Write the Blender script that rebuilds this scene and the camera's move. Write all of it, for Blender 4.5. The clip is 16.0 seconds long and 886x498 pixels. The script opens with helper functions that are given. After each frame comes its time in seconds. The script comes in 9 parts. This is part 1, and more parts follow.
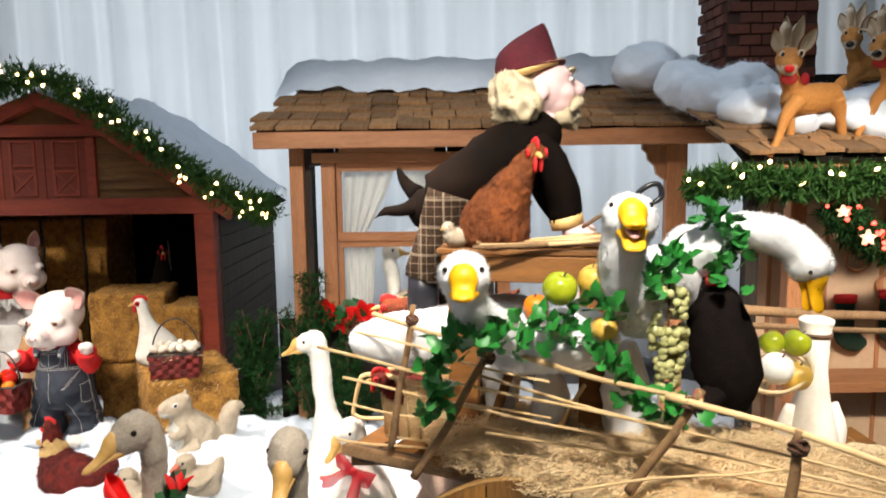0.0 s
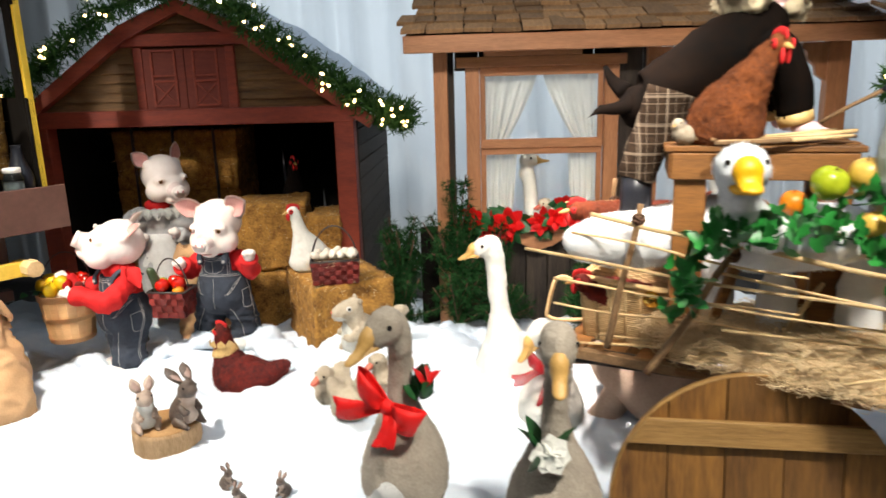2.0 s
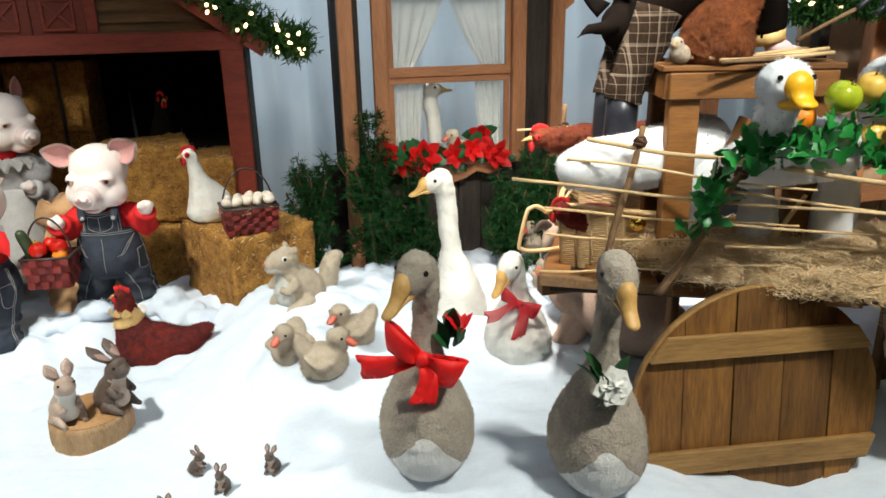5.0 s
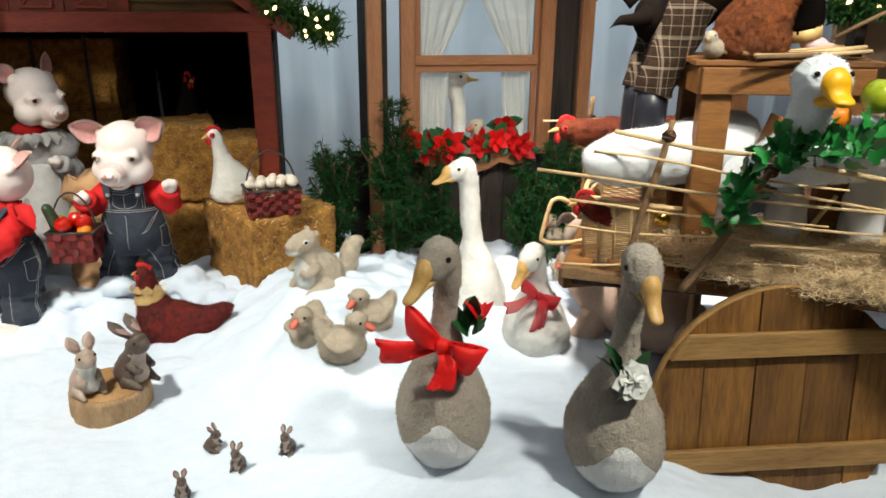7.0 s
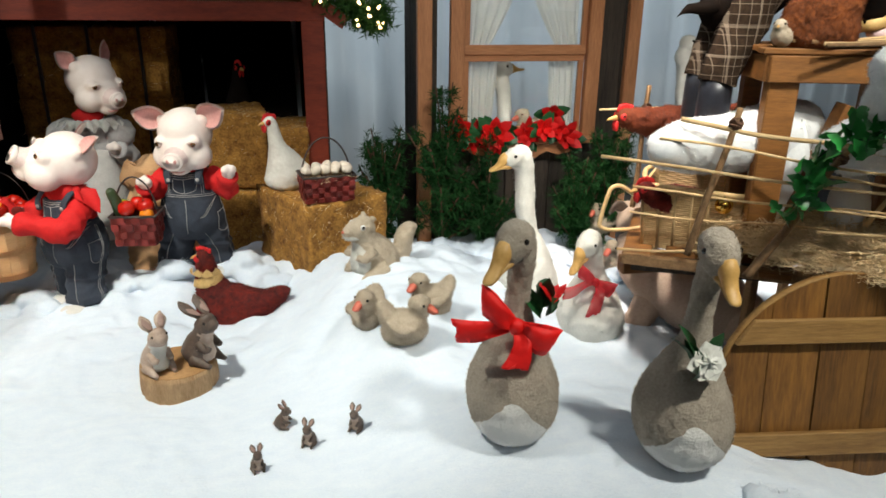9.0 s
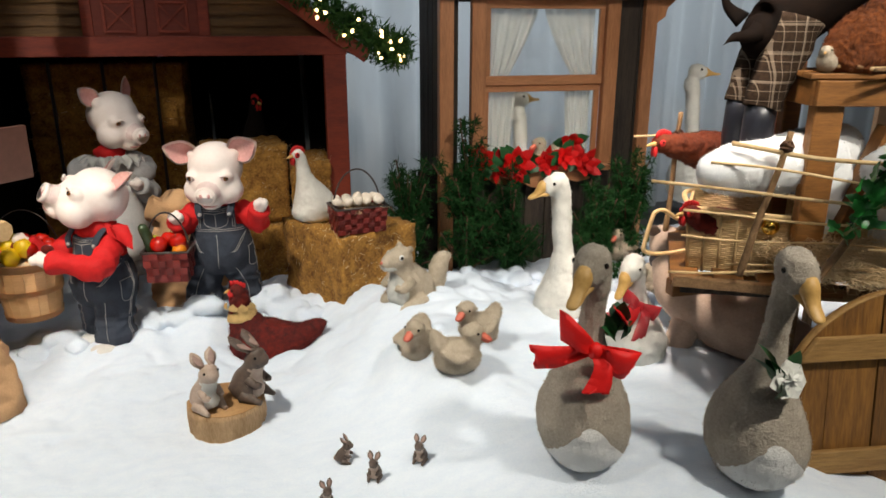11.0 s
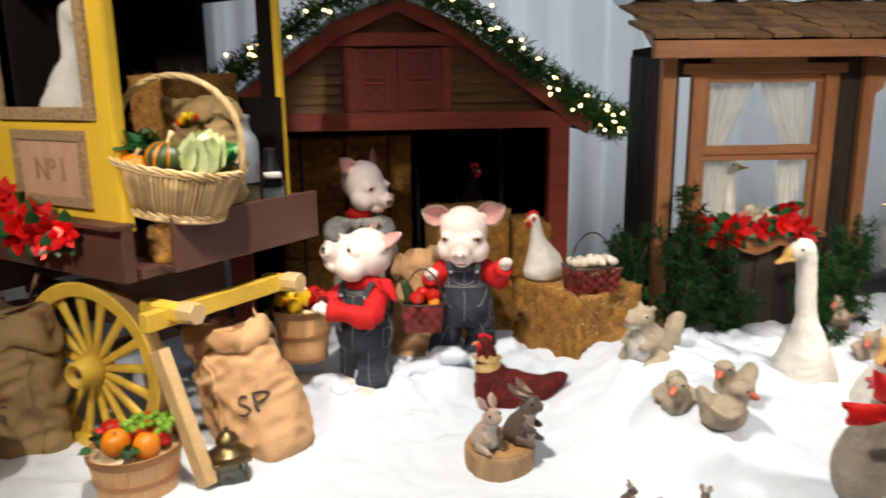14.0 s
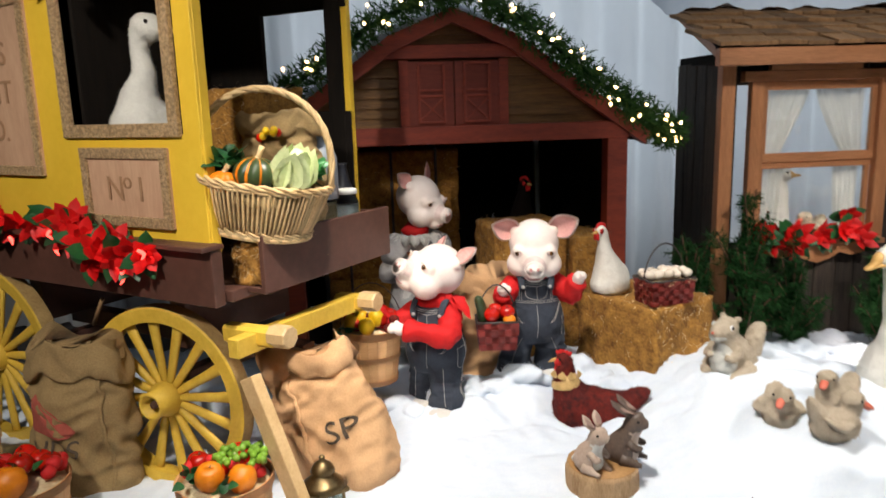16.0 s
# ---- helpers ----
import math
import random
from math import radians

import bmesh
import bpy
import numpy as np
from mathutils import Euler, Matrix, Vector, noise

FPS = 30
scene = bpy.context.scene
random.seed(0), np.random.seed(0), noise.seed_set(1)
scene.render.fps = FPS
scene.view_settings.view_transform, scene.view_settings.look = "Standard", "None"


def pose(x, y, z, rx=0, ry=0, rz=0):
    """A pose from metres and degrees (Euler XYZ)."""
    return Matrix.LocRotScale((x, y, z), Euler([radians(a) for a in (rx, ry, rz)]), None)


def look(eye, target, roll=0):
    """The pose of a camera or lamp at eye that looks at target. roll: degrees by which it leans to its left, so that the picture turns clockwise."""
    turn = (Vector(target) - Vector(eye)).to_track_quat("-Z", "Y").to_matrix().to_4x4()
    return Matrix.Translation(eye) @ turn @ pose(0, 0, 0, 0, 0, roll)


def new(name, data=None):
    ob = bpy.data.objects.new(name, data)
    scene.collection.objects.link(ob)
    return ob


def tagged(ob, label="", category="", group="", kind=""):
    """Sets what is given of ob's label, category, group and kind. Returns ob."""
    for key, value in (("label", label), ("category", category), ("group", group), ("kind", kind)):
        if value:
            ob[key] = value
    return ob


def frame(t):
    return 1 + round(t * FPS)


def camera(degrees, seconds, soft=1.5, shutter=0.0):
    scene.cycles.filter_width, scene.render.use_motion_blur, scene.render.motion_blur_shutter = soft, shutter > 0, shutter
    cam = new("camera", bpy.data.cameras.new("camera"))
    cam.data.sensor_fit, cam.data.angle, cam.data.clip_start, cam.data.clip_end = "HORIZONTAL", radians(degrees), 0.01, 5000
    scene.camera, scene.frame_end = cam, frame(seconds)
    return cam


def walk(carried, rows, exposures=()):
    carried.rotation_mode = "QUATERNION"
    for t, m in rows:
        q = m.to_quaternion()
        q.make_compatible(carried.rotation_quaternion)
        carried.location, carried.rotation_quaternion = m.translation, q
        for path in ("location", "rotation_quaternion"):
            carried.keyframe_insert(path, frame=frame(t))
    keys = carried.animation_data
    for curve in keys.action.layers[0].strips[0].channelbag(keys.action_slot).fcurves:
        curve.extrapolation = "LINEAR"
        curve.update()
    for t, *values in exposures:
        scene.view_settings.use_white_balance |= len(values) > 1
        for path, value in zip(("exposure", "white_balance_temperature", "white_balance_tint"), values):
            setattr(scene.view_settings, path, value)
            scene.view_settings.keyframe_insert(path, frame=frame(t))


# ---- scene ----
from mathutils.bvhtree import BVHTree

cam = camera(63.3, 16.0, soft=1.6, shutter=0.6)
METRES, EYE, TILT, LEAN, TURN = 3.0, 1.5, 0.0, 0.0, 0.0
ROWS = [
    (0.0, 0.0, 0.0, 0.0, -0.09, -7.16, 0.75),
    (0.5, -0.0446, 0.0028, -0.0047, -0.77, -9.49, 0.2),
    (1.0, -0.1053, -0.0107, -0.0114, -1.52, -11.92, 1.38),
    (1.5, -0.1453, -0.0248, -0.0156, -0.96, -14.03, 1.64),
    (2.0, -0.1965, -0.003, -0.0156, 2.74, -13.63, 1.58),
    (2.5, -0.2505, 0.0514, -0.0181, -0.08, -13.75, 2.69),
    (3.0, -0.2979, 0.0745, -0.0191, -3.72, -14.36, 0.09),
    (3.5, -0.3604, 0.0737, -0.0274, -10.08, -16.49, 1.77),
    (4.0, -0.3992, 0.0728, -0.0269, -13.15, -18.65, 2.3),
    (6.5, -0.3959, 0.0751, -0.0325, -12.49, -19.14, -0.3),
    (7.0, -0.403, 0.0754, -0.0338, -11.63, -19.53, -0.55),
    (7.5, -0.4096, 0.075, -0.0346, -10.98, -19.7, -0.83),
    (8.0, -0.4205, 0.076, -0.0348, -10.58, -20.02, -0.8),
    (8.5, -0.436, 0.0754, -0.0356, -9.98, -20.22, -1.07),
    (9.0, -0.4591, 0.068, -0.0381, -10.24, -20.1, -0.65),
    (11.5, -0.5861, 0.0863, -0.0417, -15.46, -16.8, 0.24),
    (12.0, -0.6263, 0.0747, -0.0324, -22.96, -15.62, 1.5),
    (12.5, -0.6653, 0.0595, -0.0233, -25.02, -12.08, 1.09),
    (13.0, -0.692, 0.0582, -0.0218, -19.67, -11.86, 0.4),
    (13.5, -0.7339, 0.0521, -0.023, -10.89, -12.88, 0.6),
    (14.0, -0.7675, 0.0403, -0.0253, -4.51, -12.54, 0.74),
    (14.5, -0.7912, 0.0584, -0.022, -2.39, -11.31, 1.06),
    (15.0, -0.8305, 0.0782, -0.0265, -3.13, -10.35, 3.15),
    (15.5, -0.8655, 0.0926, -0.0276, -3.32, -10.32, 1.21),
    (16.0, -0.9109, 0.0855, -0.0322, -6.56, -11.18, 1.72),
]
walk(cam, [(t, pose(0, 0, EYE, TILT, LEAN, TURN) @ pose(METRES * x, METRES * y, METRES * z, 90 + pitch, roll, yaw)) for t, x, y, z, yaw, pitch, roll in ROWS],
     [(0.0, 0.28, 6450, 10), (1.5, 0.28, 6400, 9), (2.5, 0.16, 6150, 5), (4.0, -0.08, 5950, 2), (7.0, -0.25, 6050, 3), (9.0, -0.4, 6100, 3), (11.5, -0.58, 6500, 8),
      (12.5, -0.62, 6900, 9), (13.0, -0.4, 6950, 10), (14.0, -0.26, 6550, 10), (16.0, -0.24, 6250, 10)])
# ---- light ----
world = bpy.data.worlds.new("world")
scene.world = world
world.use_nodes = True
world.node_tree.nodes["Background"].inputs[0].default_value = (0.75, 0.85, 1.0, 1)
world.node_tree.nodes["Background"].inputs[1].default_value = 0.008


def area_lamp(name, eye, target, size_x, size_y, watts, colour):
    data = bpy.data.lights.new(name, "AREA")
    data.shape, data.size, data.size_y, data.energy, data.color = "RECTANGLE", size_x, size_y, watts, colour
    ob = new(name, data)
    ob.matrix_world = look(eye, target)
    return tagged(ob, "unseen lamp added to light the display", "lamp")


def spot_lamp(name, eye, target, watts, cone, colour, blend=0.6, radius=0.1):
    data = bpy.data.lights.new(name, "SPOT")
    data.energy, data.spot_size, data.spot_blend, data.color, data.shadow_soft_size = watts, radians(cone), blend, colour, radius
    ob = new(name, data)
    ob.matrix_world = look(eye, target)
    return tagged(ob, "unseen spotlight added to light the display", "lamp")


COOL, WARM = (0.84, 0.93, 1.0), (1.0, 0.91, 0.79)
area_lamp("ceiling_panel", (-0.6, 3.0, 3.2), (-0.6, 3.05, 0), 5.4, 0.9, 27, COOL)
# Soft fill added in front of the display to lift its upright faces.
area_lamp("front_fill", (-0.8, -0.9, 3.2), (-0.8, 2.6, 0.6), 5.0, 0.8, 22, (1.0, 0.96, 0.9))
# Added backlight to brighten the drapes; no lamp is known behind them.
area_lamp("drape_backlight", (-0.2, 6.05, 2.0), (-0.1, 4.0, 1.7), 6.4, 2.9, 74, (0.9, 0.96, 1.0))
# Added spotlights, aimed where bright pools fall; no such fixture is seen.
spot_lamp("spotlight", (-2.6, 1.8, 3.15), (-2.1, 2.72, 0.1), 620, 64, WARM, 0.75)
spot_lamp("spotlight", (0.25, 0.5, 3.05), (0.15, 2.0, 0.72), 450, 60, WARM, 0.8)
spot_lamp("spotlight", (-0.75, 2.2, 3.1), (0.2, 3.05, 0.3), 760, 32, (1.0, 0.84, 0.72), 0.5)
spot_lamp("spotlight", (1.5, 0.7, 2.6), (1.5, 2.9, 0.9), 440, 42, (1.0, 0.9, 0.78), 0.6)
spot_lamp("spotlight", (-0.7, 0.3, 3.05), (-0.15, 3.3, 1.25), 320, 46, (1.0, 0.9, 0.78), 0.8)
spot_lamp("spotlight", (-4.1, 0.4, 2.95), (-3.65, 2.95, 1.1), 450, 50, WARM, 0.8)

# ---- materials ----


def rich(c, k=1.08):
    """The colour with its chroma raised a little."""
    mean = 0.35 * c[0] + 0.55 * c[1] + 0.1 * c[2]
    return tuple(max(0.003, mean + (v - mean) * k) for v in c)


def tex_mat(name, col, col2, rough=0.7, scale=20.0, bump=0.2, detail=6.0, stretch=(1, 1, 1), metal=0.0, sheen=0.0,
            fine=6.0, contrast=0.5, vary=0.0, spec=0.5, clear=0.0, coords="Object"):
    """Two-scale noise between two base colours, with relief, and optional change from piece to piece."""
    m = bpy.data.materials.new(name)
    m.use_nodes = True
    nt = m.node_tree
    b = nt.nodes["Principled BSDF"]
    col, col2 = rich(col), rich(col2)
    co = nt.nodes.new("ShaderNodeTexCoord")
    mp = nt.nodes.new("ShaderNodeMapping")
    mp.inputs["Scale"].default_value = stretch
    nt.links.new(co.outputs[coords], mp.inputs[0])
    n1, n2 = nt.nodes.new("ShaderNodeTexNoise"), nt.nodes.new("ShaderNodeTexNoise")
    for n, s in ((n1, scale), (n2, scale * fine)):
        n.inputs["Scale"].default_value = s
        n.inputs["Detail"].default_value = detail
        n.inputs["Roughness"].default_value = 0.6
        nt.links.new(mp.outputs[0], n.inputs["Vector"])
    mix = nt.nodes.new("ShaderNodeMath")
    mix.operation = "MULTIPLY_ADD"
    mix.inputs[1].default_value = 0.45
    nt.links.new(n2.outputs["Fac"], mix.inputs[0])
    sc = nt.nodes.new("ShaderNodeMath")
    sc.operation = "MULTIPLY"
    sc.inputs[1].default_value = 0.55
    nt.links.new(n1.outputs["Fac"], sc.inputs[0])
    nt.links.new(sc.outputs[0], mix.inputs[2])
    ramp = nt.nodes.new("ShaderNodeValToRGB")
    half = 0.05 + 0.22 * (1 - contrast)
    ramp.color_ramp.elements[0].position, ramp.color_ramp.elements[1].position = 0.5 - half, 0.5 + half
    ramp.color_ramp.elements[0].color, ramp.color_ramp.elements[1].color = (*col2, 1), (*col, 1)
    nt.links.new(mix.outputs[0], ramp.inputs[0])
    out = ramp.outputs[0]
    if vary:
        info = nt.nodes.new("ShaderNodeObjectInfo")
        hsv = nt.nodes.new("ShaderNodeHueSaturation")
        mr = nt.nodes.new("ShaderNodeMapRange")
        mr.inputs["To Min"].default_value, mr.inputs["To Max"].default_value = 1 - vary, 1 + vary
        nt.links.new(info.outputs["Random"], mr.inputs["Value"])
        nt.links.new(mr.outputs[0], hsv.inputs["Value"])
        nt.links.new(out, hsv.inputs["Color"])
        out = hsv.outputs[0]
    nt.links.new(out, b.inputs["Base Color"])
    b.inputs["Roughness"].default_value, b.inputs["Metallic"].default_value = rough, metal
    b.inputs["Specular IOR Level"].default_value = spec
    b.inputs["Coat Weight"].default_value = clear
    if sheen:
        b.inputs["Sheen Weight"].default_value = sheen
        b.inputs["Sheen Roughness"].default_value = 0.4
        b.inputs["Sheen Tint"].default_value = (*col, 1)
    if bump:
        bp = nt.nodes.new("ShaderNodeBump")
        bp.inputs["Strength"].default_value, bp.inputs["Distance"].default_value = min(1, bump * 1.5), 0.01 * bump + 0.002
        nt.links.new(mix.outputs[0], bp.inputs["Height"])
        nt.links.new(bp.outputs[0], b.inputs["Normal"])
    return m


def glow_mat(name, col, power):
    m = bpy.data.materials.new(name)
    m.use_nodes = True
    b = m.node_tree.nodes["Principled BSDF"]
    b.inputs["Base Color"].default_value = (*col, 1)
    b.inputs["Emission Color"].default_value, b.inputs["Emission Strength"].default_value = (*col, 1), power
    return m


def glass_mat(name, tint, rough=0.02):
    m = bpy.data.materials.new(name)
    m.use_nodes = True
    b = m.node_tree.nodes["Principled BSDF"]
    b.inputs["Base Color"].default_value = (*tint, 1)
    b.inputs["Transmission Weight"].default_value, b.inputs["Roughness"].default_value = 1.0, rough
    return m


def cloth_mat(name, col, see, scale):
    """Thin cloth that lets light through; see: how much goes straight through its weave."""
    m = bpy.data.materials.new(name)
    m.use_nodes = True
    nt = m.node_tree
    out = nt.nodes["Material Output"]
    nt.nodes.remove(nt.nodes["Principled BSDF"])
    d, t, g = nt.nodes.new("ShaderNodeBsdfDiffuse"), nt.nodes.new("ShaderNodeBsdfTranslucent"), nt.nodes.new("ShaderNodeBsdfTransparent")
    n, ramp = nt.nodes.new("ShaderNodeTexNoise"), nt.nodes.new("ShaderNodeValToRGB")
    co = nt.nodes.new("ShaderNodeTexCoord")
    nt.links.new(co.outputs["Object"], n.inputs["Vector"])
    n.inputs["Scale"].default_value, n.inputs["Detail"].default_value = scale, 5
    ramp.color_ramp.elements[0].color = (*[c * 0.88 for c in col], 1)
    ramp.color_ramp.elements[1].color = (*col, 1)
    nt.links.new(n.outputs["Fac"], ramp.inputs[0])
    for s in (d, t):
        nt.links.new(ramp.outputs[0], s.inputs["Color"])
    a, b = nt.nodes.new("ShaderNodeMixShader"), nt.nodes.new("ShaderNodeMixShader")
    a.inputs[0].default_value, b.inputs[0].default_value = 0.55, see
    nt.links.new(d.outputs[0], a.inputs[1])
    nt.links.new(t.outputs[0], a.inputs[2])
    nt.links.new(a.outputs[0], b.inputs[1])
    nt.links.new(g.outputs[0], b.inputs[2])
    nt.links.new(b.outputs[0], out.inputs["Surface"])
    return m


def plaid_mat(name, ground, line, dark):
    """Woven check of thin light lines and broad dark bands."""
    m = tex_mat(name, ground, dark, 0.95, 60, 0.3, spec=0.08)
    nt = m.node_tree
    b = nt.nodes["Principled BSDF"]
    src = b.inputs["Base Color"].links[0].from_socket
    co, sep = nt.nodes.new("ShaderNodeTexCoord"), nt.nodes.new("ShaderNodeSeparateXYZ")
    nt.links.new(co.outputs["Object"], sep.inputs[0])
    last = src
    for axis, freq in (("X", 36.0), ("Z", 32.0), ("X", 13.0), ("Z", 11.0)):
        mul, fr, lt = (nt.nodes.new("ShaderNodeMath") for _ in range(3))
        mul.operation, fr.operation, lt.operation = "MULTIPLY", "FRACT", "LESS_THAN"
        mul.inputs[1].default_value, lt.inputs[1].default_value = freq, 0.085
        nt.links.new(sep.outputs[axis], mul.inputs[0])
        nt.links.new(mul.outputs[0], fr.inputs[0])
        nt.links.new(fr.outputs[0], lt.inputs[0])
        mx = nt.nodes.new("ShaderNodeMix")
        mx.data_type = "RGBA"
        k = nt.nodes.new("ShaderNodeMath")
        k.operation = "MULTIPLY"
        k.inputs[1].default_value = 0.24
        nt.links.new(lt.outputs[0], k.inputs[0])
        nt.links.new(k.outputs[0], mx.inputs["Factor"])
        nt.links.new(last, mx.inputs[6])
        mx.inputs[7].default_value = (*line, 1)
        last = mx.outputs[2]
    nt.links.new(last, b.inputs["Base Color"])
    return m


SNOW = tex_mat("snow_fleece", (0.83, 0.885, 0.95), (0.71, 0.785, 0.895), 0.95, 14, 0.75, 10, contrast=0.3, stretch=(1, 2.2, 1), fine=8)
CURTAIN = cloth_mat("sheer_curtain", (0.86, 0.89, 0.92), 0.03, 3)
LACE = cloth_mat("lace_curtain", (0.9, 0.89, 0.82), 0.16, 60)
HALL = tex_mat("hall_wall", (0.1, 0.1, 0.1), (0.08, 0.08, 0.08), 0.9, 3, 0.05)
FLOOR = tex_mat("hall_carpet", (0.1, 0.09, 0.09), (0.05, 0.05, 0.05), 0.95, 40, 0.3)
RED = tex_mat("barn_red_paint", (0.28, 0.05, 0.025), (0.15, 0.024, 0.014), 0.6, 5, 0.2, stretch=(1, 1, 5), contrast=0.45)
REDBOARD = tex_mat("barn_red_board", (0.2, 0.036, 0.019), (0.11, 0.018, 0.01), 0.65, 5, 0.2, stretch=(1, 1, 8))
SIDING = tex_mat("brown_siding", (0.23, 0.115, 0.038), (0.065, 0.031, 0.012), 0.7, 3, 0.4, stretch=(1.2, 1, 14), contrast=0.45, vary=0.18)
DARKWOOD = tex_mat("weathered_board", (0.075, 0.055, 0.04), (0.018, 0.014, 0.012), 0.85, 4, 0.6, stretch=(10, 10, 0.8), contrast=0.5, vary=0.3)
# Near-black for dark boards; shade of insides and gaps is in this colour.
BLACKSHADE = tex_mat("black_shade_board", (0.011, 0.008, 0.006), (0.005, 0.004, 0.003), 0.9, 4, 0.4, stretch=(8, 8, 1), spec=0.15)
PINE = tex_mat("stained_pine", (0.57, 0.27, 0.135), (0.31, 0.135, 0.062), 0.5, 4, 0.2, stretch=(6, 6, 0.8), contrast=0.4, vary=0.12)
PINE_H = tex_mat("stained_pine_rail", (0.57, 0.27, 0.135), (0.31, 0.135, 0.062), 0.5, 4, 0.2, stretch=(0.8, 6, 6), contrast=0.4, vary=0.12)
SHINGLE = tex_mat("wood_shingle", (0.3, 0.17, 0.08), (0.12, 0.065, 0.03), 0.8, 7, 0.5, stretch=(7, 1, 1), contrast=0.4, vary=0.35)
CRATE = tex_mat("crate_wood", (0.27, 0.12, 0.036), (0.11, 0.047, 0.014), 0.55, 5, 0.25, stretch=(1, 5, 7), contrast=0.4, vary=0.15)
DOORWOOD = tex_mat("old_door_wood", (0.27, 0.13, 0.032), (0.07, 0.028, 0.007), 0.75, 3.2, 0.5, stretch=(7, 7, 0.8), contrast=0.42, vary=0.25)
DOORBAT = tex_mat("door_batten_wood", (0.42, 0.25, 0.09), (0.16, 0.08, 0.025), 0.65, 4, 0.5, stretch=(0.7, 5, 6), contrast=0.4, vary=0.15)
BAMBOO = tex_mat("dry_pole", (0.74, 0.55, 0.31), (0.5, 0.34, 0.16), 0.55, 12, 0.3, contrast=0.4, vary=0.2)
STICK = tex_mat("bark_pole", (0.33, 0.2, 0.1), (0.14, 0.08, 0.04), 0.8, 20, 0.6, contrast=0.4, vary=0.2)
TWINE = tex_mat("dark_lashing", (0.14, 0.07, 0.04), (0.06, 0.03, 0.02), 0.9, 60, 0.6)
HAY = tex_mat("hay", (0.5, 0.26, 0.068), (0.13, 0.056, 0.013), 0.95, 18, 1.0, 12, fine=5, contrast=0.65)
STRAW = tex_mat("straw", (0.88, 0.72, 0.48), (0.66, 0.48, 0.26), 0.8, 30, 0.3, contrast=0.4, vary=0.3)
EXCEL = tex_mat("excelsior", (0.92, 0.8, 0.56), (0.6, 0.45, 0.25), 0.9, 45, 1.0, 10, contrast=0.7)
DENIM = tex_mat("denim", (0.048, 0.057, 0.079), (0.015, 0.019, 0.028), 0.9, 12, 0.35, 8, contrast=0.35, fine=20)
THREAD = tex_mat("pale_stitching", (0.4, 0.38, 0.36), (0.3, 0.29, 0.28), 0.9, 80, 0.1)
REDCLOTH = tex_mat("red_cloth", (0.6, 0.015, 0.02), (0.42, 0.008, 0.012), 0.8, 14, 0.3, sheen=0.2, contrast=0.3)
REDSHEER = cloth_mat("red_gauze", (0.75, 0.07, 0.09), 0.42, 60)
BOWRED = tex_mat("red_velvet_ribbon", (0.88, 0.03, 0.02), (0.72, 0.018, 0.014), 0.6, 10, 0.15, sheen=0.3, contrast=0.3)
PIGSKIN = tex_mat("painted_pig_skin", (0.85, 0.76, 0.71), (0.76, 0.64, 0.58), 0.55, 8, 0.08, contrast=0.2)
PIGPINK = tex_mat("pink_ear_lining", (0.72, 0.42, 0.38), (0.55, 0.27, 0.25), 0.6, 14, 0.08)
PIGGREY = tex_mat("shaded_snout", (0.74, 0.6, 0.56), (0.6, 0.46, 0.43), 0.5, 14, 0.08)
GREYCLOTH = tex_mat("grey_frock", (0.5, 0.48, 0.47), (0.34, 0.33, 0.33), 0.9, 20, 0.4, contrast=0.3)
WHITECLOTH = tex_mat("white_trim", (0.75, 0.73, 0.7), (0.6, 0.58, 0.55), 0.9, 30, 0.4)
PINKCLOTH = tex_mat("pinkish_plush_cloth", (0.6, 0.47, 0.38), (0.42, 0.31, 0.24), 0.95, 7, 0.4, 9, sheen=0.2, contrast=0.3, fine=12)
TANPLUSH = tex_mat("tan_plush", (0.6, 0.52, 0.41), (0.34, 0.275, 0.2), 0.95, 16, 0.7, 9, sheen=0.35, contrast=0.3, fine=12)
WHITEPLUSH = tex_mat("white_plush", (0.75, 0.74, 0.69), (0.56, 0.55, 0.51), 0.95, 14, 0.3, 9, sheen=0.35, contrast=0.3, fine=12)
FLUFF = tex_mat("white_fleece", (0.85, 0.86, 0.86), (0.72, 0.74, 0.76), 0.95, 22, 0.3, 10, sheen=0.3, contrast=0.3)
CREAM = tex_mat("painted_hen_white", (0.8, 0.77, 0.7), (0.66, 0.62, 0.55), 0.6, 14, 0.15)
ORBEAK = tex_mat("tan_beak", (0.66, 0.42, 0.16), (0.48, 0.28, 0.09), 0.5, 14, 0.1)
YELBEAK = tex_mat("yellow_beak", (0.85, 0.5, 0.02), (0.7, 0.36, 0.01), 0.45, 10, 0.1)
EYE = tex_mat("glass_eye", (0.015, 0.012, 0.01), (0.01, 0.008, 0.006), 0.1, 10, 0)
IRIS = tex_mat("brown_iris", (0.22, 0.09, 0.03), (0.15, 0.06, 0.02), 0.15, 30, 0)
WHITEDOT = tex_mat("eye_white", (0.8, 0.8, 0.78), (0.7, 0.7, 0.68), 0.3, 20, 0)
COMB = tex_mat("red_comb", (0.6, 0.03, 0.03), (0.4, 0.015, 0.015), 0.7, 20, 0.3)
MAROON = tex_mat("maroon_velvet", (0.2, 0.018, 0.01), (0.03, 0.003, 0.002), 0.9, 9, 0.5, 8, sheen=0.2, contrast=0.55)
RUST = tex_mat("rust_fur", (0.24, 0.068, 0.015), (0.06, 0.017, 0.006), 0.9, 13, 0.8, 9, sheen=0.2, contrast=0.45, fine=8)
DEEPRUST = tex_mat("deep_rust_fur", (0.2, 0.04, 0.012), (0.07, 0.014, 0.005), 0.9, 20, 0.6, 9, contrast=0.4)
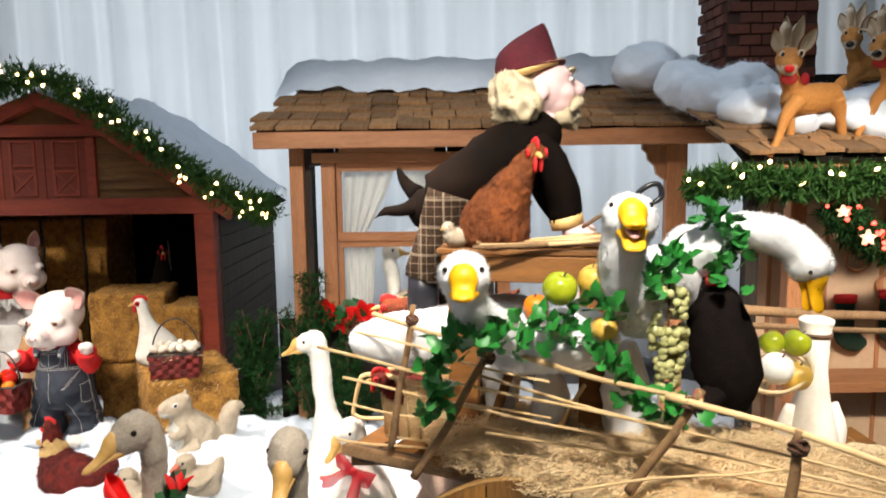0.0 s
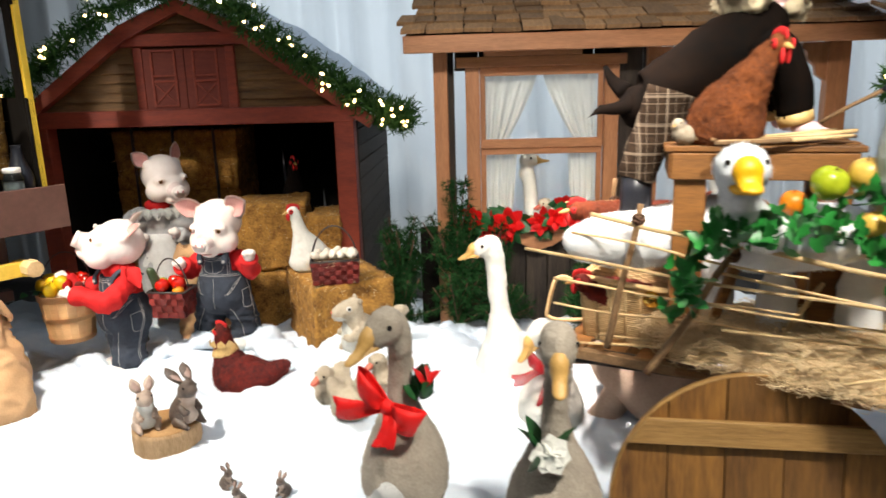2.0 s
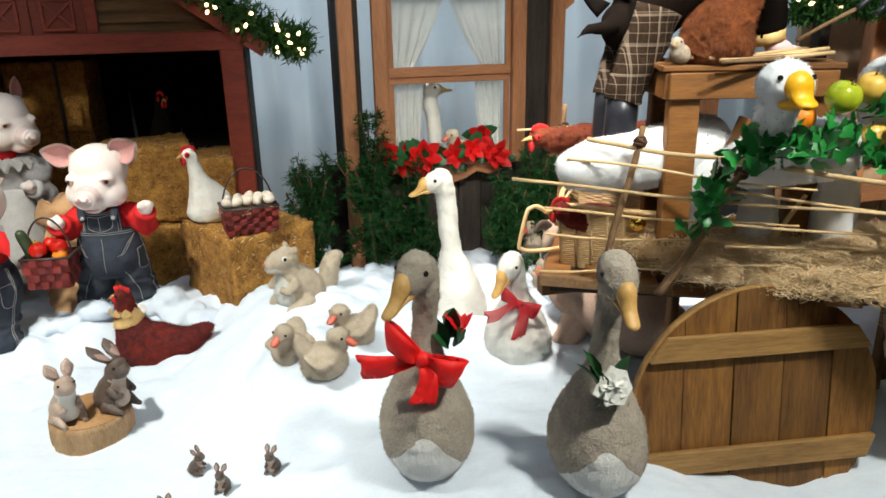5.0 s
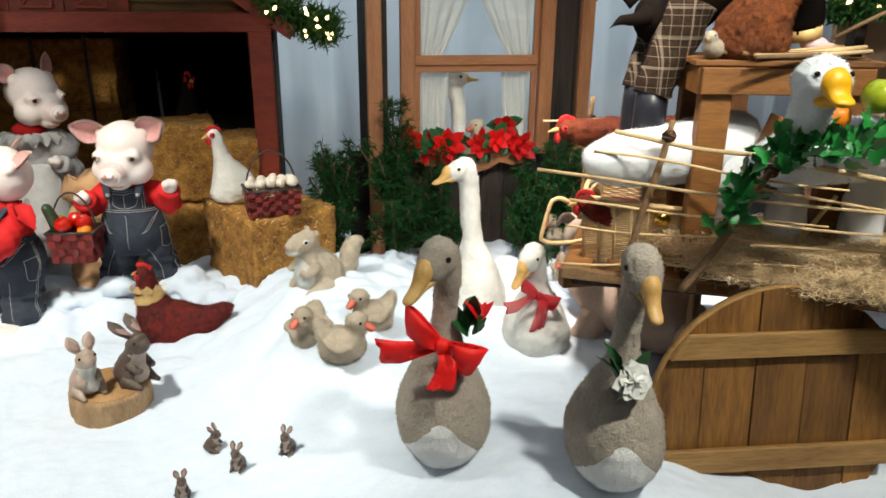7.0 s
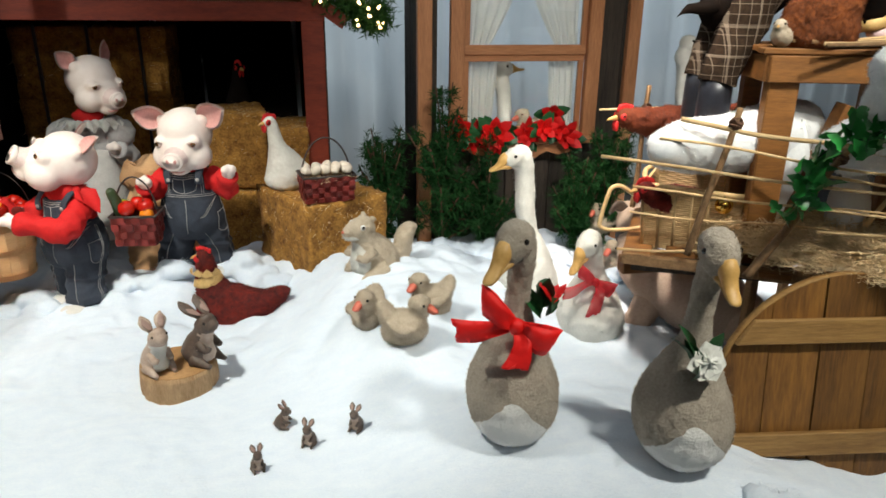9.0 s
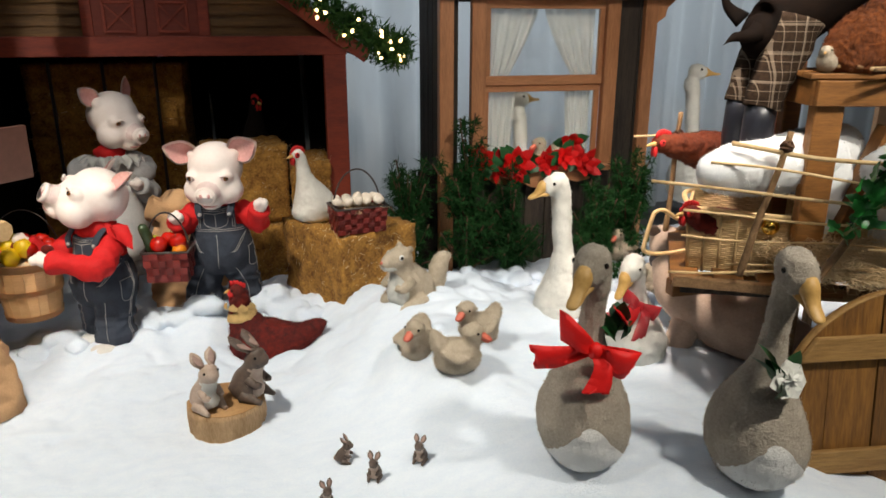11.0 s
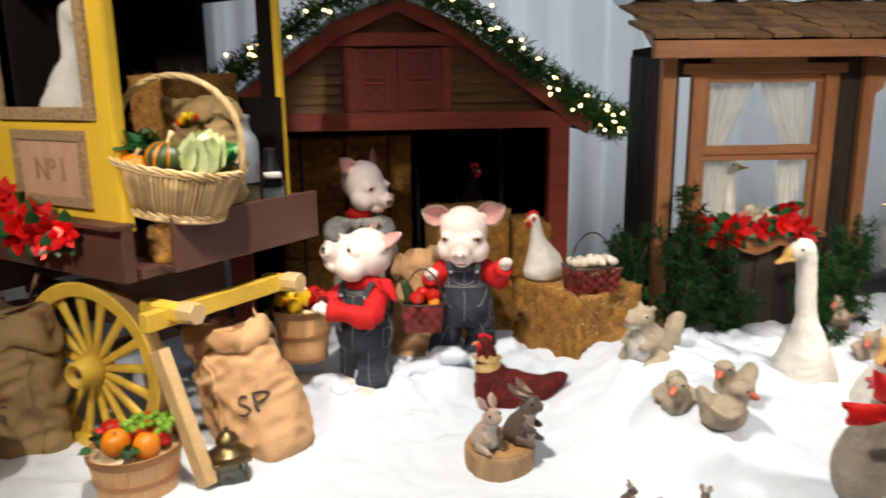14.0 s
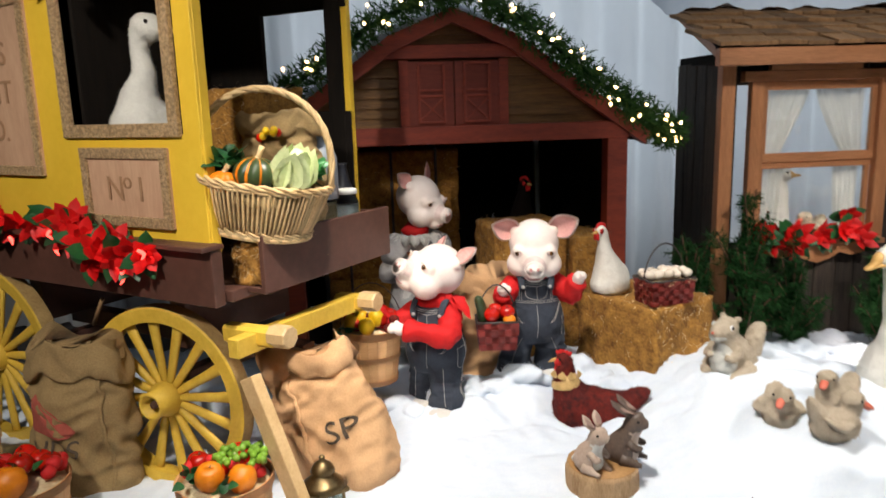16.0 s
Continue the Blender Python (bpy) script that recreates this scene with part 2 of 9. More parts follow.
BLACKFUR = tex_mat("black_plush", (0.014, 0.01, 0.009), (0.005, 0.004, 0.0035), 0.95, 30, 0.7, 8, contrast=0.3, spec=0.08)
GOLD = tex_mat("gold_cloth", (0.74, 0.52, 0.24), (0.5, 0.32, 0.12), 0.5, 40, 0.3, metal=0.2)
COAT = tex_mat("brown_velvet_coat", (0.009, 0.0052, 0.0035), (0.003, 0.0018, 0.0014), 0.9, 5, 0.3, sheen=0.0, contrast=0.4, spec=0.03)
HATRED = tex_mat("burgundy_velvet", (0.1, 0.008, 0.016), (0.045, 0.004, 0.008), 0.9, 20, 0.4)
HAIR = tex_mat("blond_hair", (0.68, 0.6, 0.44), (0.48, 0.4, 0.26), 0.7, 25, 0.8, stretch=(1, 1, 0.3), contrast=0.5)
SKIN = tex_mat("pink_rubber_skin", (0.8, 0.6, 0.59), (0.73, 0.51, 0.51), 0.5, 9, 0.08)
PLAID = plaid_mat("brown_plaid", (0.035, 0.022, 0.014), (0.4, 0.32, 0.24), (0.012, 0.008, 0.006))
BOOT = tex_mat("black_boot", (0.02, 0.022, 0.03), (0.01, 0.01, 0.012), 0.3, 20, 0.1)
WICKER = tex_mat("pale_wicker", (0.76, 0.56, 0.31), (0.48, 0.32, 0.15), 0.6, 22, 0.4, contrast=0.4, vary=0.25)
BROWNWICK = tex_mat("dark_red_splint", (0.24, 0.035, 0.028), (0.1, 0.014, 0.012), 0.4, 18, 0.3, contrast=0.3, vary=0.35)
BASKWOOD = tex_mat("basket_veneer", (0.76, 0.47, 0.24), (0.6, 0.34, 0.15), 0.55, 7, 0.2, stretch=(1, 1, 5), vary=0.12)
BURLAP = tex_mat("burlap", (0.36, 0.255, 0.125), (0.18, 0.115, 0.05), 0.95, 5, 0.5, 12, contrast=0.3, fine=30)
BURLAP_L = tex_mat("tan_burlap", (0.66, 0.42, 0.24), (0.44, 0.25, 0.12), 0.95, 5, 0.5, 12, contrast=0.3, fine=30)
PRINTRED = tex_mat("faded_red_print", (0.42, 0.1, 0.075), (0.3, 0.08, 0.055), 0.95, 40, 0.4, contrast=0.5)
PRINTDARK = tex_mat("faded_black_print", (0.11, 0.08, 0.055), (0.05, 0.035, 0.025), 0.95, 40, 0.4)
YELLOW = tex_mat("yellow_paint", (0.82, 0.56, 0.09), (0.7, 0.45, 0.06), 0.5, 4, 0.08, contrast=0.2)
WHEELYEL = tex_mat("worn_yellow_wood", (0.72, 0.5, 0.1), (0.52, 0.33, 0.05), 0.55, 8, 0.25, contrast=0.35, vary=0.1)
RIMWORN = tex_mat("worn_rim", (0.42, 0.29, 0.13), (0.24, 0.15, 0.06), 0.7, 16, 0.5, contrast=0.5)
BROWN = tex_mat("brown_paint", (0.12, 0.055, 0.04), (0.06, 0.027, 0.02), 0.5, 5, 0.12, contrast=0.3)
GLITTER = tex_mat("glitter_frame", (0.72, 0.52, 0.3), (0.26, 0.16, 0.08), 0.3, 90, 0.9, contrast=0.8, metal=0.2)
PANEL = tex_mat("pale_wood_panel", (0.6, 0.39, 0.26), (0.46, 0.28, 0.18), 0.6, 3, 0.1, stretch=(6, 6, 1))
CUTWOOD = tex_mat("cut_timber", (0.66, 0.47, 0.26), (0.5, 0.33, 0.16), 0.5, 12, 0.2)
NEEDLE = tex_mat("pine_needles", (0.055, 0.14, 0.03), (0.016, 0.05, 0.012), 0.75, 25, 0.1, contrast=0.4, vary=0.2, spec=0.25)
NEEDLE_D = tex_mat("dark_spruce", (0.02, 0.07, 0.016), (0.005, 0.023, 0.006), 0.8, 25, 0.1, contrast=0.4, vary=0.2, spec=0.2)
IVY = tex_mat("ivy_leaf", (0.045, 0.26, 0.05), (0.018, 0.12, 0.025), 0.4, 20, 0.2, contrast=0.4, vary=0.35)
LEAF = tex_mat("poinsettia_leaf", (0.025, 0.11, 0.03), (0.01, 0.05, 0.015), 0.45, 25, 0.2, vary=0.3)
POIN = tex_mat("poinsettia_petal", (0.72, 0.022, 0.015), (0.5, 0.008, 0.008), 0.55, 20, 0.25, contrast=0.35, vary=0.2)
WROSE = tex_mat("white_silk_petal", (0.8, 0.8, 0.76), (0.68, 0.68, 0.62), 0.6, 20, 0.2)
APPLE_R = tex_mat("red_apple", (0.55, 0.03, 0.015), (0.36, 0.012, 0.01), 0.22, 9, 0.03, vary=0.25)
APPLE_G = tex_mat("green_apple", (0.42, 0.46, 0.05), (0.26, 0.33, 0.03), 0.2, 9, 0.03)
PEAR = tex_mat("yellow_gourd", (0.72, 0.5, 0.13), (0.55, 0.33, 0.07), 0.35, 12, 0.2)
ORANGE = tex_mat("orange_peel", (0.76, 0.26, 0.015), (0.6, 0.17, 0.01), 0.4, 60, 0.25)
LEMON = tex_mat("lemon_peel", (0.78, 0.52, 0.03), (0.62, 0.38, 0.02), 0.4, 50, 0.2)
GRAPE_P = tex_mat("pale_grape", (0.46, 0.46, 0.22), (0.3, 0.3, 0.13), 0.25, 30, 0.05, vary=0.25)
GRAPE_G = tex_mat("green_grape", (0.2, 0.36, 0.05), (0.11, 0.22, 0.03), 0.25, 30, 0.05, vary=0.25)
CABBAGE = tex_mat("cabbage_leaf", (0.68, 0.72, 0.44), (0.48, 0.57, 0.27), 0.5, 14, 0.5)
GOURD = tex_mat("dark_green_gourd", (0.05, 0.075, 0.03), (0.02, 0.035, 0.015), 0.35, 14, 0.1)
EGG = tex_mat("egg_shell", (0.78, 0.7, 0.6), (0.66, 0.56, 0.46), 0.5, 12, 0.05, vary=0.1)
BRASS = tex_mat("dark_brass", (0.2, 0.14, 0.07), (0.1, 0.07, 0.035), 0.35, 20, 0.2, metal=0.9)
GREYTIN = tex_mat("grey_tin", (0.3, 0.33, 0.36), (0.2, 0.22, 0.25), 0.45, 10, 0.1, metal=0.3)
BARK = tex_mat("pale_bark", (0.56, 0.38, 0.22), (0.3, 0.18, 0.09), 0.9, 9, 0.9, stretch=(3, 3, 0.8), contrast=0.5)
CUTTOP = tex_mat("sawn_log_top", (0.48, 0.28, 0.12), (0.32, 0.17, 0.07), 0.7, 12, 0.3)
RABBIT = tex_mat("grey_brown_rabbit", (0.16, 0.115, 0.09), (0.06, 0.043, 0.035), 0.5, 14, 0.3, contrast=0.3)
RABLIGHT = tex_mat("rabbit_breast", (0.55, 0.44, 0.36), (0.36, 0.26, 0.2), 0.5, 16, 0.3, contrast=0.3)
RABEAR = tex_mat("rabbit_inner_ear", (0.36, 0.25, 0.21), (0.26, 0.17, 0.14), 0.5, 16, 0.1)
DEER = tex_mat("tan_deer", (0.5, 0.23, 0.07), (0.36, 0.15, 0.04), 0.8, 14, 0.3, sheen=0.2)
DEERLT = tex_mat("cream_deer", (0.74, 0.64, 0.5), (0.6, 0.5, 0.37), 0.8, 16, 0.3)
NOSE = tex_mat("red_nose", (0.75, 0.03, 0.02), (0.6, 0.02, 0.01), 0.3, 10, 0)
BRICK = tex_mat("chimney_brick", (0.13, 0.04, 0.024), (0.075, 0.023, 0.015), 0.85, 10, 0.4, vary=0.25)
MORTAR = tex_mat("mortar", (0.06, 0.03, 0.02), (0.04, 0.02, 0.014), 0.9, 30, 0.4)
CREAMWALL = tex_mat("cream_panel", (0.72, 0.52, 0.35), (0.6, 0.41, 0.26), 0.7, 5, 0.1)
DARKGREEN = tex_mat("dark_green_felt", (0.02, 0.05, 0.03), (0.012, 0.03, 0.018), 0.9, 30, 0.3)
WIRE = tex_mat("dark_wire", (0.05, 0.035, 0.03), (0.03, 0.02, 0.018), 0.5, 20, 0.1)
BULB = glow_mat("warm_bulb", (1.0, 0.6, 0.27), 9.0)
REDBULB = glow_mat("red_bulb", (1.0, 0.06, 0.04), 6.0)
STARGLOW = glow_mat("glowing_star", (1.0, 0.66, 0.42), 0.8)
PANE = glass_mat("window_pane", (0.97, 0.98, 0.98))
JAR = glass_mat("jar_glass", (0.75, 0.8, 0.75), 0.05)


def bellied_mat(name):
    """Grey plush with a white felt belly whose edge runs to a point."""
    m = tex_mat(name, (0.5, 0.44, 0.365), (0.29, 0.25, 0.2), 0.95, 8, 0.7, 10, sheen=0.15, contrast=0.4, fine=16)
    nt = m.node_tree
    b = nt.nodes["Principled BSDF"]
    src = b.inputs["Base Color"].links[0].from_socket
    co, sep = nt.nodes.new("ShaderNodeTexCoord"), nt.nodes.new("ShaderNodeSeparateXYZ")
    nt.links.new(co.outputs["Object"], sep.inputs[0])
    def calc(op, a, b_):
        n = nt.nodes.new("ShaderNodeMath")
        n.operation = op
        for k, v in enumerate((a, b_)):
            if isinstance(v, (int, float)):
                n.inputs[k].default_value = v
            else:
                nt.links.new(v, n.inputs[k])
        return n.outputs[0]
    wob = nt.nodes.new("ShaderNodeTexNoise")
    wob.inputs["Scale"].default_value = 26
    nt.links.new(co.outputs["Object"], wob.inputs["Vector"])
    # the patch looks out along (-0.26, -0.97)
    across = calc("SUBTRACT", calc("MULTIPLY", sep.outputs["X"], 0.97), calc("MULTIPLY", sep.outputs["Y"], 0.26))
    ahead = calc("ADD", calc("MULTIPLY", sep.outputs["X"], -0.26), calc("MULTIPLY", sep.outputs["Y"], -0.97))
    edge = calc("ADD", calc("ADD", sep.outputs["Z"], calc("MULTIPLY", calc("POWER", calc("ADD", calc("MULTIPLY", across, across), 0.0009), 0.5), 1.35)), calc("MULTIPLY", wob.outputs["Fac"], 0.025))
    fac = calc("MULTIPLY", calc("LESS_THAN", edge, 0.232), calc("GREATER_THAN", ahead, 0.02))
    mx = nt.nodes.new("ShaderNodeMix")
    mx.data_type = "RGBA"
    nt.links.new(fac, mx.inputs["Factor"])
    nt.links.new(src, mx.inputs[6])
    mx.inputs[7].default_value = (0.8, 0.79, 0.76, 1)
    nt.links.new(mx.outputs[2], b.inputs["Base Color"])
    return m


BELLIED = bellied_mat("grey_plush_with_white_belly")

# ---- building helpers ----


def thing(name, m, label, category, group=""):
    ob = new(name)
    ob.empty_display_size = 0.05
    ob.matrix_world = m
    return tagged(ob, label, category, group)


def lie_pile(me):
    """Shades each hair of a pile like the cloth that it stands on."""
    own = np.zeros(len(me.vertices) * 3)
    me.vertices.foreach_get("normal", own)
    laid = np.zeros(len(me.vertices) * 3)
    me.attributes["pile"].data.foreach_get("vector", laid)
    own, laid = own.reshape(-1, 3), laid.reshape(-1, 3)
    has = (laid ** 2).sum(1) > 0.5
    own[has] = laid[has]
    me.normals_split_custom_set_from_vertices([tuple(v) for v in own])
    me.attributes.remove(me.attributes["pile"])


def part(name, bm, material, parent=None, label="", at=None):
    """Links a bmesh as one mesh object under a thing or a part."""
    me = bpy.data.meshes.new(name)
    bm.normal_update()
    bm.to_mesh(me)
    bm.free()
    for m in material if isinstance(material, (list, tuple)) else (material,):
        me.materials.append(m)
    if "pile" in me.attributes:
        lie_pile(me)
    ob = new(name, me)
    ob.parent = parent
    if at is not None:
        ob.matrix_basis = at
    return tagged(ob, label)


def solo(name, bm, material, label, category, at=None, group="", kind=""):
    """A thing of one mesh."""
    return tagged(part(name, bm, material, None, "", at), label, category, group, kind)


def piece(name, me, parent, at):
    ob = new(name, me)
    ob.parent = parent
    ob.matrix_basis = at
    return ob


def mesh_of(bm, material, name):
    me = bpy.data.meshes.new(name)
    bm.normal_update()
    bm.to_mesh(me)
    bm.free()
    me.materials.append(material)
    return me


def mark(geom_verts, mi, smooth):
    for f in {f for v in geom_verts for f in v.link_faces}:
        f.material_index, f.smooth = mi, smooth


def box(bm, c, s, rot=(0, 0, 0), bev=0.0, mi=0, jitter=0.0):
    m = pose(*c, *rot) @ Matrix.Diagonal((*s, 1))
    vs = bmesh.ops.create_cube(bm, size=1, matrix=m)["verts"]
    if jitter:
        for v in vs:
            v.co += Vector([random.uniform(-jitter, jitter) for _ in range(3)])
    mark(vs, mi, False)
    if bev:
        es = list({e for v in vs for e in v.link_edges})
        bmesh.ops.bevel(bm, geom=es, offset=bev, segments=1, affect="EDGES")
    return bm


def board(bm, p0, p1, width, thick, up=(0, 0, 1), bev=0.003, mi=0):
    """A board from p0 to p1, its width square to both its length and up's side."""
    p0, p1 = Vector(p0), Vector(p1)
    d = (p1 - p0)
    x = d.normalized()
    y = Vector(up).cross(x).normalized()
    z = x.cross(y)
    m = Matrix((x, y, z)).transposed().to_4x4()
    m.translation = (p0 + p1) / 2
    vs = bmesh.ops.create_cube(bm, size=1, matrix=m @ Matrix.Diagonal((d.length, thick, width, 1)))["verts"]
    mark(vs, mi, False)
    if bev:
        bmesh.ops.bevel(bm, geom=list({e for v in vs for e in v.link_edges}), offset=bev, segments=1, affect="EDGES")
    return bm


def prism(bm, pts, y0, y1, mi=0):
    """An outline in x and z, thick from y0 to y1."""
    a = [bm.verts.new((x, y0, z)) for x, z in pts]
    b = [bm.verts.new((x, y1, z)) for x, z in pts]
    fs = [bm.faces.new(a), bm.faces.new(b[::-1])]
    n = len(pts)
    fs += [bm.faces.new((a[(i + 1) % n], a[i], b[i], b[(i + 1) % n])) for i in range(n)]
    for f in fs:
        f.material_index = mi
    bmesh.ops.recalc_face_normals(bm, faces=fs)
    return bm


def ball(bm, c, r, rot=(0, 0, 0), mi=0, u=14, v=9):
    r = (r, r, r) if isinstance(r, (int, float)) else r
    vs = bmesh.ops.create_uvsphere(bm, u_segments=u, v_segments=v, radius=1, matrix=pose(*c, *rot) @ Matrix.Diagonal((*r, 1)))["verts"]
    mark(vs, mi, True)
    return vs


def spline(pts, n):
    """Catmull-Rom through rows of numbers, n steps a stretch."""
    p = [np.array(q, float) for q in pts]
    p = [2 * p[0] - p[1]] + p + [2 * p[-1] - p[-2]]
    out = []
    for i in range(1, len(p) - 2):
        a, b, c, d = p[i - 1:i + 3]
        for k in range(n):
            t = k / n
            out.append(0.5 * (2 * b + (c - a) * t + (2 * a - 5 * b + 4 * c - d) * t * t + (3 * b - a - 3 * c + d) * t ** 3))
    out.append(p[-2])
    return out


def sweep(bm, rows, seg=12, n=3, mi=0, flat=1.0, side=(1, 0, 0), caps=True, paint=None):
    """A rounded body along rows of (x, y, z, r) or (x, y, z, r across, r deep). paint(x, y, z) may choose the material slot."""
    rows = [tuple(r) if len(r) == 5 else (*r, r[3] * flat) for r in rows]
    st = spline(rows, n) if n > 1 else [np.array(r, float) for r in rows]
    rings, verts = [], []
    last = None
    for i, s in enumerate(st):
        d = Vector(st[min(i + 1, len(st) - 1)][:3] - st[max(i - 1, 0)][:3])
        d = d.normalized() if d.length > 1e-9 else Vector((0, 0, 1))
        a = last if last is not None else Vector(side)
        a = (a - a.dot(d) * d)
        if a.length < 1e-4:
            a = d.orthogonal()
        a.normalize()
        last = a
        b = d.cross(a)
        c = Vector(s[:3])
        ring = [bm.verts.new(c + a * (max(s[3], 1e-4) * math.cos(2 * math.pi * k / seg)) + b * (max(s[4], 1e-4) * math.sin(2 * math.pi * k / seg))) for k in range(seg)]
        rings.append(ring)
        verts += ring
    fs = []
    for r0, r1 in zip(rings, rings[1:]):
        for k in range(seg):
            fs.append(bm.faces.new((r0[k], r0[(k + 1) % seg], r1[(k + 1) % seg], r1[k])))
    if caps:
        fs.append(bm.faces.new(rings[0][::-1]))
        fs.append(bm.faces.new(rings[-1]))
    for f in fs:
        f.material_index, f.smooth = mi, True
        if paint:
            q = f.calc_center_median()
            f.material_index = paint(q.x, q.y, q.z)
    return verts


def rod(bm, p0, p1, r, r1=None, seg=7, mi=0):
    return sweep(bm, [(*p0, r), (*p1, r if r1 is None else r1)], seg, 1, mi)


def fuzz(verts, amp, scale, seed=0.0):
    """Pushes verts out and in by noise."""
    for v in verts:
        v.co += v.normal * (amp * noise.noise(v.co * scale + Vector((seed, 0, 0)))) if v.normal.length > 0 else Vector()


def shaggy(bm, amp, scale, seed=0.0):
    bm.normal_update()
    fuzz(bm.verts, amp, scale, seed)


def meld(bm, voxel=0.006, smooth=4):
    """Runs overlapping rounded forms together into one skin; each place keeps its material slot."""
    me = bpy.data.meshes.new("forms")
    bm.normal_update()
    bm.to_mesh(me)
    bm.free()
    tree = BVHTree.FromPolygons([v.co.copy() for v in me.vertices], [tuple(p.vertices) for p in me.polygons])
    slots = [p.material_index for p in me.polygons]
    ob = bpy.data.objects.new("forms", me)
    scene.collection.objects.link(ob)
    md = ob.modifiers.new("skin", "REMESH")
    md.mode, md.voxel_size = "VOXEL", voxel
    sm = ob.modifiers.new("soften", "SMOOTH")
    sm.factor, sm.iterations = 0.5, smooth
    bpy.context.view_layer.update()
    got = bpy.data.meshes.new_from_object(ob.evaluated_get(bpy.context.evaluated_depsgraph_get()))
    bpy.data.objects.remove(ob)
    bpy.data.meshes.remove(me)
    out = bmesh.new()
    out.from_mesh(got)
    bpy.data.meshes.remove(got)
    for f in out.faces:
        f.smooth, f.material_index = True, slots[tree.find_nearest(f.calc_center_median())[2]]
    out.normal_update()
    return out


def join(bm, other, m=None):
    """Adds another bmesh, moved by m, to bm."""
    if m is not None:
        other.transform(m)
    me = bpy.data.meshes.new("joined")
    other.to_mesh(me)
    other.free()
    bm.from_mesh(me)
    bpy.data.meshes.remove(me)
    return bm


def tree_of(bm):
    bm.verts.ensure_lookup_table()
    bm.verts.index_update()
    return BVHTree.FromBMesh(bm)


def thread(bm, tree, pts, mi, r=0.0014, way=(0, 1, 0)):
    """A sewn line, drawn in x and z, laid on the surface that looks against way."""
    d, rows = Vector(way).normalized(), []
    for x, z in spline(pts, 8):
        at = Vector((x, 0, z)) if abs(d.y) > 0.7 else Vector((0, x, z))
        hit = tree.ray_cast(at - d * 0.6, d)[0]
        if hit:
            rows.append((*(hit - d * 0.0006), r))
    if len(rows) > 2:
        sweep(bm, rows, 5, 1, mi)


def fold(bm, amp, across=16.0, along=6.0, seed=0.0, fine=0.4, keep=None):
    """Cloth folds: creases that run mostly downwards, with finer wrinkles across them."""
    bm.normal_update()
    for v in bm.verts:
        p = v.co + Vector((seed, seed * 0.7, 0))
        if keep and not keep(v.co):
            continue
        a = noise.noise(Vector((p.x * across + p.z * 4, p.y * across, p.z * along)))
        b = noise.noise(Vector((p.x * across * 1.6 - p.z * 9, p.y * across * 1.6, p.z * along * 3.2)))
        v.co += v.normal * amp * ((0.35 - abs(a)) * 1.3 + fine * (0.3 - abs(b)))


def leaf_shape(bm, m, length, width, bend=0.2, mi=0, lobes=False):
    """A leaf with a mid fold, its tip towards +y of m."""
    outline = [(0, 0), (0.34, 0.18), (0.5, 0.42), (0.36, 0.72), (0, 1)]
    if lobes:
        outline = [(0, 0), (0.3, 0.02), (0.5, 0.3), (0.27, 0.42), (0.3, 0.68), (0, 1)]
    mids = [bm.verts.new(m @ Vector((0, y * length, -bend * length * y * y))) for _, y in outline]
    for sgn in (1, -1):
        rim = [bm.verts.new(m @ Vector((sgn * x * width, y * length, 0.16 * width * x * 2 - bend * length * y * y))) for x, y in outline[1:-1]]
        prev_m, prev_r = mids[0], mids[0]
        seq = rim + [mids[-1]]
        for i, v in enumerate(seq):
            mid = mids[i + 1]
            vs = [prev_m, prev_r, v, mid]
            vs = list(dict.fromkeys(vs))
            if len(vs) >= 3:
                f = bm.faces.new(vs if sgn > 0 else vs[::-1])
                f.material_index, f.smooth = mi, True
            prev_m, prev_r = mid, v


def needles(bm, path, reach, count, length, width=0.0016, droop=0.2, mi=0, rng=random):
    """Many flat needles that stand out round a path of points; each twig leaves the path and carries them."""
    pts = [Vector(p) for p in path]
    for _ in range(count):
        i = rng.randrange(len(pts) - 1)
        c = pts[i].lerp(pts[i + 1], rng.random())
        d = (pts[i + 1] - pts[i]).normalized()
        out = Vector((rng.gauss(0, 1), rng.gauss(0, 1), rng.gauss(0, 1) - droop))
        out = (out - out.dot(d) * d * 0.6).normalized()
        tip = c + out * reach * rng.uniform(0.45, 1.0)
        for k in range(7):
            s = c.lerp(tip, 0.25 + 0.75 * k / 6)
            w = Vector((rng.gauss(0, 1), rng.gauss(0, 1), rng.gauss(0, 1))).normalized()
            q = s + (w + out * 0.9).normalized() * length * rng.uniform(0.7, 1.15)
            e = (q - s).cross(Vector((rng.gauss(0, 1), rng.gauss(0, 1), 1))).normalized() * width
            f = bm.faces.new((bm.verts.new(s - e), bm.verts.new(s + e), bm.verts.new(q)))
            f.material_index = mi


def poinsettia(bm, c, r, facing, mats=(0, 1), rng=random, leaves=2):
    """A flower of pointed red bracts in two whorls with a small yellow eye, and green leaves below."""
    base = look(c, Vector(c) + Vector(facing)).to_3x3().to_4x4()
    base.translation = Vector(c)
    turn = rng.uniform(0, 6.28)
    for whorl, (n, rad, tilt) in enumerate(((6, r, 18), (5, r * 0.68, 38))):
        for k in range(n):
            a = turn + whorl * 0.5 + 2 * math.pi * k / n + rng.uniform(-0.15, 0.15)
            m = base @ Matrix.Rotation(a, 4, "Z") @ Matrix.Rotation(radians(-tilt + rng.uniform(-8, 8)), 4, "X")
            leaf_shape(bm, m, rad * rng.uniform(0.85, 1.1), rad * 0.62, 0.25, mats[0])
    for k in range(leaves):
        a = rng.uniform(0, 6.28)
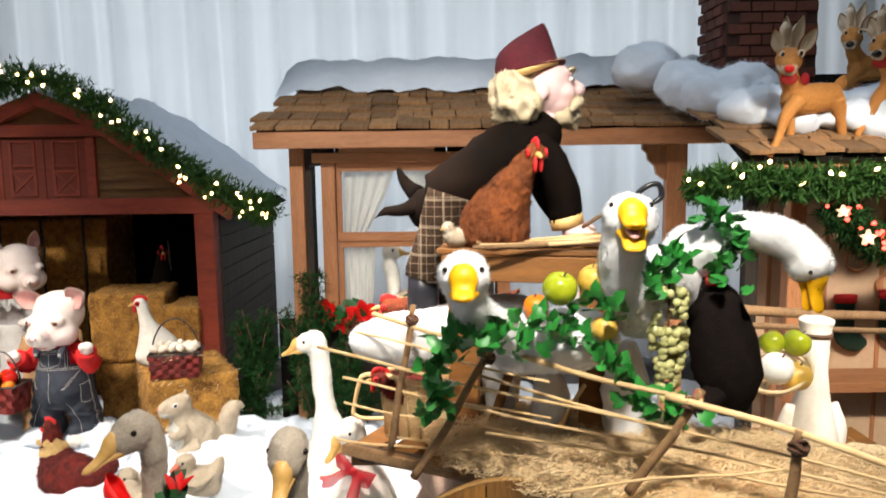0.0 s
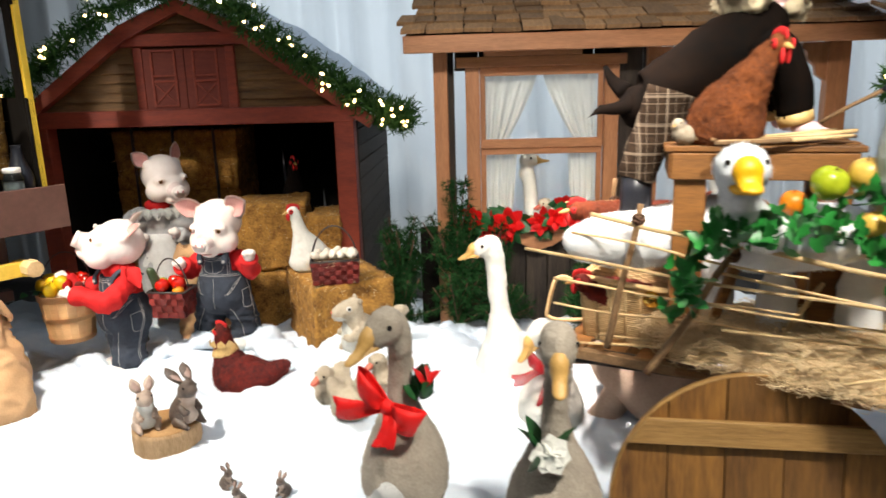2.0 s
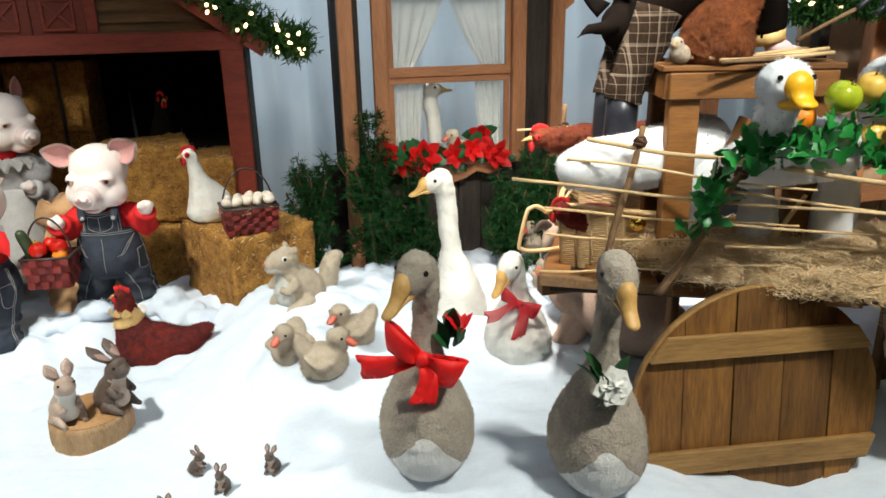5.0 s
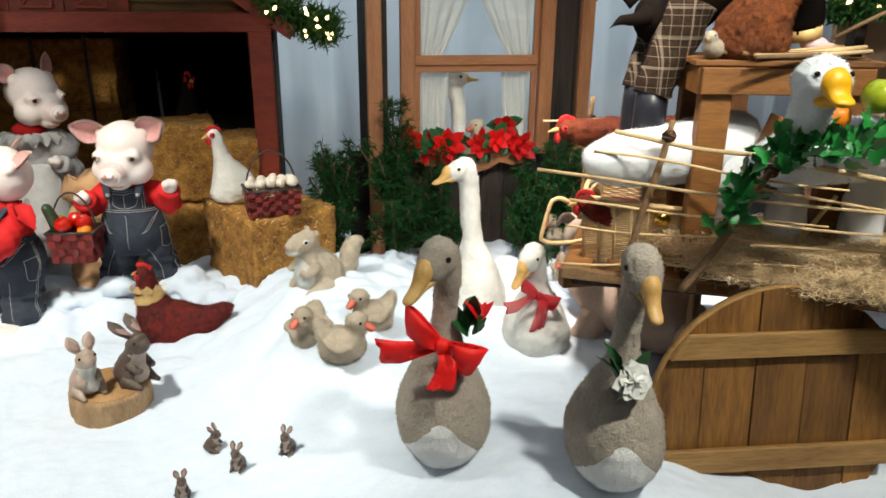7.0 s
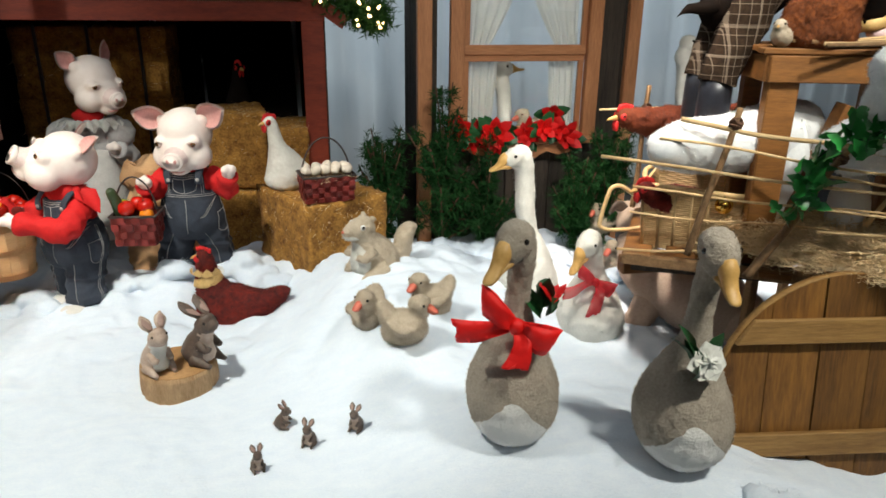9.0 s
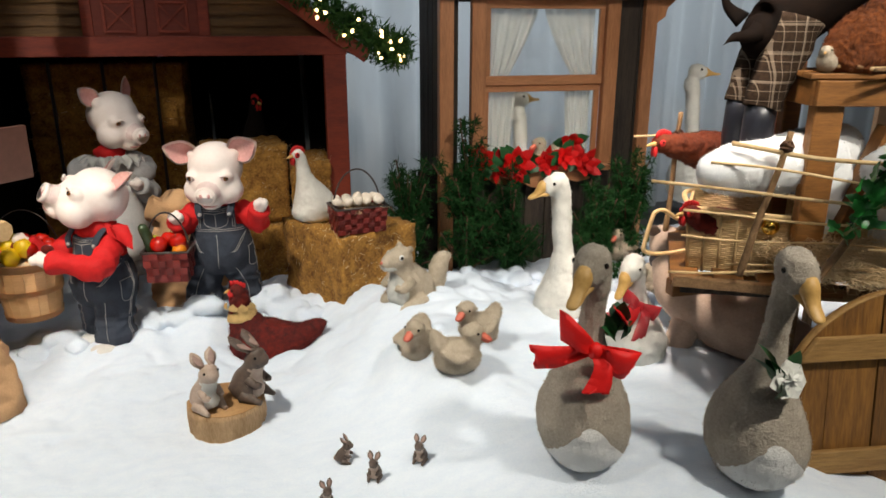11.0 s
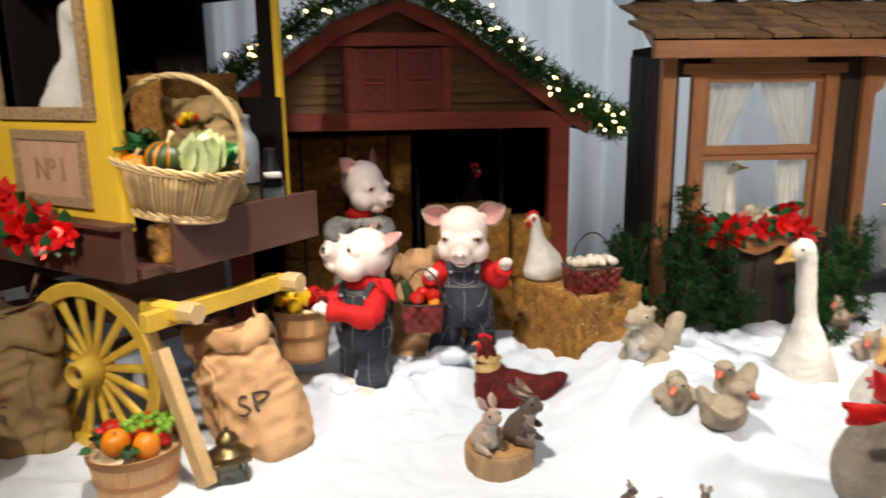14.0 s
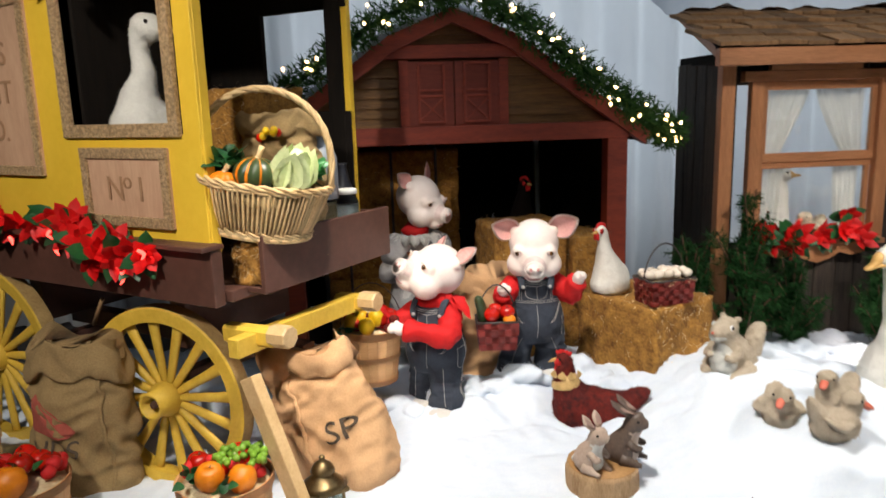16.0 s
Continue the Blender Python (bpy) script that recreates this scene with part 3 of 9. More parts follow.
        m = base @ Matrix.Translation((0, 0, 0.01)) @ Matrix.Rotation(a, 4, "Z") @ Matrix.Rotation(radians(6), 4, "X")
        leaf_shape(bm, m, r * 1.25, r * 0.8, 0.2, mats[1])


def fur(bm, count, length, mi, seed=0, lay=(0, 0, -0.5), width=0.0012, keep=None):
    """Short pile: small hairs that stand out of the faces with slot mi and lean along lay."""
    rg = random.Random(seed)
    bm.normal_update()
    faces = [f for f in bm.faces if f.material_index == mi and (keep is None or keep(f.calc_center_median()))]
    if not faces:
        return
    areas = np.cumsum([f.calc_area() for f in faces])
    lean = Vector(lay)
    hairs = []
    for k in np.searchsorted(areas, [rg.random() * areas[-1] for _ in range(count)]):
        f = faces[min(int(k), len(faces) - 1)]
        v = [q.co for q in f.verts]
        a, b = rg.random(), rg.random()
        p = v[0].lerp(v[1], a).lerp(v[-1].lerp(v[2 if len(v) > 3 else 1], a), b)
        d = (f.normal * 0.6 + lean * 0.5 + Vector((rg.gauss(0, 0.6), rg.gauss(0, 0.6), rg.gauss(0, 0.6)))).normalized() * length * rng_len(rg)
        if d.dot(f.normal) < 0.15 * d.length:
            d += f.normal * (0.3 * d.length - d.dot(f.normal))
        hairs.append((p.copy(), d, f.normal.copy()))
    pile = bm.verts.layers.float_vector.get("pile") or bm.verts.layers.float_vector.new("pile")
    for p, d, n in hairs:
        e = d.cross(n).normalized() * width
        vs = [bm.verts.new(p - e), bm.verts.new(p + e), bm.verts.new(p + d)]
        if (vs[1].co - vs[0].co).cross(vs[2].co - vs[0].co).dot(n) < 0:
            vs.reverse()
        for v in vs:
            v[pile] = n
        f = bm.faces.new(vs)
        f.material_index, f.smooth = mi, True


def rng_len(rg):
    return rg.uniform(0.55, 1.25)


def snow_height(x, y):
    z = 0.0
    for bx, by, h, s in ((-1.12, 3.22, 0.19, 0.33), (-0.5, 3.1, 0.1, 0.38), (-0.3, 2.72, 0.09, 0.3), (-0.82, 2.02, 0.11, 0.26), (-0.37, 1.8, 0.11, 0.26),
                         (-2.0, 3.55, 0.1, 0.26), (-2.45, 3.35, 0.06, 0.22), (-1.45, 3.75, 0.08, 0.3), (-1.05, 2.88, 0.05, 0.28), (-0.3, 3.85, 0.06, 0.5), (-1.4, 2.2, 0.02, 0.3), (-1.06, 2.6, 0.13, 0.2), (0.35, 1.75, -0.085, 0.22), (-1.76, 3.2, -0.06, 0.17)):
        z += h * math.exp(-((x - bx) ** 2 + (y - by) ** 2) / (2 * s * s))
    return z


def soft_crease(v):
    return math.sqrt(v * v + 0.004)


def snow_lumps(x, y):
    p = Vector((x, y, 0.3))
    rough = 0.55 + 0.75 / (1 + math.exp(-(y - 3.0) * 6)) + 0.7 * math.exp(-((x + 2.2) ** 2 / 0.5 + (y - 3.62) ** 2 / 0.06)) + 0.8 * math.exp(-((x + 0.55) ** 2 / 0.5 + (y - 3.5) ** 2 / 0.08))
    bil = soft_crease(noise.noise(p * 3.2)) * 0.06 + soft_crease(noise.noise(p * 7.3)) * 0.03 + soft_crease(noise.noise(p * 15)) * 0.01
    return 1.2 * rough * (bil - 0.025) + noise.noise(p * 1.7) * 0.025


# ---- the hall ----
def slab(name, c, s, mat, label):
    return solo(name, box(bmesh.new(), c, s), mat, label, name.split("_")[0], kind="structure")


slab("floor", (-1, 1.6, -0.15), (13, 10.4, 0.1), FLOOR, "dark carpeted floor of the exhibition hall")
# Unseen ceiling and walls close the room; dark grey keeps bounced light low.
slab("ceiling", (-1, 1.6, 3.35), (13, 10.4, 0.1), HALL, "unseen dark grey ceiling that closes the hall")
slab("wall_north", (-1, 6.7, 1.6), (13, 0.1, 3.4), HALL, "plain hall wall behind the white drapes")
slab("wall_south", (-1, -3.5, 1.6), (13, 0.1, 3.4), HALL, "plain hall wall facing the display")
slab("wall_west", (-7.4, 1.6, 1.6), (0.1, 10.2, 3.4), HALL, "plain side wall of the hall")
slab("wall_east", (5.4, 1.6, 1.6), (0.1, 10.2, 3.4), HALL, "plain side wall of the hall")


def build_snow():
    bm = bmesh.new()
    nx, ny, x0, x1, y0, y1 = 560, 270, -5.6, 1.7, 1.15, 4.6
    grid = []
    for j in range(ny + 1):
        y = y0 + (y1 - y0) * j / ny
        row = []
        for i in range(nx + 1):
            x = x0 + (x1 - x0) * i / nx
            edge = min(1.0, (y - y0) / 0.25) ** 0.6
            row.append(bm.verts.new((x, y, (snow_height(x, y) + snow_lumps(x, y) + 0.06) * edge - 0.06 - 0.03 * (1 - edge))))
        grid.append(row)
    for a, b in zip(grid, grid[1:]):
        for i in range(nx):
            bm.faces.new((a[i], a[i + 1], b[i + 1], b[i])).smooth = True
    return solo("snow_ground", bm, SNOW, "lumpy white fleece laid out as snow over the floor", "snow", kind="structure")


def build_drapes():
    """Sheer white drapes hung in irregular pleats along the back of the display."""
    bm = bmesh.new()
    cols, x0, x1 = 1500, -5.6, 4.2
    phase, rows = 0.0, []
    for i in range(cols + 1):
        x = x0 + (x1 - x0) * i / cols
        phase += (0.2 + 0.13 * noise.noise(Vector((x * 1.4, 0, 7)))) * 0.62
        amp = 0.05 + 0.035 * noise.noise(Vector((x * 2.2, 3, 1)))
        col = []
        for z, k in ((-0.05, 1.25), (0.8, 1.1), (1.7, 1.0), (3.25, 0.8)):
            shift = 0.03 * noise.noise(Vector((x * 3, z * 0.8, 5)))
            col.append(bm.verts.new((x + shift, 5.48 + k * (amp * math.sin(phase) + 0.02 * math.sin(phase * 2.3 + z)), z)))
        rows.append(col)
    for a, b in zip(rows, rows[1:]):
        for k in range(3):
            bm.faces.new((a[k], b[k], b[k + 1], a[k + 1])).smooth = True
    return solo("backdrop_drapes", bm, CURTAIN, "sheer white pleated drapes hung behind the buildings", "curtain", kind="structure")


def fleece_puffs():
    """Torn handfuls of batting heaped along the edges of the snow."""
    rg = random.Random(77)
    bm = bmesh.new()
    for x0, y0, x1, y1, count, r in ((-2.75, 3.42, -1.75, 3.5, 26, 0.055), (-1.75, 3.5, -1.45, 3.3, 8, 0.055), (-0.85, 3.55, 0.15, 3.42, 22, 0.06), (0.0, 3.2, 0.35, 2.9, 8, 0.06), (-0.2, 1.56, 0.75, 1.42, 26, 0.06)):
        for k in range(count):
            t = (k + rg.random()) / count
            x, y = x0 + (x1 - x0) * t + rg.gauss(0, 0.04), y0 + (y1 - y0) * t + rg.gauss(0, 0.05)
            q = r * rg.uniform(0.6, 1.25)
            ball(bm, (x, y, snow_height(x, y) + snow_lumps(x, y) + q * rg.uniform(-0.1, 0.25)), (q * rg.uniform(0.9, 1.5), q * rg.uniform(0.8, 1.2), q * 0.7), (0, 0, rg.uniform(0, 180)), 0, 12, 8)
    bm = meld(bm, 0.016, 2)
    shaggy(bm, 0.018, 12, 1)
    shaggy(bm, 0.01, 32, 2)
    fur(bm, 16000, 0.02, 0, 3, (0, 0, 0.1), 0.0008)
    return solo("fleece_puffs", bm, SNOW, "torn puffs of white fleece heaped as snow", "snow", kind="stuff")


build_snow()
fleece_puffs()
build_drapes()

# ---- the red barn ----
BARN_X, BARN_Y = -2.238, 4.07
barn = thing("barn", pose(BARN_X, BARN_Y, 0), "small red gambrel barn with brown siding and snowy roof", "barn")
HALF, EAVE_Z, KINK_X, KINK_Z, PEAK_Z = 0.94, 1.29, 0.315, 1.735, 1.865


def barn_roof_z(x):
    x = abs(x)
    return PEAK_Z + (KINK_Z - PEAK_Z) * x / KINK_X if x < KINK_X else KINK_Z + (EAVE_Z - KINK_Z) * (x - KINK_X) / (HALF - KINK_X)


def barn_parts():
    for sx in (-1, 1):
        part("post", box(bmesh.new(), (sx * 0.888, 0.03, 0.6), (0.112, 0.1, 1.3), bev=0.004), RED, barn)
    part("beam", box(bmesh.new(), (0, 0.02, 1.258), (1.9, 0.09, 0.092), bev=0.004), RED, barn)
    part("collar_beam", box(bmesh.new(), (0, 0.012, 1.685), (0.86, 0.05, 0.07), bev=0.003), RED, barn)
    # clapboards, cut to the gable's slope
    z = 1.3
    while z < PEAK_Z - 0.03:
        h = 0.052
        def reach(zz):
            if zz > KINK_Z:
                return max(0.01, (PEAK_Z - zz) / (PEAK_Z - KINK_Z) * KINK_X)
            return KINK_X + (KINK_Z - zz) / (KINK_Z - EAVE_Z) * (HALF - KINK_X)
        a, b = reach(z), reach(min(z + h, PEAK_Z))
        bm = bmesh.new()
        prism(bm, [(-a, z), (a, z), (b, z + h), (-b, z + h)], 0.03, 0.05)
        for v in bm.verts:
            if abs(v.co.z - z) < 1e-5 and v.co.y < 0.04:
                v.co.y -= 0.012
        part("clapboard", bm, SIDING, barn)
        z += h
    # loft doors: two red leaves, each with a sash above and crossed braces below
    for sx in (-1, 1):
        cx = 0.006 + sx * 0.12
        door = part("loft_door", box(bmesh.new(), (cx, 0.01, 1.47), (0.236, 0.02, 0.335), bev=0.002), REDBOARD, barn, "red loft door with crossed braces")
        for dx in (-0.066, 0.066):
            part("stile", box(bmesh.new(), (cx + dx, -0.004, 1.475), (0.014, 0.012, 0.3), bev=0.002), RED, door)
        for z in (1.325, 1.46, 1.49, 1.625):
            part("rail", box(bmesh.new(), (cx, -0.004, z), (0.14, 0.012, 0.013), bev=0.002), RED, door)
        for s in (-1, 1):
            part("brace", board(bmesh.new(), (cx - 0.06, -0.003, 1.392 - s * 0.056), (cx + 0.06, -0.003, 1.392 + s * 0.056), 0.01, 0.01, (0, 1, 0), 0.001), RED, door)
    for sx in (-1, 1):
        part("trim_board", box(bmesh.new(), (0.006 + sx * 0.262, 0.008, 1.475), (0.05, 0.03, 0.34), bev=0.002), RED, barn)
        part("rake_board", prism(bmesh.new(), [(0, PEAK_Z - 0.04), (0, PEAK_Z + 0.035), (sx * (KINK_X + 0.015), KINK_Z + 0.03), (sx * (KINK_X - 0.015), KINK_Z - 0.045)], -0.04, 0.02), RED, barn)
        part("rake_board", prism(bmesh.new(), [(sx * (KINK_X - 0.015), KINK_Z - 0.045), (sx * (KINK_X + 0.015), KINK_Z + 0.03), (sx * 1.07, EAVE_Z - 0.055), (sx * 1.035, EAVE_Z - 0.115)], -0.045, 0.02), RED, barn)
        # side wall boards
        # Side, back and roof boards near-black: the barn's inner shade is in the colour.
        side = part("side_wall", box(bmesh.new(), (sx * 0.93, 0.72, 0.62), (0.02, 1.3, 1.3)), BLACKSHADE, barn)
        for k in range(13):
            part("plank", box(bmesh.new(), (sx * 0.946, 0.72, 0.04 + k * 0.098), (0.014, 1.3, 0.092), bev=0.002), DARKWOOD, side)
    part("back_wall", prism(bmesh.new(), [(-0.93, 0), (0.93, 0), (0.93, EAVE_Z - 0.03), (KINK_X, KINK_Z - 0.03), (0, PEAK_Z - 0.03), (-KINK_X, KINK_Z - 0.03), (-0.93, EAVE_Z - 0.03)], 1.35, 1.37), BLACKSHADE, barn)
    # roof under fleece snow
    bm = bmesh.new()
    n, m = 40, 26
    rows = []
    for j in range(m + 1):
        y = -0.03 + 1.42 * j / m
        row = []
        for i in range(n + 1):
            x = -1.07 + 2.14 * i / n
            z = barn_roof_z(x) + 0.035
            p = Vector((x * 4, y * 4, 0))
            z += (0.05 * noise.noise(p) + 0.025 * noise.noise(p * 3) + 0.05) * min(1, j / 3)
            row.append(bm.verts.new((x, y, z)))
        rows.append(row)
    for a, b in zip(rows, rows[1:]):
        for i in range(n):
            bm.faces.new((a[i], a[i + 1], b[i + 1], b[i])).smooth = True
    fur(bm, 9000, 0.014, 0, 5)
    part("roof_snow", bm, SNOW, barn, "white fleece snow on the barn roof")
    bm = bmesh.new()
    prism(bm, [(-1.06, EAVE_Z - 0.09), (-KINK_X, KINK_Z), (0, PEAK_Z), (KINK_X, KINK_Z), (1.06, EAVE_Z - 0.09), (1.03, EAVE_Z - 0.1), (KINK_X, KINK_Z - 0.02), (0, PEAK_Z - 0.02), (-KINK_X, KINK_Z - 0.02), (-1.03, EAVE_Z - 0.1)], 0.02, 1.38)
    part("roof", bm, BLACKSHADE, barn)


barn_parts()

# ---- the cottage ----
cottage = thing("cottage", pose(0, 3.93, 0), "small weathered cottage with shingle roof and snow", "house")


def cottage_parts():
    # weathered vertical boards of the front, left open for the window
    x = -0.82
    # Backing and soffit near-black: dark gaps and eave shade put into the colour.
    wall = part("front_wall", box(bmesh.new(), (-0.3, 0.075, 0.3), (1.27, 0.02, 0.62)), BLACKSHADE, cottage)
    widths = (0.1, 0.13, 0.115, 0.14, 0.12, 0.13, 0.11, 0.14, 0.12, 0.13)
    for w in widths:
        x1 = min(x + w, 0.335)
        spans = [(0.0, 1.6)]
        if x1 > -0.62 and x < 0.06:
            spans = [(0.0, 0.6), (1.47, 1.6)]
        for z0, z1 in spans:
            part("plank", box(bmesh.new(), ((x + x1) / 2, 0.055, (z0 + z1) / 2), (x1 - x - 0.005, 0.022, z1 - z0), bev=0.003, jitter=0.002), DARKWOOD, wall)
        x = x1
        if x >= 0.33:
            break
    side = part("side_wall", box(bmesh.new(), (-0.8, 0.32, 0.82), (0.02, 0.5, 1.64)), BLACKSHADE, cottage)
    for k in range(4):
        part("plank", box(bmesh.new(), (-0.818, 0.125 + k * 0.124, 0.8), (0.018, 0.118, 1.6), bev=0.003, jitter=0.002), DARKWOOD, side)
    part("corner_post", box(bmesh.new(), (-0.793, 0.03, 0.79), (0.075, 0.06, 1.58), bev=0.004), PINE, cottage)
    part("porch_post", box(bmesh.new(), (0.335, 0.035, 0.79), (0.07, 0.06, 1.58), bev=0.004), PINE, cottage)
    part("porch_post", box(bmesh.new(), (1.28, 0.035, 0.79), (0.11, 0.07, 1.58), bev=0.004), PINE, cottage)
    for cx, s in ((0.37, 1), (1.225, -1)):
        out = [(0, 0), (0.13 * s, 0), (0.13 * s, -0.03), (0.105 * s, -0.05), (0.1 * s, -0.085), (0.06 * s, -0.12), (0.05 * s, -0.165), (0, -0.2)]
        part("corbel", prism(bmesh.new(), [(cx + a, 1.565 + b) for a, b in (out if s > 0 else out[::-1])], 0.02, 0.055), PINE, cottage, "sawn wooden corbel")
    part("eave_beam", box(bmesh.new(), (0.235, -0.197, 1.603), (2.4, 0.05, 0.085), bev=0.004), PINE_H, cottage)
    part("soffit", box(bmesh.new(), (0.235, -0.02, 1.59), (2.36, 0.3, 0.02)), BLACKSHADE, cottage)
    part("gable_board", board(bmesh.new(), (-0.93, -0.14, 1.63), (-0.8, 0.68, 1.93), 0.05, 0.03), PINE_H, cottage)
    # roof: rows of rough shingles on a sloping deck
    e0, e1, t0, t1 = Vector((-0.955, -0.19, 1.648)), Vector((1.43, -0.19, 1.648)), Vector((-0.79, 0.68, 1.955)), Vector((1.5, 0.68, 1.955))
    bm = bmesh.new()
    vs = [bm.verts.new(p) for p in (e0, e1, t1, t0)] + [bm.verts.new(p - Vector((0, 0, 0.03))) for p in (e0, e1, t1, t0)]
    for q in ((0, 1, 2, 3), (7, 6, 5, 4), (0, 4, 5, 1), (1, 5, 6, 2), (2, 6, 7, 3), (3, 7, 4, 0)):
        bm.faces.new([vs[i] for i in q])
    roof = part("roof", bm, BLACKSHADE, cottage)
    rng = random.Random(4)
    courses = 6
    up = (t0 - e0)
    tilt = math.degrees(math.atan2(up.z, up.y))
    sizes = {}
    for c in range(courses):
        f = c / courses
        a, b = e0.lerp(t0, f), e1.lerp(t1, f)
        x = a.x - 0.02 - (0.06 if c % 2 else 0)
        while x < b.x:
            w = rng.choice((0.1, 0.125, 0.145, 0.165, 0.19))
            if w not in sizes:
                bmp = box(bmesh.new(), (0, 0.085, 0), (w - 0.006, 0.22, 0.021), bev=0.002)
                sizes[w] = mesh_of(bmp, SHINGLE, "shingle")
            y = a.y + (b.y - a.y) * 0 - 0.02 + rng.uniform(-0.018, 0.012)
            piece("shingle", sizes[w], roof, pose(x + w / 2, y, a.z + 0.017 + rng.uniform(0, 0.006), tilt - 5 + rng.uniform(-2, 2), rng.uniform(-1.5, 1.5), rng.uniform(-2.5, 2.5)))
            x += w
    # snow on the ridge, with drooping tongues
    bm = bmesh.new()
    n = 110
    rows = []
    for i in range(n + 1):
        x = -0.98 + 2.75 * i / n
        front = 0.4 + 0.12 * noise.noise(Vector((x * 2.3, 1, 2))) + 0.1 * noise.noise(Vector((x * 6, 4, 2)))
        endl = min(1, (i + 1) / 7, (n - i + 1) / 5) ** 0.5
        row = []
        for k in range(11):
            t = k / 10
            y = front + (1.25 - front) * t
            deck = 1.648 + (y + 0.19) * 0.353
            z = deck + (0.012 + 0.13 * math.sin(math.pi * min(1, t * 1.25 + 0.06)) ** 0.5 * endl + 0.035 * noise.noise(Vector((x * 5, y * 6, 0))) + 0.02 * noise.noise(Vector((x * 14, y * 14, 3))))
            if k == 0:
                z -= 0.02
            row.append(bm.verts.new((x, y, z)))
        rows.append(row)
    for a, b in zip(rows, rows[1:]):
        for k in range(10):
            bm.faces.new((a[k], b[k], b[k + 1], a[k + 1])).smooth = True
    fur(bm, 12000, 0.014, 0, 6)
    part("roof_snow", bm, SNOW, cottage, "thick white fleece snow along the ridge")
    # window with sashes, casing, panes, lace curtains and flower shelf
    win = part("window", box(bmesh.new(), (-0.257, 0.03, 1.512), (0.9, 0.06, 0.055), bev=0.004), PINE_H, cottage, "double-hung pine window with lace curtains")
    part("head_trim", box(bmesh.new(), (-0.3, 0.02, 1.555), (0.52, 0.04, 0.03), bev=0.004), PINE_H, win)
    for cx in (-0.622, 0.118):
        part("casing", box(bmesh.new(), (cx, 0.03, 1.05), (0.076, 0.05, 0.87), bev=0.004), PINE, win)
    for z0, z1, y in ((1.062, 1.484, 0.045), (0.635, 1.062, 0.06)):
        fr = part("sash", box(bmesh.new(), (-0.252, y, z1 - 0.023), (0.66, 0.03, 0.046), bev=0.003), PINE_H, win)
        part("rail", box(bmesh.new(), (-0.252, y, z0 + 0.014), (0.66, 0.03, 0.05 if z0 > 1 else 0.04), bev=0.003), PINE_H, fr)
        for cx in (-0.568, 0.063):
            part("stile", box(bmesh.new(), (cx, y, (z0 + z1) / 2), (0.028, 0.028, z1 - z0), bev=0.003), PINE, fr)
        g = part("pane", box(bmesh.new(), (-0.252, y + 0.002, (z0 + z1) / 2), (0.6, 0.003, z1 - z0 - 0.06)), PANE, fr)
        g.visible_shadow = False
    # tied-back upper lace and straight lower lace
    def lace(x_out, x_top, x_bot, z_top, z_bot, y):
        bm = bmesh.new()
        rows = []
        for j in range(15):
            t = j / 14
            z = z_top + (z_bot - z_top) * t
            xin = x_top + (x_bot - x_top) * t ** 1.3
            row = []
            for i in range(41):
                u = i / 40
                x = x_out + (xin - x_out) * u
                row.append(bm.verts.new((x, y + 0.012 * math.sin(u * 26 + 0.6 * math.sin(t * 4)) * (0.5 + 0.7 * t), z + 0.01 * math.sin(u * 9) * t)))
            rows.append(row)
        for a, b in zip(rows, rows[1:]):
            for i in range(40):
                bm.faces.new((a[i], a[i + 1], b[i + 1], b[i])).smooth = True
        return bm
    for so, xt, xb in ((-0.555, -0.27, -0.43), (0.05, -0.24, -0.07)):
        part("curtain", lace(so, xt, xb, 1.45, 1.09, 0.1), LACE, win, "gathered ivory lace curtain")
    for so, xt, xb in ((-0.555, -0.38, -0.41), (0.05, -0.1, -0.07)):
        part("curtain", lace(so, xt, xb, 1.06, 0.64, 0.11), LACE, win, "straight ivory lace curtain")
    part("window_sill", box(bmesh.new(), (-0.277, -0.01, 0.607), (0.8, 0.11, 0.03), bev=0.004), PINE_H, win)
    scal = [(-0.6, 0.59), (-0.55, 0.55), (-0.47, 0.535), (-0.4, 0.555), (-0.34, 0.52), (-0.27, 0.5), (-0.2, 0.52), (-0.14, 0.555), (-0.07, 0.535), (0.0, 0.55), (0.06, 0.59)]
    part("apron", prism(bmesh.new(), scal, -0.06, -0.04), PINE_H, win, "scalloped wooden apron")


cottage_parts()

# ---- geese, hens and other stuffed animals: each one plain mesh ----


def on_snow(x, y, lift=0.0):
    return snow_height(x, y) + lift


def eyes(bm, c, d, up, apart, r, mi):
    """Two round eyes beside the middle c of a head that looks along d."""
    d, up = Vector(d).normalized(), Vector(up)
    s = d.cross(up).normalized()
    for k in (-1, 1):
        ball(bm, Vector(c) + s * (k * apart), r, (0, 0, 0), mi, 8, 6)


def bill(bm, c, d, length, width, thick, mi, open_by=0.0, inside=None):
    """A duck's bill from c along d: a broad upper blade with a ridge, a thinner lower one and two nostrils."""
    d = Vector(d).normalized()
    s = d.cross(Vector((0, 0, 1))).normalized()
    n = s.cross(d)
    c = Vector(c)
    for sgn, drop in ((1, 0.0), (-1, open_by)):
        rows = []
        for t, w, h, lift in ((-0.12, 1.1, 1.5, 0.12), (0.08, 1.16, 1.35, 0.1), (0.3, 0.98, 0.9, 0.0), (0.55, 0.86, 0.6, -0.08), (0.8, 0.84, 0.46, -0.08), (0.94, 0.66, 0.36, -0.06), (0.99, 0.4, 0.24, -0.05), (1.0, 0.08, 0.08, -0.05)):
            p = c + d * (length * t * (1 if sgn > 0 else 0.9)) + n * (sgn * thick * 0.24 * h + thick * lift * (sgn > 0) - drop * max(t, 0))
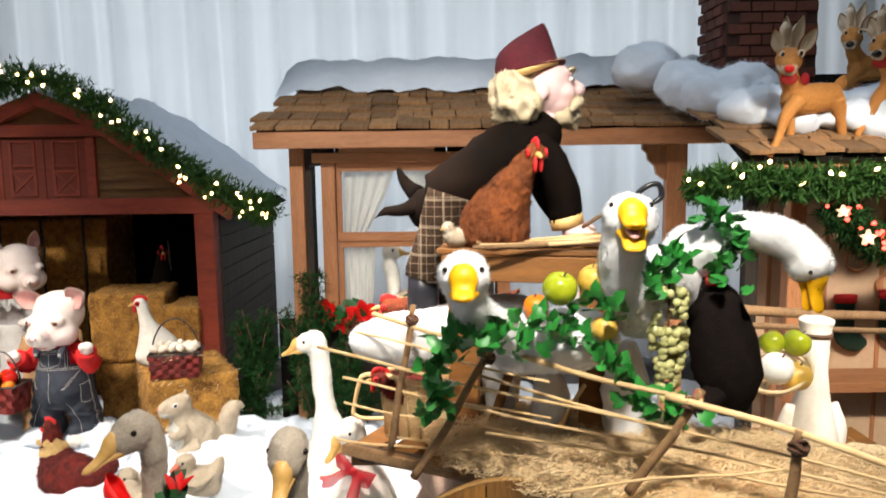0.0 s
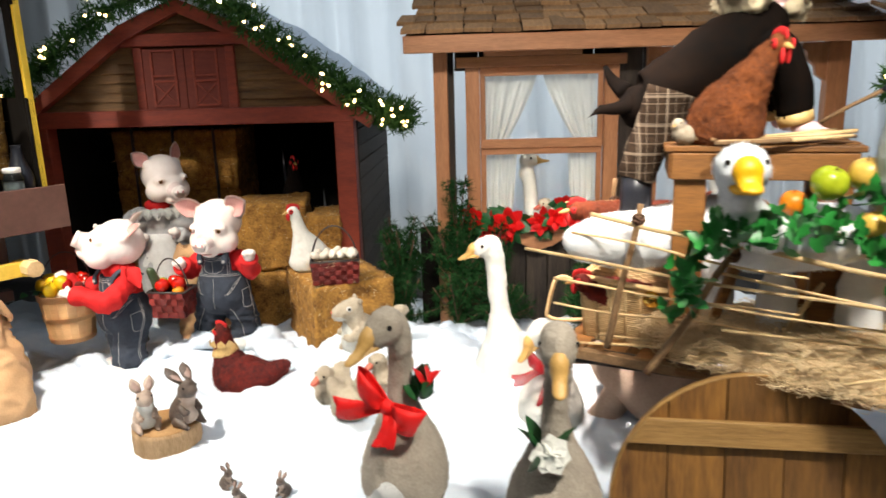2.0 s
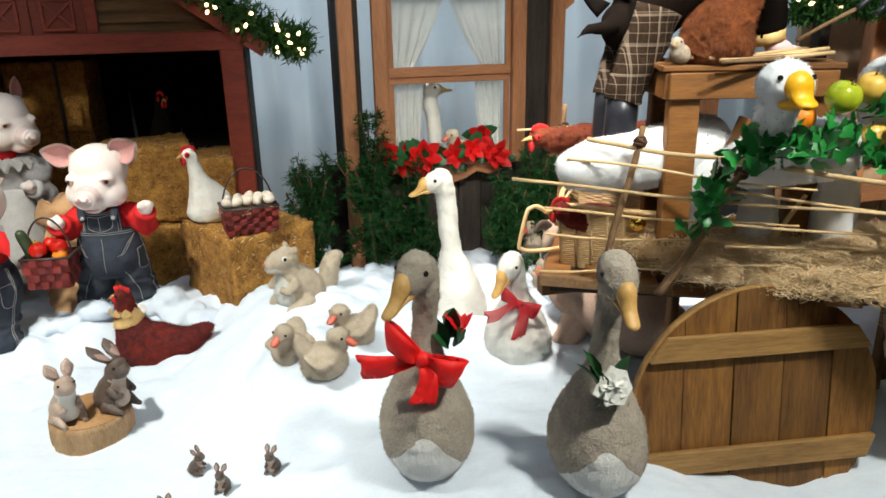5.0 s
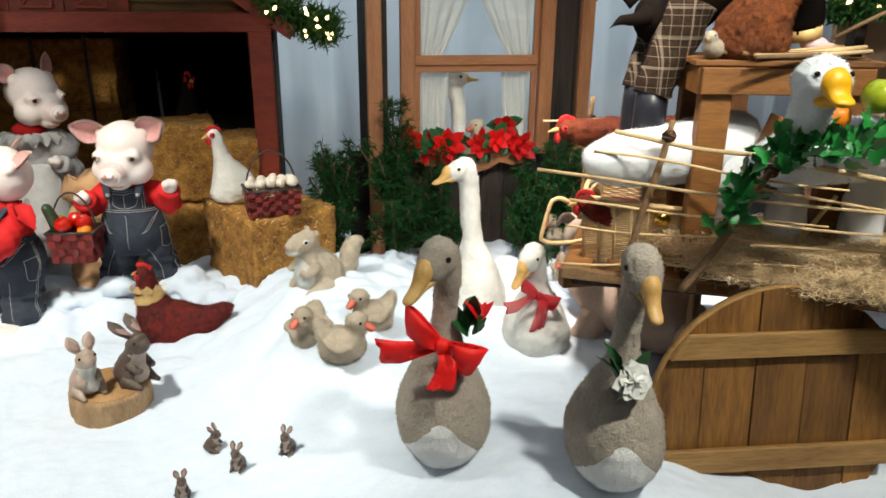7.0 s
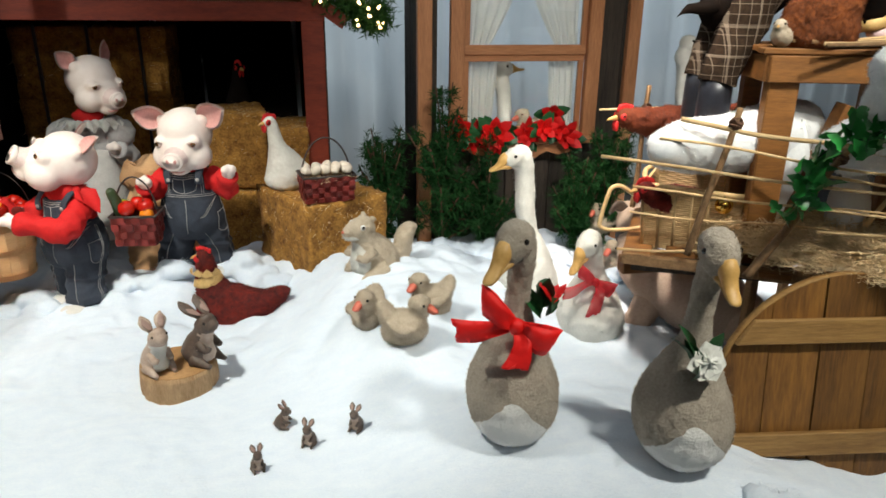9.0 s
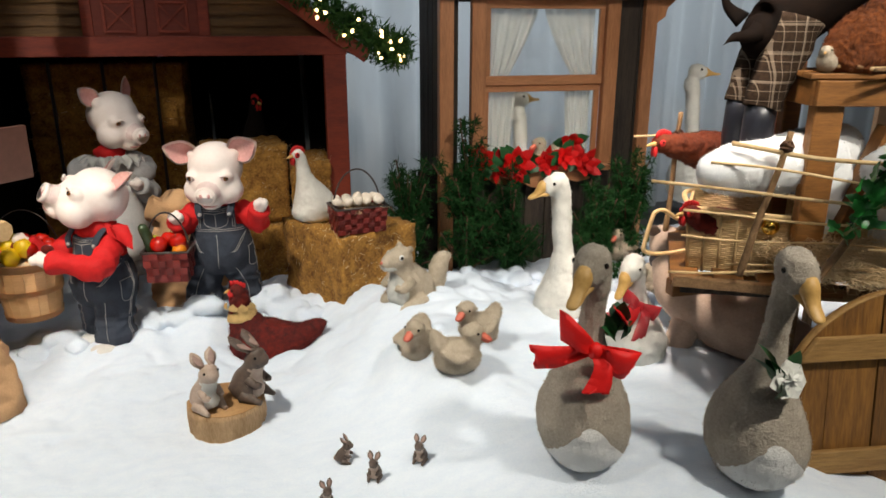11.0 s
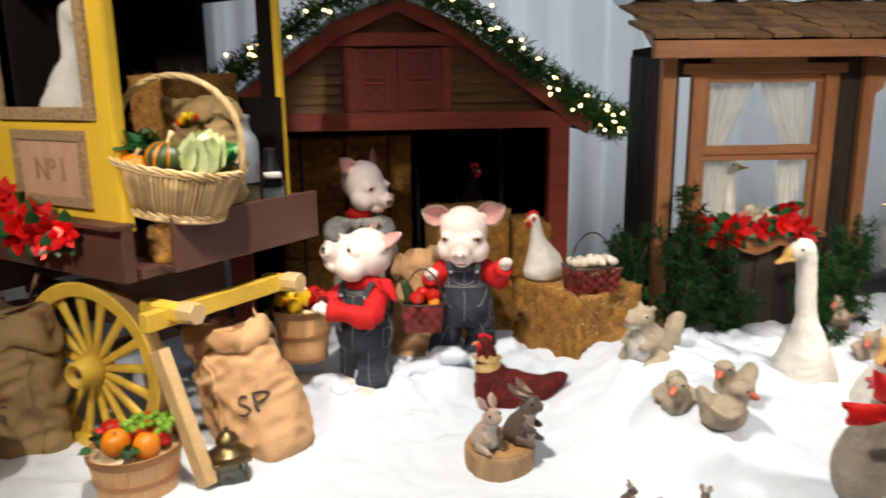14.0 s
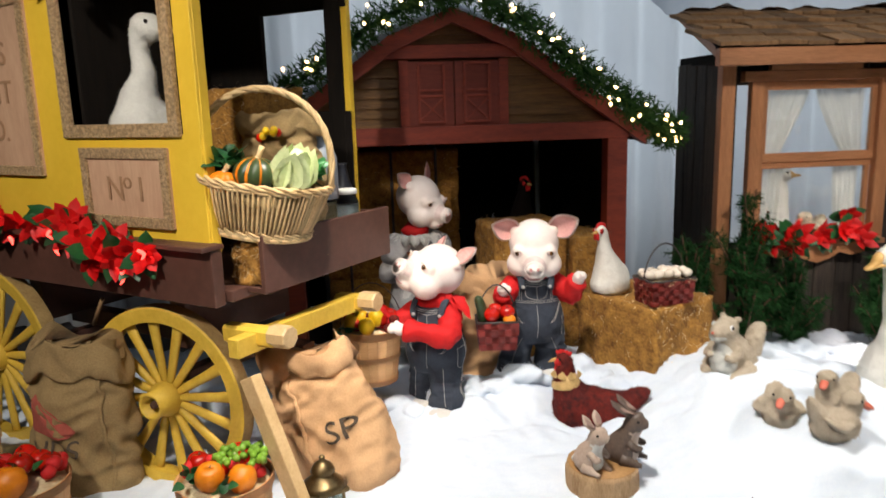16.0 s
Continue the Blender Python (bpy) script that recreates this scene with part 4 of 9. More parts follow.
            rows.append((*p, width * 0.5 * w, thick * 0.5 * h * (1 if sgn > 0 else 0.55)))
        sweep(bm, rows, 14, 3, mi, side=tuple(s))
    if open_by and inside is not None:
        sweep(bm, [(*(c + d * (length * t) - n * (open_by * t * 0.62)), width * 0.3 * k, thick * 0.1) for t, k in ((0.1, 1), (0.6, 0.9), (0.85, 0.3))], 10, 2, inside, side=tuple(s))


def goose(name, at, rows, head, face, bill_len, mats, label, bill_w=0.034, head_r=0.045, wings=None, fuzzy=0.006, group="geese in the snow", open_by=0.0, hairs=9000, size=1.0):
    """rows: the body and neck from below upwards; head: its middle; face: where the bill points. mats: plumage, bill, eye, patch."""
    bm = bmesh.new()
    sweep(bm, rows, 26, 5, 0)
    h, d = Vector(head), Vector(face).normalized()
    k = head_r
    # a narrow skull, a sloping brow and the cheeks run into the neck
    sweep(bm, [(*(h - d * k * 1.0 + Vector((0, 0, k * 0.15))), k * 0.2), (*(h - d * k * 0.7 + Vector((0, 0, k * 0.1))), k * 0.68, k * 0.75), (*h, k * 0.86, k * 0.98), (*(h + d * k * 0.6), k * 0.74, k * 0.82), (*(h + d * k * 1.05), k * 0.5, k * 0.55), (*(h + d * k * 1.15), k * 0.2)], 18, 4, 0, side=tuple(d.cross(Vector((0, 0, 1))).normalized()))
    for w in wings or ():
        sweep(bm, w, 10, 3, 0, flat=0.4)
    bm = meld(bm, 0.0075, 3)
    shaggy(bm, fuzzy * 0.9, 14, len(name))
    shaggy(bm, fuzzy * 0.5, 45, len(name))
    shaggy(bm, fuzzy * 0.25, 110, 3)
    fur(bm, hairs, 0.0075, 0, 1)
    bill(bm, h + d * k * 0.9 - Vector((0, 0, k * 0.12)), d, bill_len, bill_w, bill_w * 0.92, 1, open_by)
    eyes(bm, h + d * k * 0.32 + Vector((0, 0, k * 0.34)), d, (0, 0, 1), k * 0.76, k * 0.15, 2)
    return solo(name, bm, mats, label, "goose", pose(*at) @ Matrix.Scale(size, 4), group)


GREY_SET = [BELLIED, ORBEAK, EYE, WHITEPLUSH]
WHITE_SET = [WHITEPLUSH, ORBEAK, EYE, FLUFF]
YELLOW_SET = [FLUFF, YELBEAK, EYE, FLUFF, PIGPINK]
body = [(0, 0, -0.02, 0.05), (0, 0, 0.015, 0.1, 0.11), (0, 0, 0.08, 0.135, 0.15), (0, 0.01, 0.15, 0.142, 0.155), (0, 0.01, 0.225, 0.125, 0.132), (0, 0.005, 0.3, 0.09, 0.092), (0, -0.003, 0.37, 0.056, 0.06), (0, -0.01, 0.44, 0.04), (0.0, -0.015, 0.53, 0.036), (0, -0.025, 0.6, 0.038), (0, -0.035, 0.66, 0.036), (0, -0.035, 0.69, 0.02), (0, -0.035, 0.695, 0.006)]
goose("goose_figure", (-0.835, 1.98, 0.135), body, (-0.035, -0.06, 0.655), (-0.62, -0.62, -0.46), 0.11, GREY_SET, "grey plush goose with tan bill wearing a red bow", size=0.95, head_r=0.06, bill_w=0.046)
body2 = [(x * 1.02, y, z * 0.97, *r) for x, y, z, *r in body]
goose("goose_figure", (-0.395, 1.785, 0.14), body2, (-0.0, -0.055, 0.665), (-0.06, -0.8, -0.6), 0.1, GREY_SET, "grey plush goose with white silk flower at its neck", size=0.95, head_r=0.062, bill_w=0.046)
tall = [(0, 0, -0.05, 0.06), (0.0, 0, 0.0, 0.125), (0.0, 0.01, 0.1, 0.135, 0.145), (0.0, 0.01, 0.2, 0.105, 0.12), (-0.01, 0, 0.29, 0.068), (-0.02, 0, 0.36, 0.046), (-0.03, 0, 0.47, 0.041), (-0.04, 0, 0.58, 0.041), (-0.055, 0, 0.66, 0.046), (-0.06, 0, 0.7, 0.03), (-0.06, 0, 0.712, 0.008)]
goose("goose_figure", (-0.49, 2.97, 0.075), tall, (-0.085, -0.015, 0.665), (-0.9, -0.1, -0.38), 0.078, WHITE_SET, "tall white plush goose with tan bill in snow", head_r=0.046, bill_w=0.04)
small = [(0, 0, -0.05, 0.06), (0, 0, 0.0, 0.125), (0, 0.01, 0.08, 0.13, 0.15), (0, 0.01, 0.16, 0.1, 0.12), (-0.01, 0, 0.23, 0.062), (-0.015, 0, 0.29, 0.044), (-0.03, -0.01, 0.37, 0.046), (-0.035, -0.015, 0.42, 0.036), (-0.035, -0.015, 0.435, 0.01)]
goose("goose_figure", (-0.32, 2.66, 0.085), small, (-0.05, -0.035, 0.39), (-0.55, -0.35, -0.66), 0.09, WHITE_SET, "white plush goose wearing a gauzy red bow", head_r=0.05, bill_w=0.04)
# the white goose at the cottage porch
goose("goose_figure", (0.78, 4.12, 0.365), tall, (-0.03, 0.0, 0.73), (0.9, -0.25, -0.05), 0.09, WHITE_SET, "tall white plush goose beside the porch", head_r=0.05)
# geese seen through the window
goose("goose_figure", (-0.26, 4.2, 0.22), tall, (-0.05, 0, 0.735), (0.9, 0.0, 0.0), 0.08, WHITE_SET, "white plush goose standing behind the window", head_r=0.05)


def gosling(at, turn, label, look_to=0.0, size=1.0):
    """A fat sitting chick, tail cocked up; look_to turns its head, in degrees."""
    bm = bmesh.new()
    sweep(bm, [(0, 0.085, 0.06, 0.012), (0, 0.07, 0.058, 0.05), (0, 0.03, 0.056, 0.066, 0.064), (0, -0.02, 0.06, 0.066, 0.066), (0, -0.06, 0.07, 0.046), (0, -0.08, 0.075, 0.01)], 18, 4, 0)
    sweep(bm, [(0, 0.04, 0.07, 0.055, 0.04), (0, 0.072, 0.11, 0.046, 0.03), (0, 0.088, 0.145, 0.03, 0.018), (0, 0.09, 0.16, 0.006)], 12, 3, 0)
    sweep(bm, [(0, -0.035, 0.08, 0.045), (0, -0.045, 0.115, 0.034), (0, -0.05, 0.14, 0.034)], 12, 3, 0)
    ball(bm, (0, -0.052, 0.15), (0.038, 0.042, 0.037))
    for s in (-1, 1):
        sweep(bm, [(s * 0.055, -0.035, 0.075, 0.016), (s * 0.068, 0.01, 0.078, 0.034), (s * 0.05, 0.06, 0.1, 0.012)], 8, 3, 0, flat=0.5)
    bm = meld(bm, 0.006, 3)
    shaggy(bm, 0.004, 40, turn)
    shaggy(bm, 0.002, 110, 2)
    fur(bm, 3600, 0.011, 0, 2)
    bl = bmesh.new()
    sweep(bl, [(0, -0.03, 0.002, 0.017, 0.014), (0, -0.052, -0.004, 0.016, 0.01), (0, -0.068, -0.008, 0.012, 0.006), (0, -0.073, -0.009, 0.004)], 10, 3, 1, side=(1, 0, 0))
    sweep(bl, [(0, -0.03, -0.008, 0.014, 0.008), (0, -0.056, -0.016, 0.011, 0.005), (0, -0.064, -0.018, 0.003)], 10, 2, 1, side=(1, 0, 0))
    eyes(bl, (0, -0.022, 0.014), (0, -1, 0), (0, 0, 1), 0.031, 0.0052, 2)
    join(bm, bl, pose(0, -0.052, 0.15, 12, 0, look_to))
    return solo("gosling_figure", bm, [TANPLUSH, PINKBILL, EYE], label, "gosling", pose(*at, 0, 0, turn) @ Matrix.Scale(size, 4), "goslings")


PINKBILL = tex_mat("pink_bill", (0.6, 0.16, 0.1), (0.45, 0.1, 0.07), 0.5, 14, 0.1)
gosling((-1.2, 2.665, 0.165), -20, "tan plush gosling sitting in the snow", -25, 0.95)
gosling((-1.085, 2.5, 0.185), 78, "tan plush gosling with its tail cocked up", -14, 0.98)
gosling((-0.965, 2.68, 0.205), -78, "tan plush gosling at the back of the group", 30, 0.92)
gosling((0.13, 3.7, 0.13), -50, "tan plush gosling by the wicker basket")
gosling((0.06, 3.3, 0.06), -50, "tan plush gosling below the wicker basket")
gosling((-0.17, 4.1, 0.565), -70, "brown plush duckling on the window sill")


def squirrel():
    """Slots: tan, white, eye, nose, eye ring."""
    bm = bmesh.new()
    sweep(bm, [(0, 0.03, -0.03, 0.05), (0, 0.035, 0.02, 0.1, 0.105), (0, 0.03, 0.075, 0.1, 0.108), (0, 0.005, 0.13, 0.08, 0.085), (0, -0.025, 0.18, 0.058), (0, -0.04, 0.215, 0.05)], 20, 4, 0)
    sweep(bm, [(0, -0.035, 0.02, 0.05), (0, -0.045, 0.08, 0.066, 0.05), (0, -0.05, 0.14, 0.05, 0.036), (0, -0.062, 0.185, 0.03, 0.024)], 14, 3, 1)
    sweep(bm, [(0, 0.012, 0.245, 0.012), (0, 0.0, 0.244, 0.042), (0, -0.04, 0.24, 0.056, 0.054), (0, -0.085, 0.236, 0.046, 0.042), (0, -0.118, 0.234, 0.03, 0.026), (0, -0.136, 0.235, 0.016), (0, -0.142, 0.236, 0.004)], 16, 4, 0)
    ball(bm, (0, -0.095, 0.212), (0.036, 0.04, 0.018), (0, 0, 0), 1)
    for s in (-1, 1):
        ball(bm, (s * 0.04, -0.008, 0.288), (0.016, 0.009, 0.016))
        sweep(bm, [(s * 0.066, -0.02, 0.15, 0.024), (s * 0.07, -0.07, 0.115, 0.02), (s * 0.04, -0.098, 0.12, 0.014)], 8, 3, 0)
        sweep(bm, [(s * 0.085, 0.03, 0.05, 0.05), (s * 0.085, -0.04, 0.025, 0.036), (s * 0.07, -0.09, 0.01, 0.016)], 10, 3, 0)
    sweep(bm, [(0, 0.1, 0.03, 0.03), (0.0, 0.15, 0.045, 0.04), (0.005, 0.172, 0.1, 0.044), (0.01, 0.178, 0.15, 0.044), (0.01, 0.205, 0.19, 0.036), (0.01, 0.24, 0.19, 0.02), (0.01, 0.25, 0.18, 0.006)], 14, 4, 0)
    bm = meld(bm, 0.0065, 3)
    shaggy(bm, 0.005, 40, 4)
    shaggy(bm, 0.003, 110, 4)
    fur(bm, 5200, 0.01, 0, 3)
    fur(bm, 1500, 0.01, 1, 3)
    for s in (-1, 1):
        ball(bm, (s * 0.047, -0.066, 0.257), (0.008, 0.013, 0.013), (0, 0, 0), 4, 10, 8)
        ball(bm, (s * 0.052, -0.067, 0.257), (0.006, 0.0085, 0.0085), (0, 0, 0), 2, 10, 8)
    ball(bm, (0, -0.141, 0.238), (0.008, 0.006, 0.007), (0, 0, 0), 3, 8, 6)
    return solo("squirrel_figure", bm, [TANPLUSH, WHITEPLUSH, EYE, PINKBILL, WHITEDOT], "tan and white plush squirrel sitting up in snow", "squirrel", pose(-1.155, 3.13, 0.19, 0, 0, -62) @ Matrix.Scale(0.95, 4))


squirrel()


def hen(name, at, turn, mats, label, rows, head, comb=True, head_r=0.03, group="hens", fuzzy=0.003, aside=0.0, crest=1.0):
    bm = bmesh.new()
    sweep(bm, rows, 18, 4, 0)
    ball(bm, head, (head_r, head_r * 1.1, head_r), (0, 0, 0), 0)
    bm = meld(bm, 0.006, 4)
    shaggy(bm, fuzzy * 1.2, 22, 2)
    shaggy(bm, fuzzy * 0.8, 60, 2)
    if fuzzy > 0.004:
        fur(bm, 9000, 0.009, 0, 5)
    face, k = bmesh.new(), head_r
    sweep(face, [(0, -k * 0.75, -0.002, 0.011), (0, -k * 1.4, -0.004, 0.008), (0, -k * 2.0, -0.011, 0.002)], 8, 2, 1)
    if comb:
        for i in range(5):
            ball(face, (0, (-0.024 + i * 0.013) * crest, k * 1.05 - abs(i - 1.5) * 0.003), (0.005, 0.009 * crest, 0.017 * crest), (12 * (i - 2), 0, 0), 2, 10, 8)
        for s in (-1, 1):
            ball(face, (s * 0.009, -k * 0.95, -k * 0.9), (0.007, 0.01, 0.021 * crest), (0, 0, 0), 2, 8, 6)
            ball(face, (s * k * 0.82, -k * 0.5, k * 0.1), (0.006, 0.014 * crest, 0.014 * crest), (0, 0, 0), 2, 8, 6)
    eyes(face, (0, -k * 0.5, k * 0.2), (0, -1, 0), (0, 0, 1), k * 0.84 + 0.005, 0.0045, 3)
    join(bm, face, pose(*head, 0, 0, aside))
    return solo(name, bm, mats, label, "hen", pose(*at, 0, 0, turn), group)


hen("hen_figure", (-1.535, 3.68, 0.452), -62, [CREAM, ORBEAK, COMB, EYE, COMB], "smooth white hen figure sitting on the hay bale",
    [(0, 0.03, -0.005, 0.06), (0, 0.03, 0.02, 0.084, 0.105), (0, 0.028, 0.075, 0.086, 0.112), (0, 0.008, 0.145, 0.064, 0.078), (0, -0.012, 0.21, 0.043), (0, -0.026, 0.27, 0.032), (0, -0.036, 0.325, 0.027), (0, -0.036, 0.342, 0.006)], (0, -0.044, 0.325), head_r=0.029)

def red_hen():
    bm = bmesh.new()
    sweep(bm, [(0.27, 0.03, 0.15, 0.01), (0.245, 0.03, 0.145, 0.03), (0.18, 0.02, 0.1, 0.06), (0.09, 0.01, 0.068, 0.092, 0.095), (-0.01, 0, 0.068, 0.1, 0.105), (-0.08, 0, 0.09, 0.076), (-0.115, 0, 0.1, 0.02)], 20, 4, 0)
    sweep(bm, [(-0.01, 0, 0.08, 0.1), (-0.042, 0, 0.13, 0.078), (-0.062, 0, 0.175, 0.056), (-0.068, 0, 0.225, 0.042), (-0.068, 0, 0.27, 0.035)], 18, 4, 0)
    ball(bm, (-0.07, 0, 0.286), (0.036, 0.032, 0.034))
    sweep(bm, [(0.2, 0.02, 0.11, 0.05), (0.26, 0.03, 0.15, 0.032), (0.285, 0.03, 0.165, 0.012)], 12, 3, 0)
    bm = meld(bm, 0.0065, 3)
    shaggy(bm, 0.006, 25, 3)
    shaggy(bm, 0.004, 60, 3)
    fur(bm, 9000, 0.011, 0, 7)
    for k in range(5):
        ball(bm, (-0.098 + k * 0.013, -0.0, 0.321 - abs(k - 1.5) * 0.004), (0.009, 0.0065, 0.014), (0, 10 * (k - 2), 0), 2, 10, 8)
    for s in (-1, 1):
        ball(bm, (-0.092, s * 0.02, 0.278), (0.018, 0.012, 0.017), (0, 0, 0), 2, 10, 8)
        ball(bm, (-0.1, s * 0.01, 0.247), (0.012, 0.01, 0.022), (0, 0, 0), 2, 8, 6)
    sweep(bm, [(-0.095, 0, 0.285, 0.012), (-0.118, 0, 0.28, 0.008), (-0.138, 0, 0.27, 0.002)], 8, 2, 1)
    eyes(bm, (-0.084, 0, 0.296), (-1, 0, 0), (0, 0, 1), 0.032, 0.005, 3)
    # collar
    sweep(bm, [(-0.061, 0, 0.168, 0.064), (-0.063, 0, 0.186, 0.061), (-0.067, 0, 0.205, 0.052), (-0.068, 0, 0.207, 0.044)], 20, 2, 4)
    for a in (-130, -95, -60, -25):
        leaf_shape(bm, pose(-0.063 + 0.06 * math.cos(radians(a)), 0.06 * math.sin(radians(a)), 0.215, 100, 0, a + 90), 0.036, 0.042, 0.2, 4)
    return solo("hen_figure", bm, [MAROON, ORBEAK, COMB, EYE, GOLD], "dark red velvet hen with a gold collar in snow", "hen", pose(-1.8, 3.245, -0.035, 0, 0, -24) @ Matrix.Scale(1.05, 4), "hens")


red_hen()


def rabbit(at, turn, size, mats, label, ears_back=0.2):
    bm = bmesh.new()
    def pt(x, y, z):
        return 1 if y < -0.028 and z < 0.12 else 0
    sweep(bm, [(0, 0.012, -0.005, 0.03), (0, 0.012, 0.02, 0.05, 0.058), (0, 0.005, 0.055, 0.048, 0.054), (0, -0.012, 0.095, 0.036), (0, -0.024, 0.12, 0.033), (0, -0.034, 0.145, 0.034), (0, -0.038, 0.17, 0.024), (0, -0.036, 0.178, 0.006)], 14, 3, 0, paint=pt)
    sweep(bm, [(0, -0.036, 0.146, 0.032), (0, -0.062, 0.14, 0.023), (0, -0.074, 0.136, 0.012), (0, -0.077, 0.135, 0.003)], 10, 3, 0)
    for s in (-1, 1):
        sweep(bm, [(s * 0.015, -0.03, 0.165, 0.007, 0.005), (s * 0.024, -0.02 + ears_back * 0.04, 0.186, 0.02, 0.007), (s * 0.031, -0.015 + ears_back * 0.08, 0.204, 0.019, 0.006), (s * 0.036, -0.01 + ears_back * 0.1, 0.22, 0.003, 0.002)], 8, 3, 0)
        sweep(bm, [(s * 0.018, -0.0345, 0.178, 0.004, 0.002), (s * 0.024, -0.0272 + ears_back * 0.04, 0.188, 0.013, 0.003), (s * 0.03, -0.022 + ears_back * 0.08, 0.202, 0.012, 0.003), (s * 0.034, -0.017 + ears_back * 0.095, 0.213, 0.002, 0.002)], 8, 2, 2)
        sweep(bm, [(s * 0.03, -0.018, 0.08, 0.015), (s * 0.03, -0.05, 0.06, 0.012), (s * 0.022, -0.058, 0.07, 0.009)], 8, 2, 0)
        sweep(bm, [(s * 0.036, 0.0, 0.022, 0.026), (s * 0.036, -0.04, 0.012, 0.014), (s * 0.034, -0.068, 0.008, 0.008)], 8, 2, 0)
    ball(bm, (0, 0.066, 0.02), 0.018, (0, 0, 0), 1, 8, 6)
    shaggy(bm, 0.0025, 60, 5)
    eyes(bm, (0, -0.05, 0.156), (0, -1, 0), (0, 0, 1), 0.026, 0.005, 3)
    return solo("rabbit_figure", bm, mats, label, "rabbit", pose(*at, 0, 0, turn) @ Matrix.Scale(size, 4), "rabbits")


RSET = [RABBIT, RABLIGHT, RABEAR, EYE]


def stump():
    st = thing("log_slice", pose(-1.9, 2.65, -0.03), "sawn log slice with pale bark standing in the snow", "log")
    bm = bmesh.new()
    vs = sweep(bm, [(0, 0, -0.04, 0.128), (0, 0, 0.0, 0.131), (0.0, 0, 0.06, 0.134), (0, 0, 0.118, 0.132)], 48, 3, 0)
    bm.normal_update()
    for v in vs:
        a = math.atan2(v.co.y, v.co.x)
        k = 0.006 * noise.noise(Vector((math.cos(a) * 9, math.sin(a) * 9, v.co.z * 5))) + 0.004 * noise.noise(Vector((math.cos(a) * 24, math.sin(a) * 24, v.co.z * 10)))
        v.co.x *= 1 + k / 0.13
        v.co.y *= 1 + k / 0.13
    part("bark", bm, BARK, st)
    bm = bmesh.new()
    for r, z in ((0.127, 0.121), (0.1, 0.1216), (0.07, 0.1222), (0.04, 0.1228)):
        sweep(bm, [(0, 0, z - 0.004, r), (0, 0, z, r - 0.002)], 40, 1, 0)
    part("sawn_top", bm, CUTTOP, st)


stump()
rabbit((-1.96, 2.605, 0.09), 35, 0.98, [RABLIGHT, WHITEPLUSH, RABEAR, EYE], "pale brown rabbit figure sitting on the log slice")
rabbit((-1.815, 2.65, 0.09), 55, 1.1, RSET, "grey-brown rabbit figure with upright ears on the log", 0.5)
for x, y, turn, sz in ((-1.52, 2.27, 65, 0.42), (-1.285, 2.19, -30, 0.42), (-1.435, 2.16, -20, 0.42), (-1.59, 2.08, 15, 0.4)):
    rabbit((x, y, on_snow(x, y) + snow_lumps(x, y) - 0.002), turn, sz, RSET, "tiny grey rabbit figure in the snow")

# ---- bows and flowers worn by the geese ----


def bow(at, turn, tilt, size, mat, label, limp=1.0):
    """Two broad flat loops with a crease, a knot and two swallow-tailed ends."""
    bm = bmesh.new()
    def ribbon(rows, cut_end=False):
        st = spline(rows, 6)
        prev, last = None, len(st) - 1
        for i, p in enumerate(st):
            q, w = Vector(p[:3]), p[3]
            lean = Vector((p[4], 0, 1)).normalized()
            row = []
            for k in range(5):
                u = k / 2 - 1
                back = 0.3 * w if cut_end and i == last and k == 2 else 0.0
                v = q + lean * (u * w) + Vector((0, 0.006 * math.cos(u * 3.1 + i * 0.2), 0))
                if back:
                    v += (Vector(st[i - 1][:3]) - q).normalized() * back * 2.2
                row.append(bm.verts.new(v))
            if prev:
                for k in range(4):
                    bm.faces.new((prev[k], prev[k + 1], row[k + 1], row[k])).smooth = True
            prev = row
    for s in (-1, 1):
        up = 0.045 if s < 0 else -0.015 * limp
        ribbon([(0, -0.005, 0, 0.014, 0), (s * 0.04, -0.045, up * 0.5, 0.034, 0.1 * s), (s * 0.09, -0.05, up, 0.046, 0.25 * s), (s * 0.125, -0.02, up * 1.15, 0.048, 0.3 * s), (s * 0.1, 0.01, up, 0.04, 0.2 * s), (s * 0.04, 0.008, up * 0.4, 0.025, 0), (0, 0, 0, 0.014, 0)])
    ribbon([(0, -0.01, 0, 0.014, 0), (-0.06, -0.035, -0.022, 0.026, -0.2), (-0.12, -0.04, -0.05 * limp, 0.036, -0.4), (-0.185, -0.03, -0.07 * limp, 0.04, -0.5)], True)
    ribbon([(0, -0.01, 0, 0.014, 2.0), (0.03, -0.045, -0.035, 0.026, 2.2), (0.035, -0.055, -0.08, 0.036, 3.0), (0.03, -0.06, -0.125 * limp, 0.042, 4.0)], True)
    bmesh.ops.solidify(bm, geom=bm.faces[:], thickness=0.0016)
    ball(bm, (0, -0.02, 0), (0.024, 0.02, 0.027))
    fold(bm, 0.006, 30, 30, 1.0)
    return solo("ribbon_bow", bm, mat, label, "bow", pose(*at, tilt, 12, turn) @ Matrix.Scale(size, 4))


bow((-0.86, 1.89, 0.53), -22, -8, 0.86, BOWRED, "large red velvet bow tied at a grey goose's neck")
bow((-0.345, 2.59, 0.335), -12, -5, 0.62, REDSHEER, "gauzy red ribbon bow on the small white goose", 1.7)


def holly_sprig():
    sp = thing("holly_sprig", pose(-0.765, 1.93, 0.555), "green and red silk leaf sprig beside the bow", "leaves")
    rng = random.Random(8)
    for k in range(9):
        bm = bmesh.new()
        m = pose(rng.uniform(-0.02, 0.02), rng.uniform(-0.01, 0.01), rng.uniform(-0.03, 0.03), rng.uniform(30, 120), rng.uniform(-40, 40), rng.uniform(-80, 80))
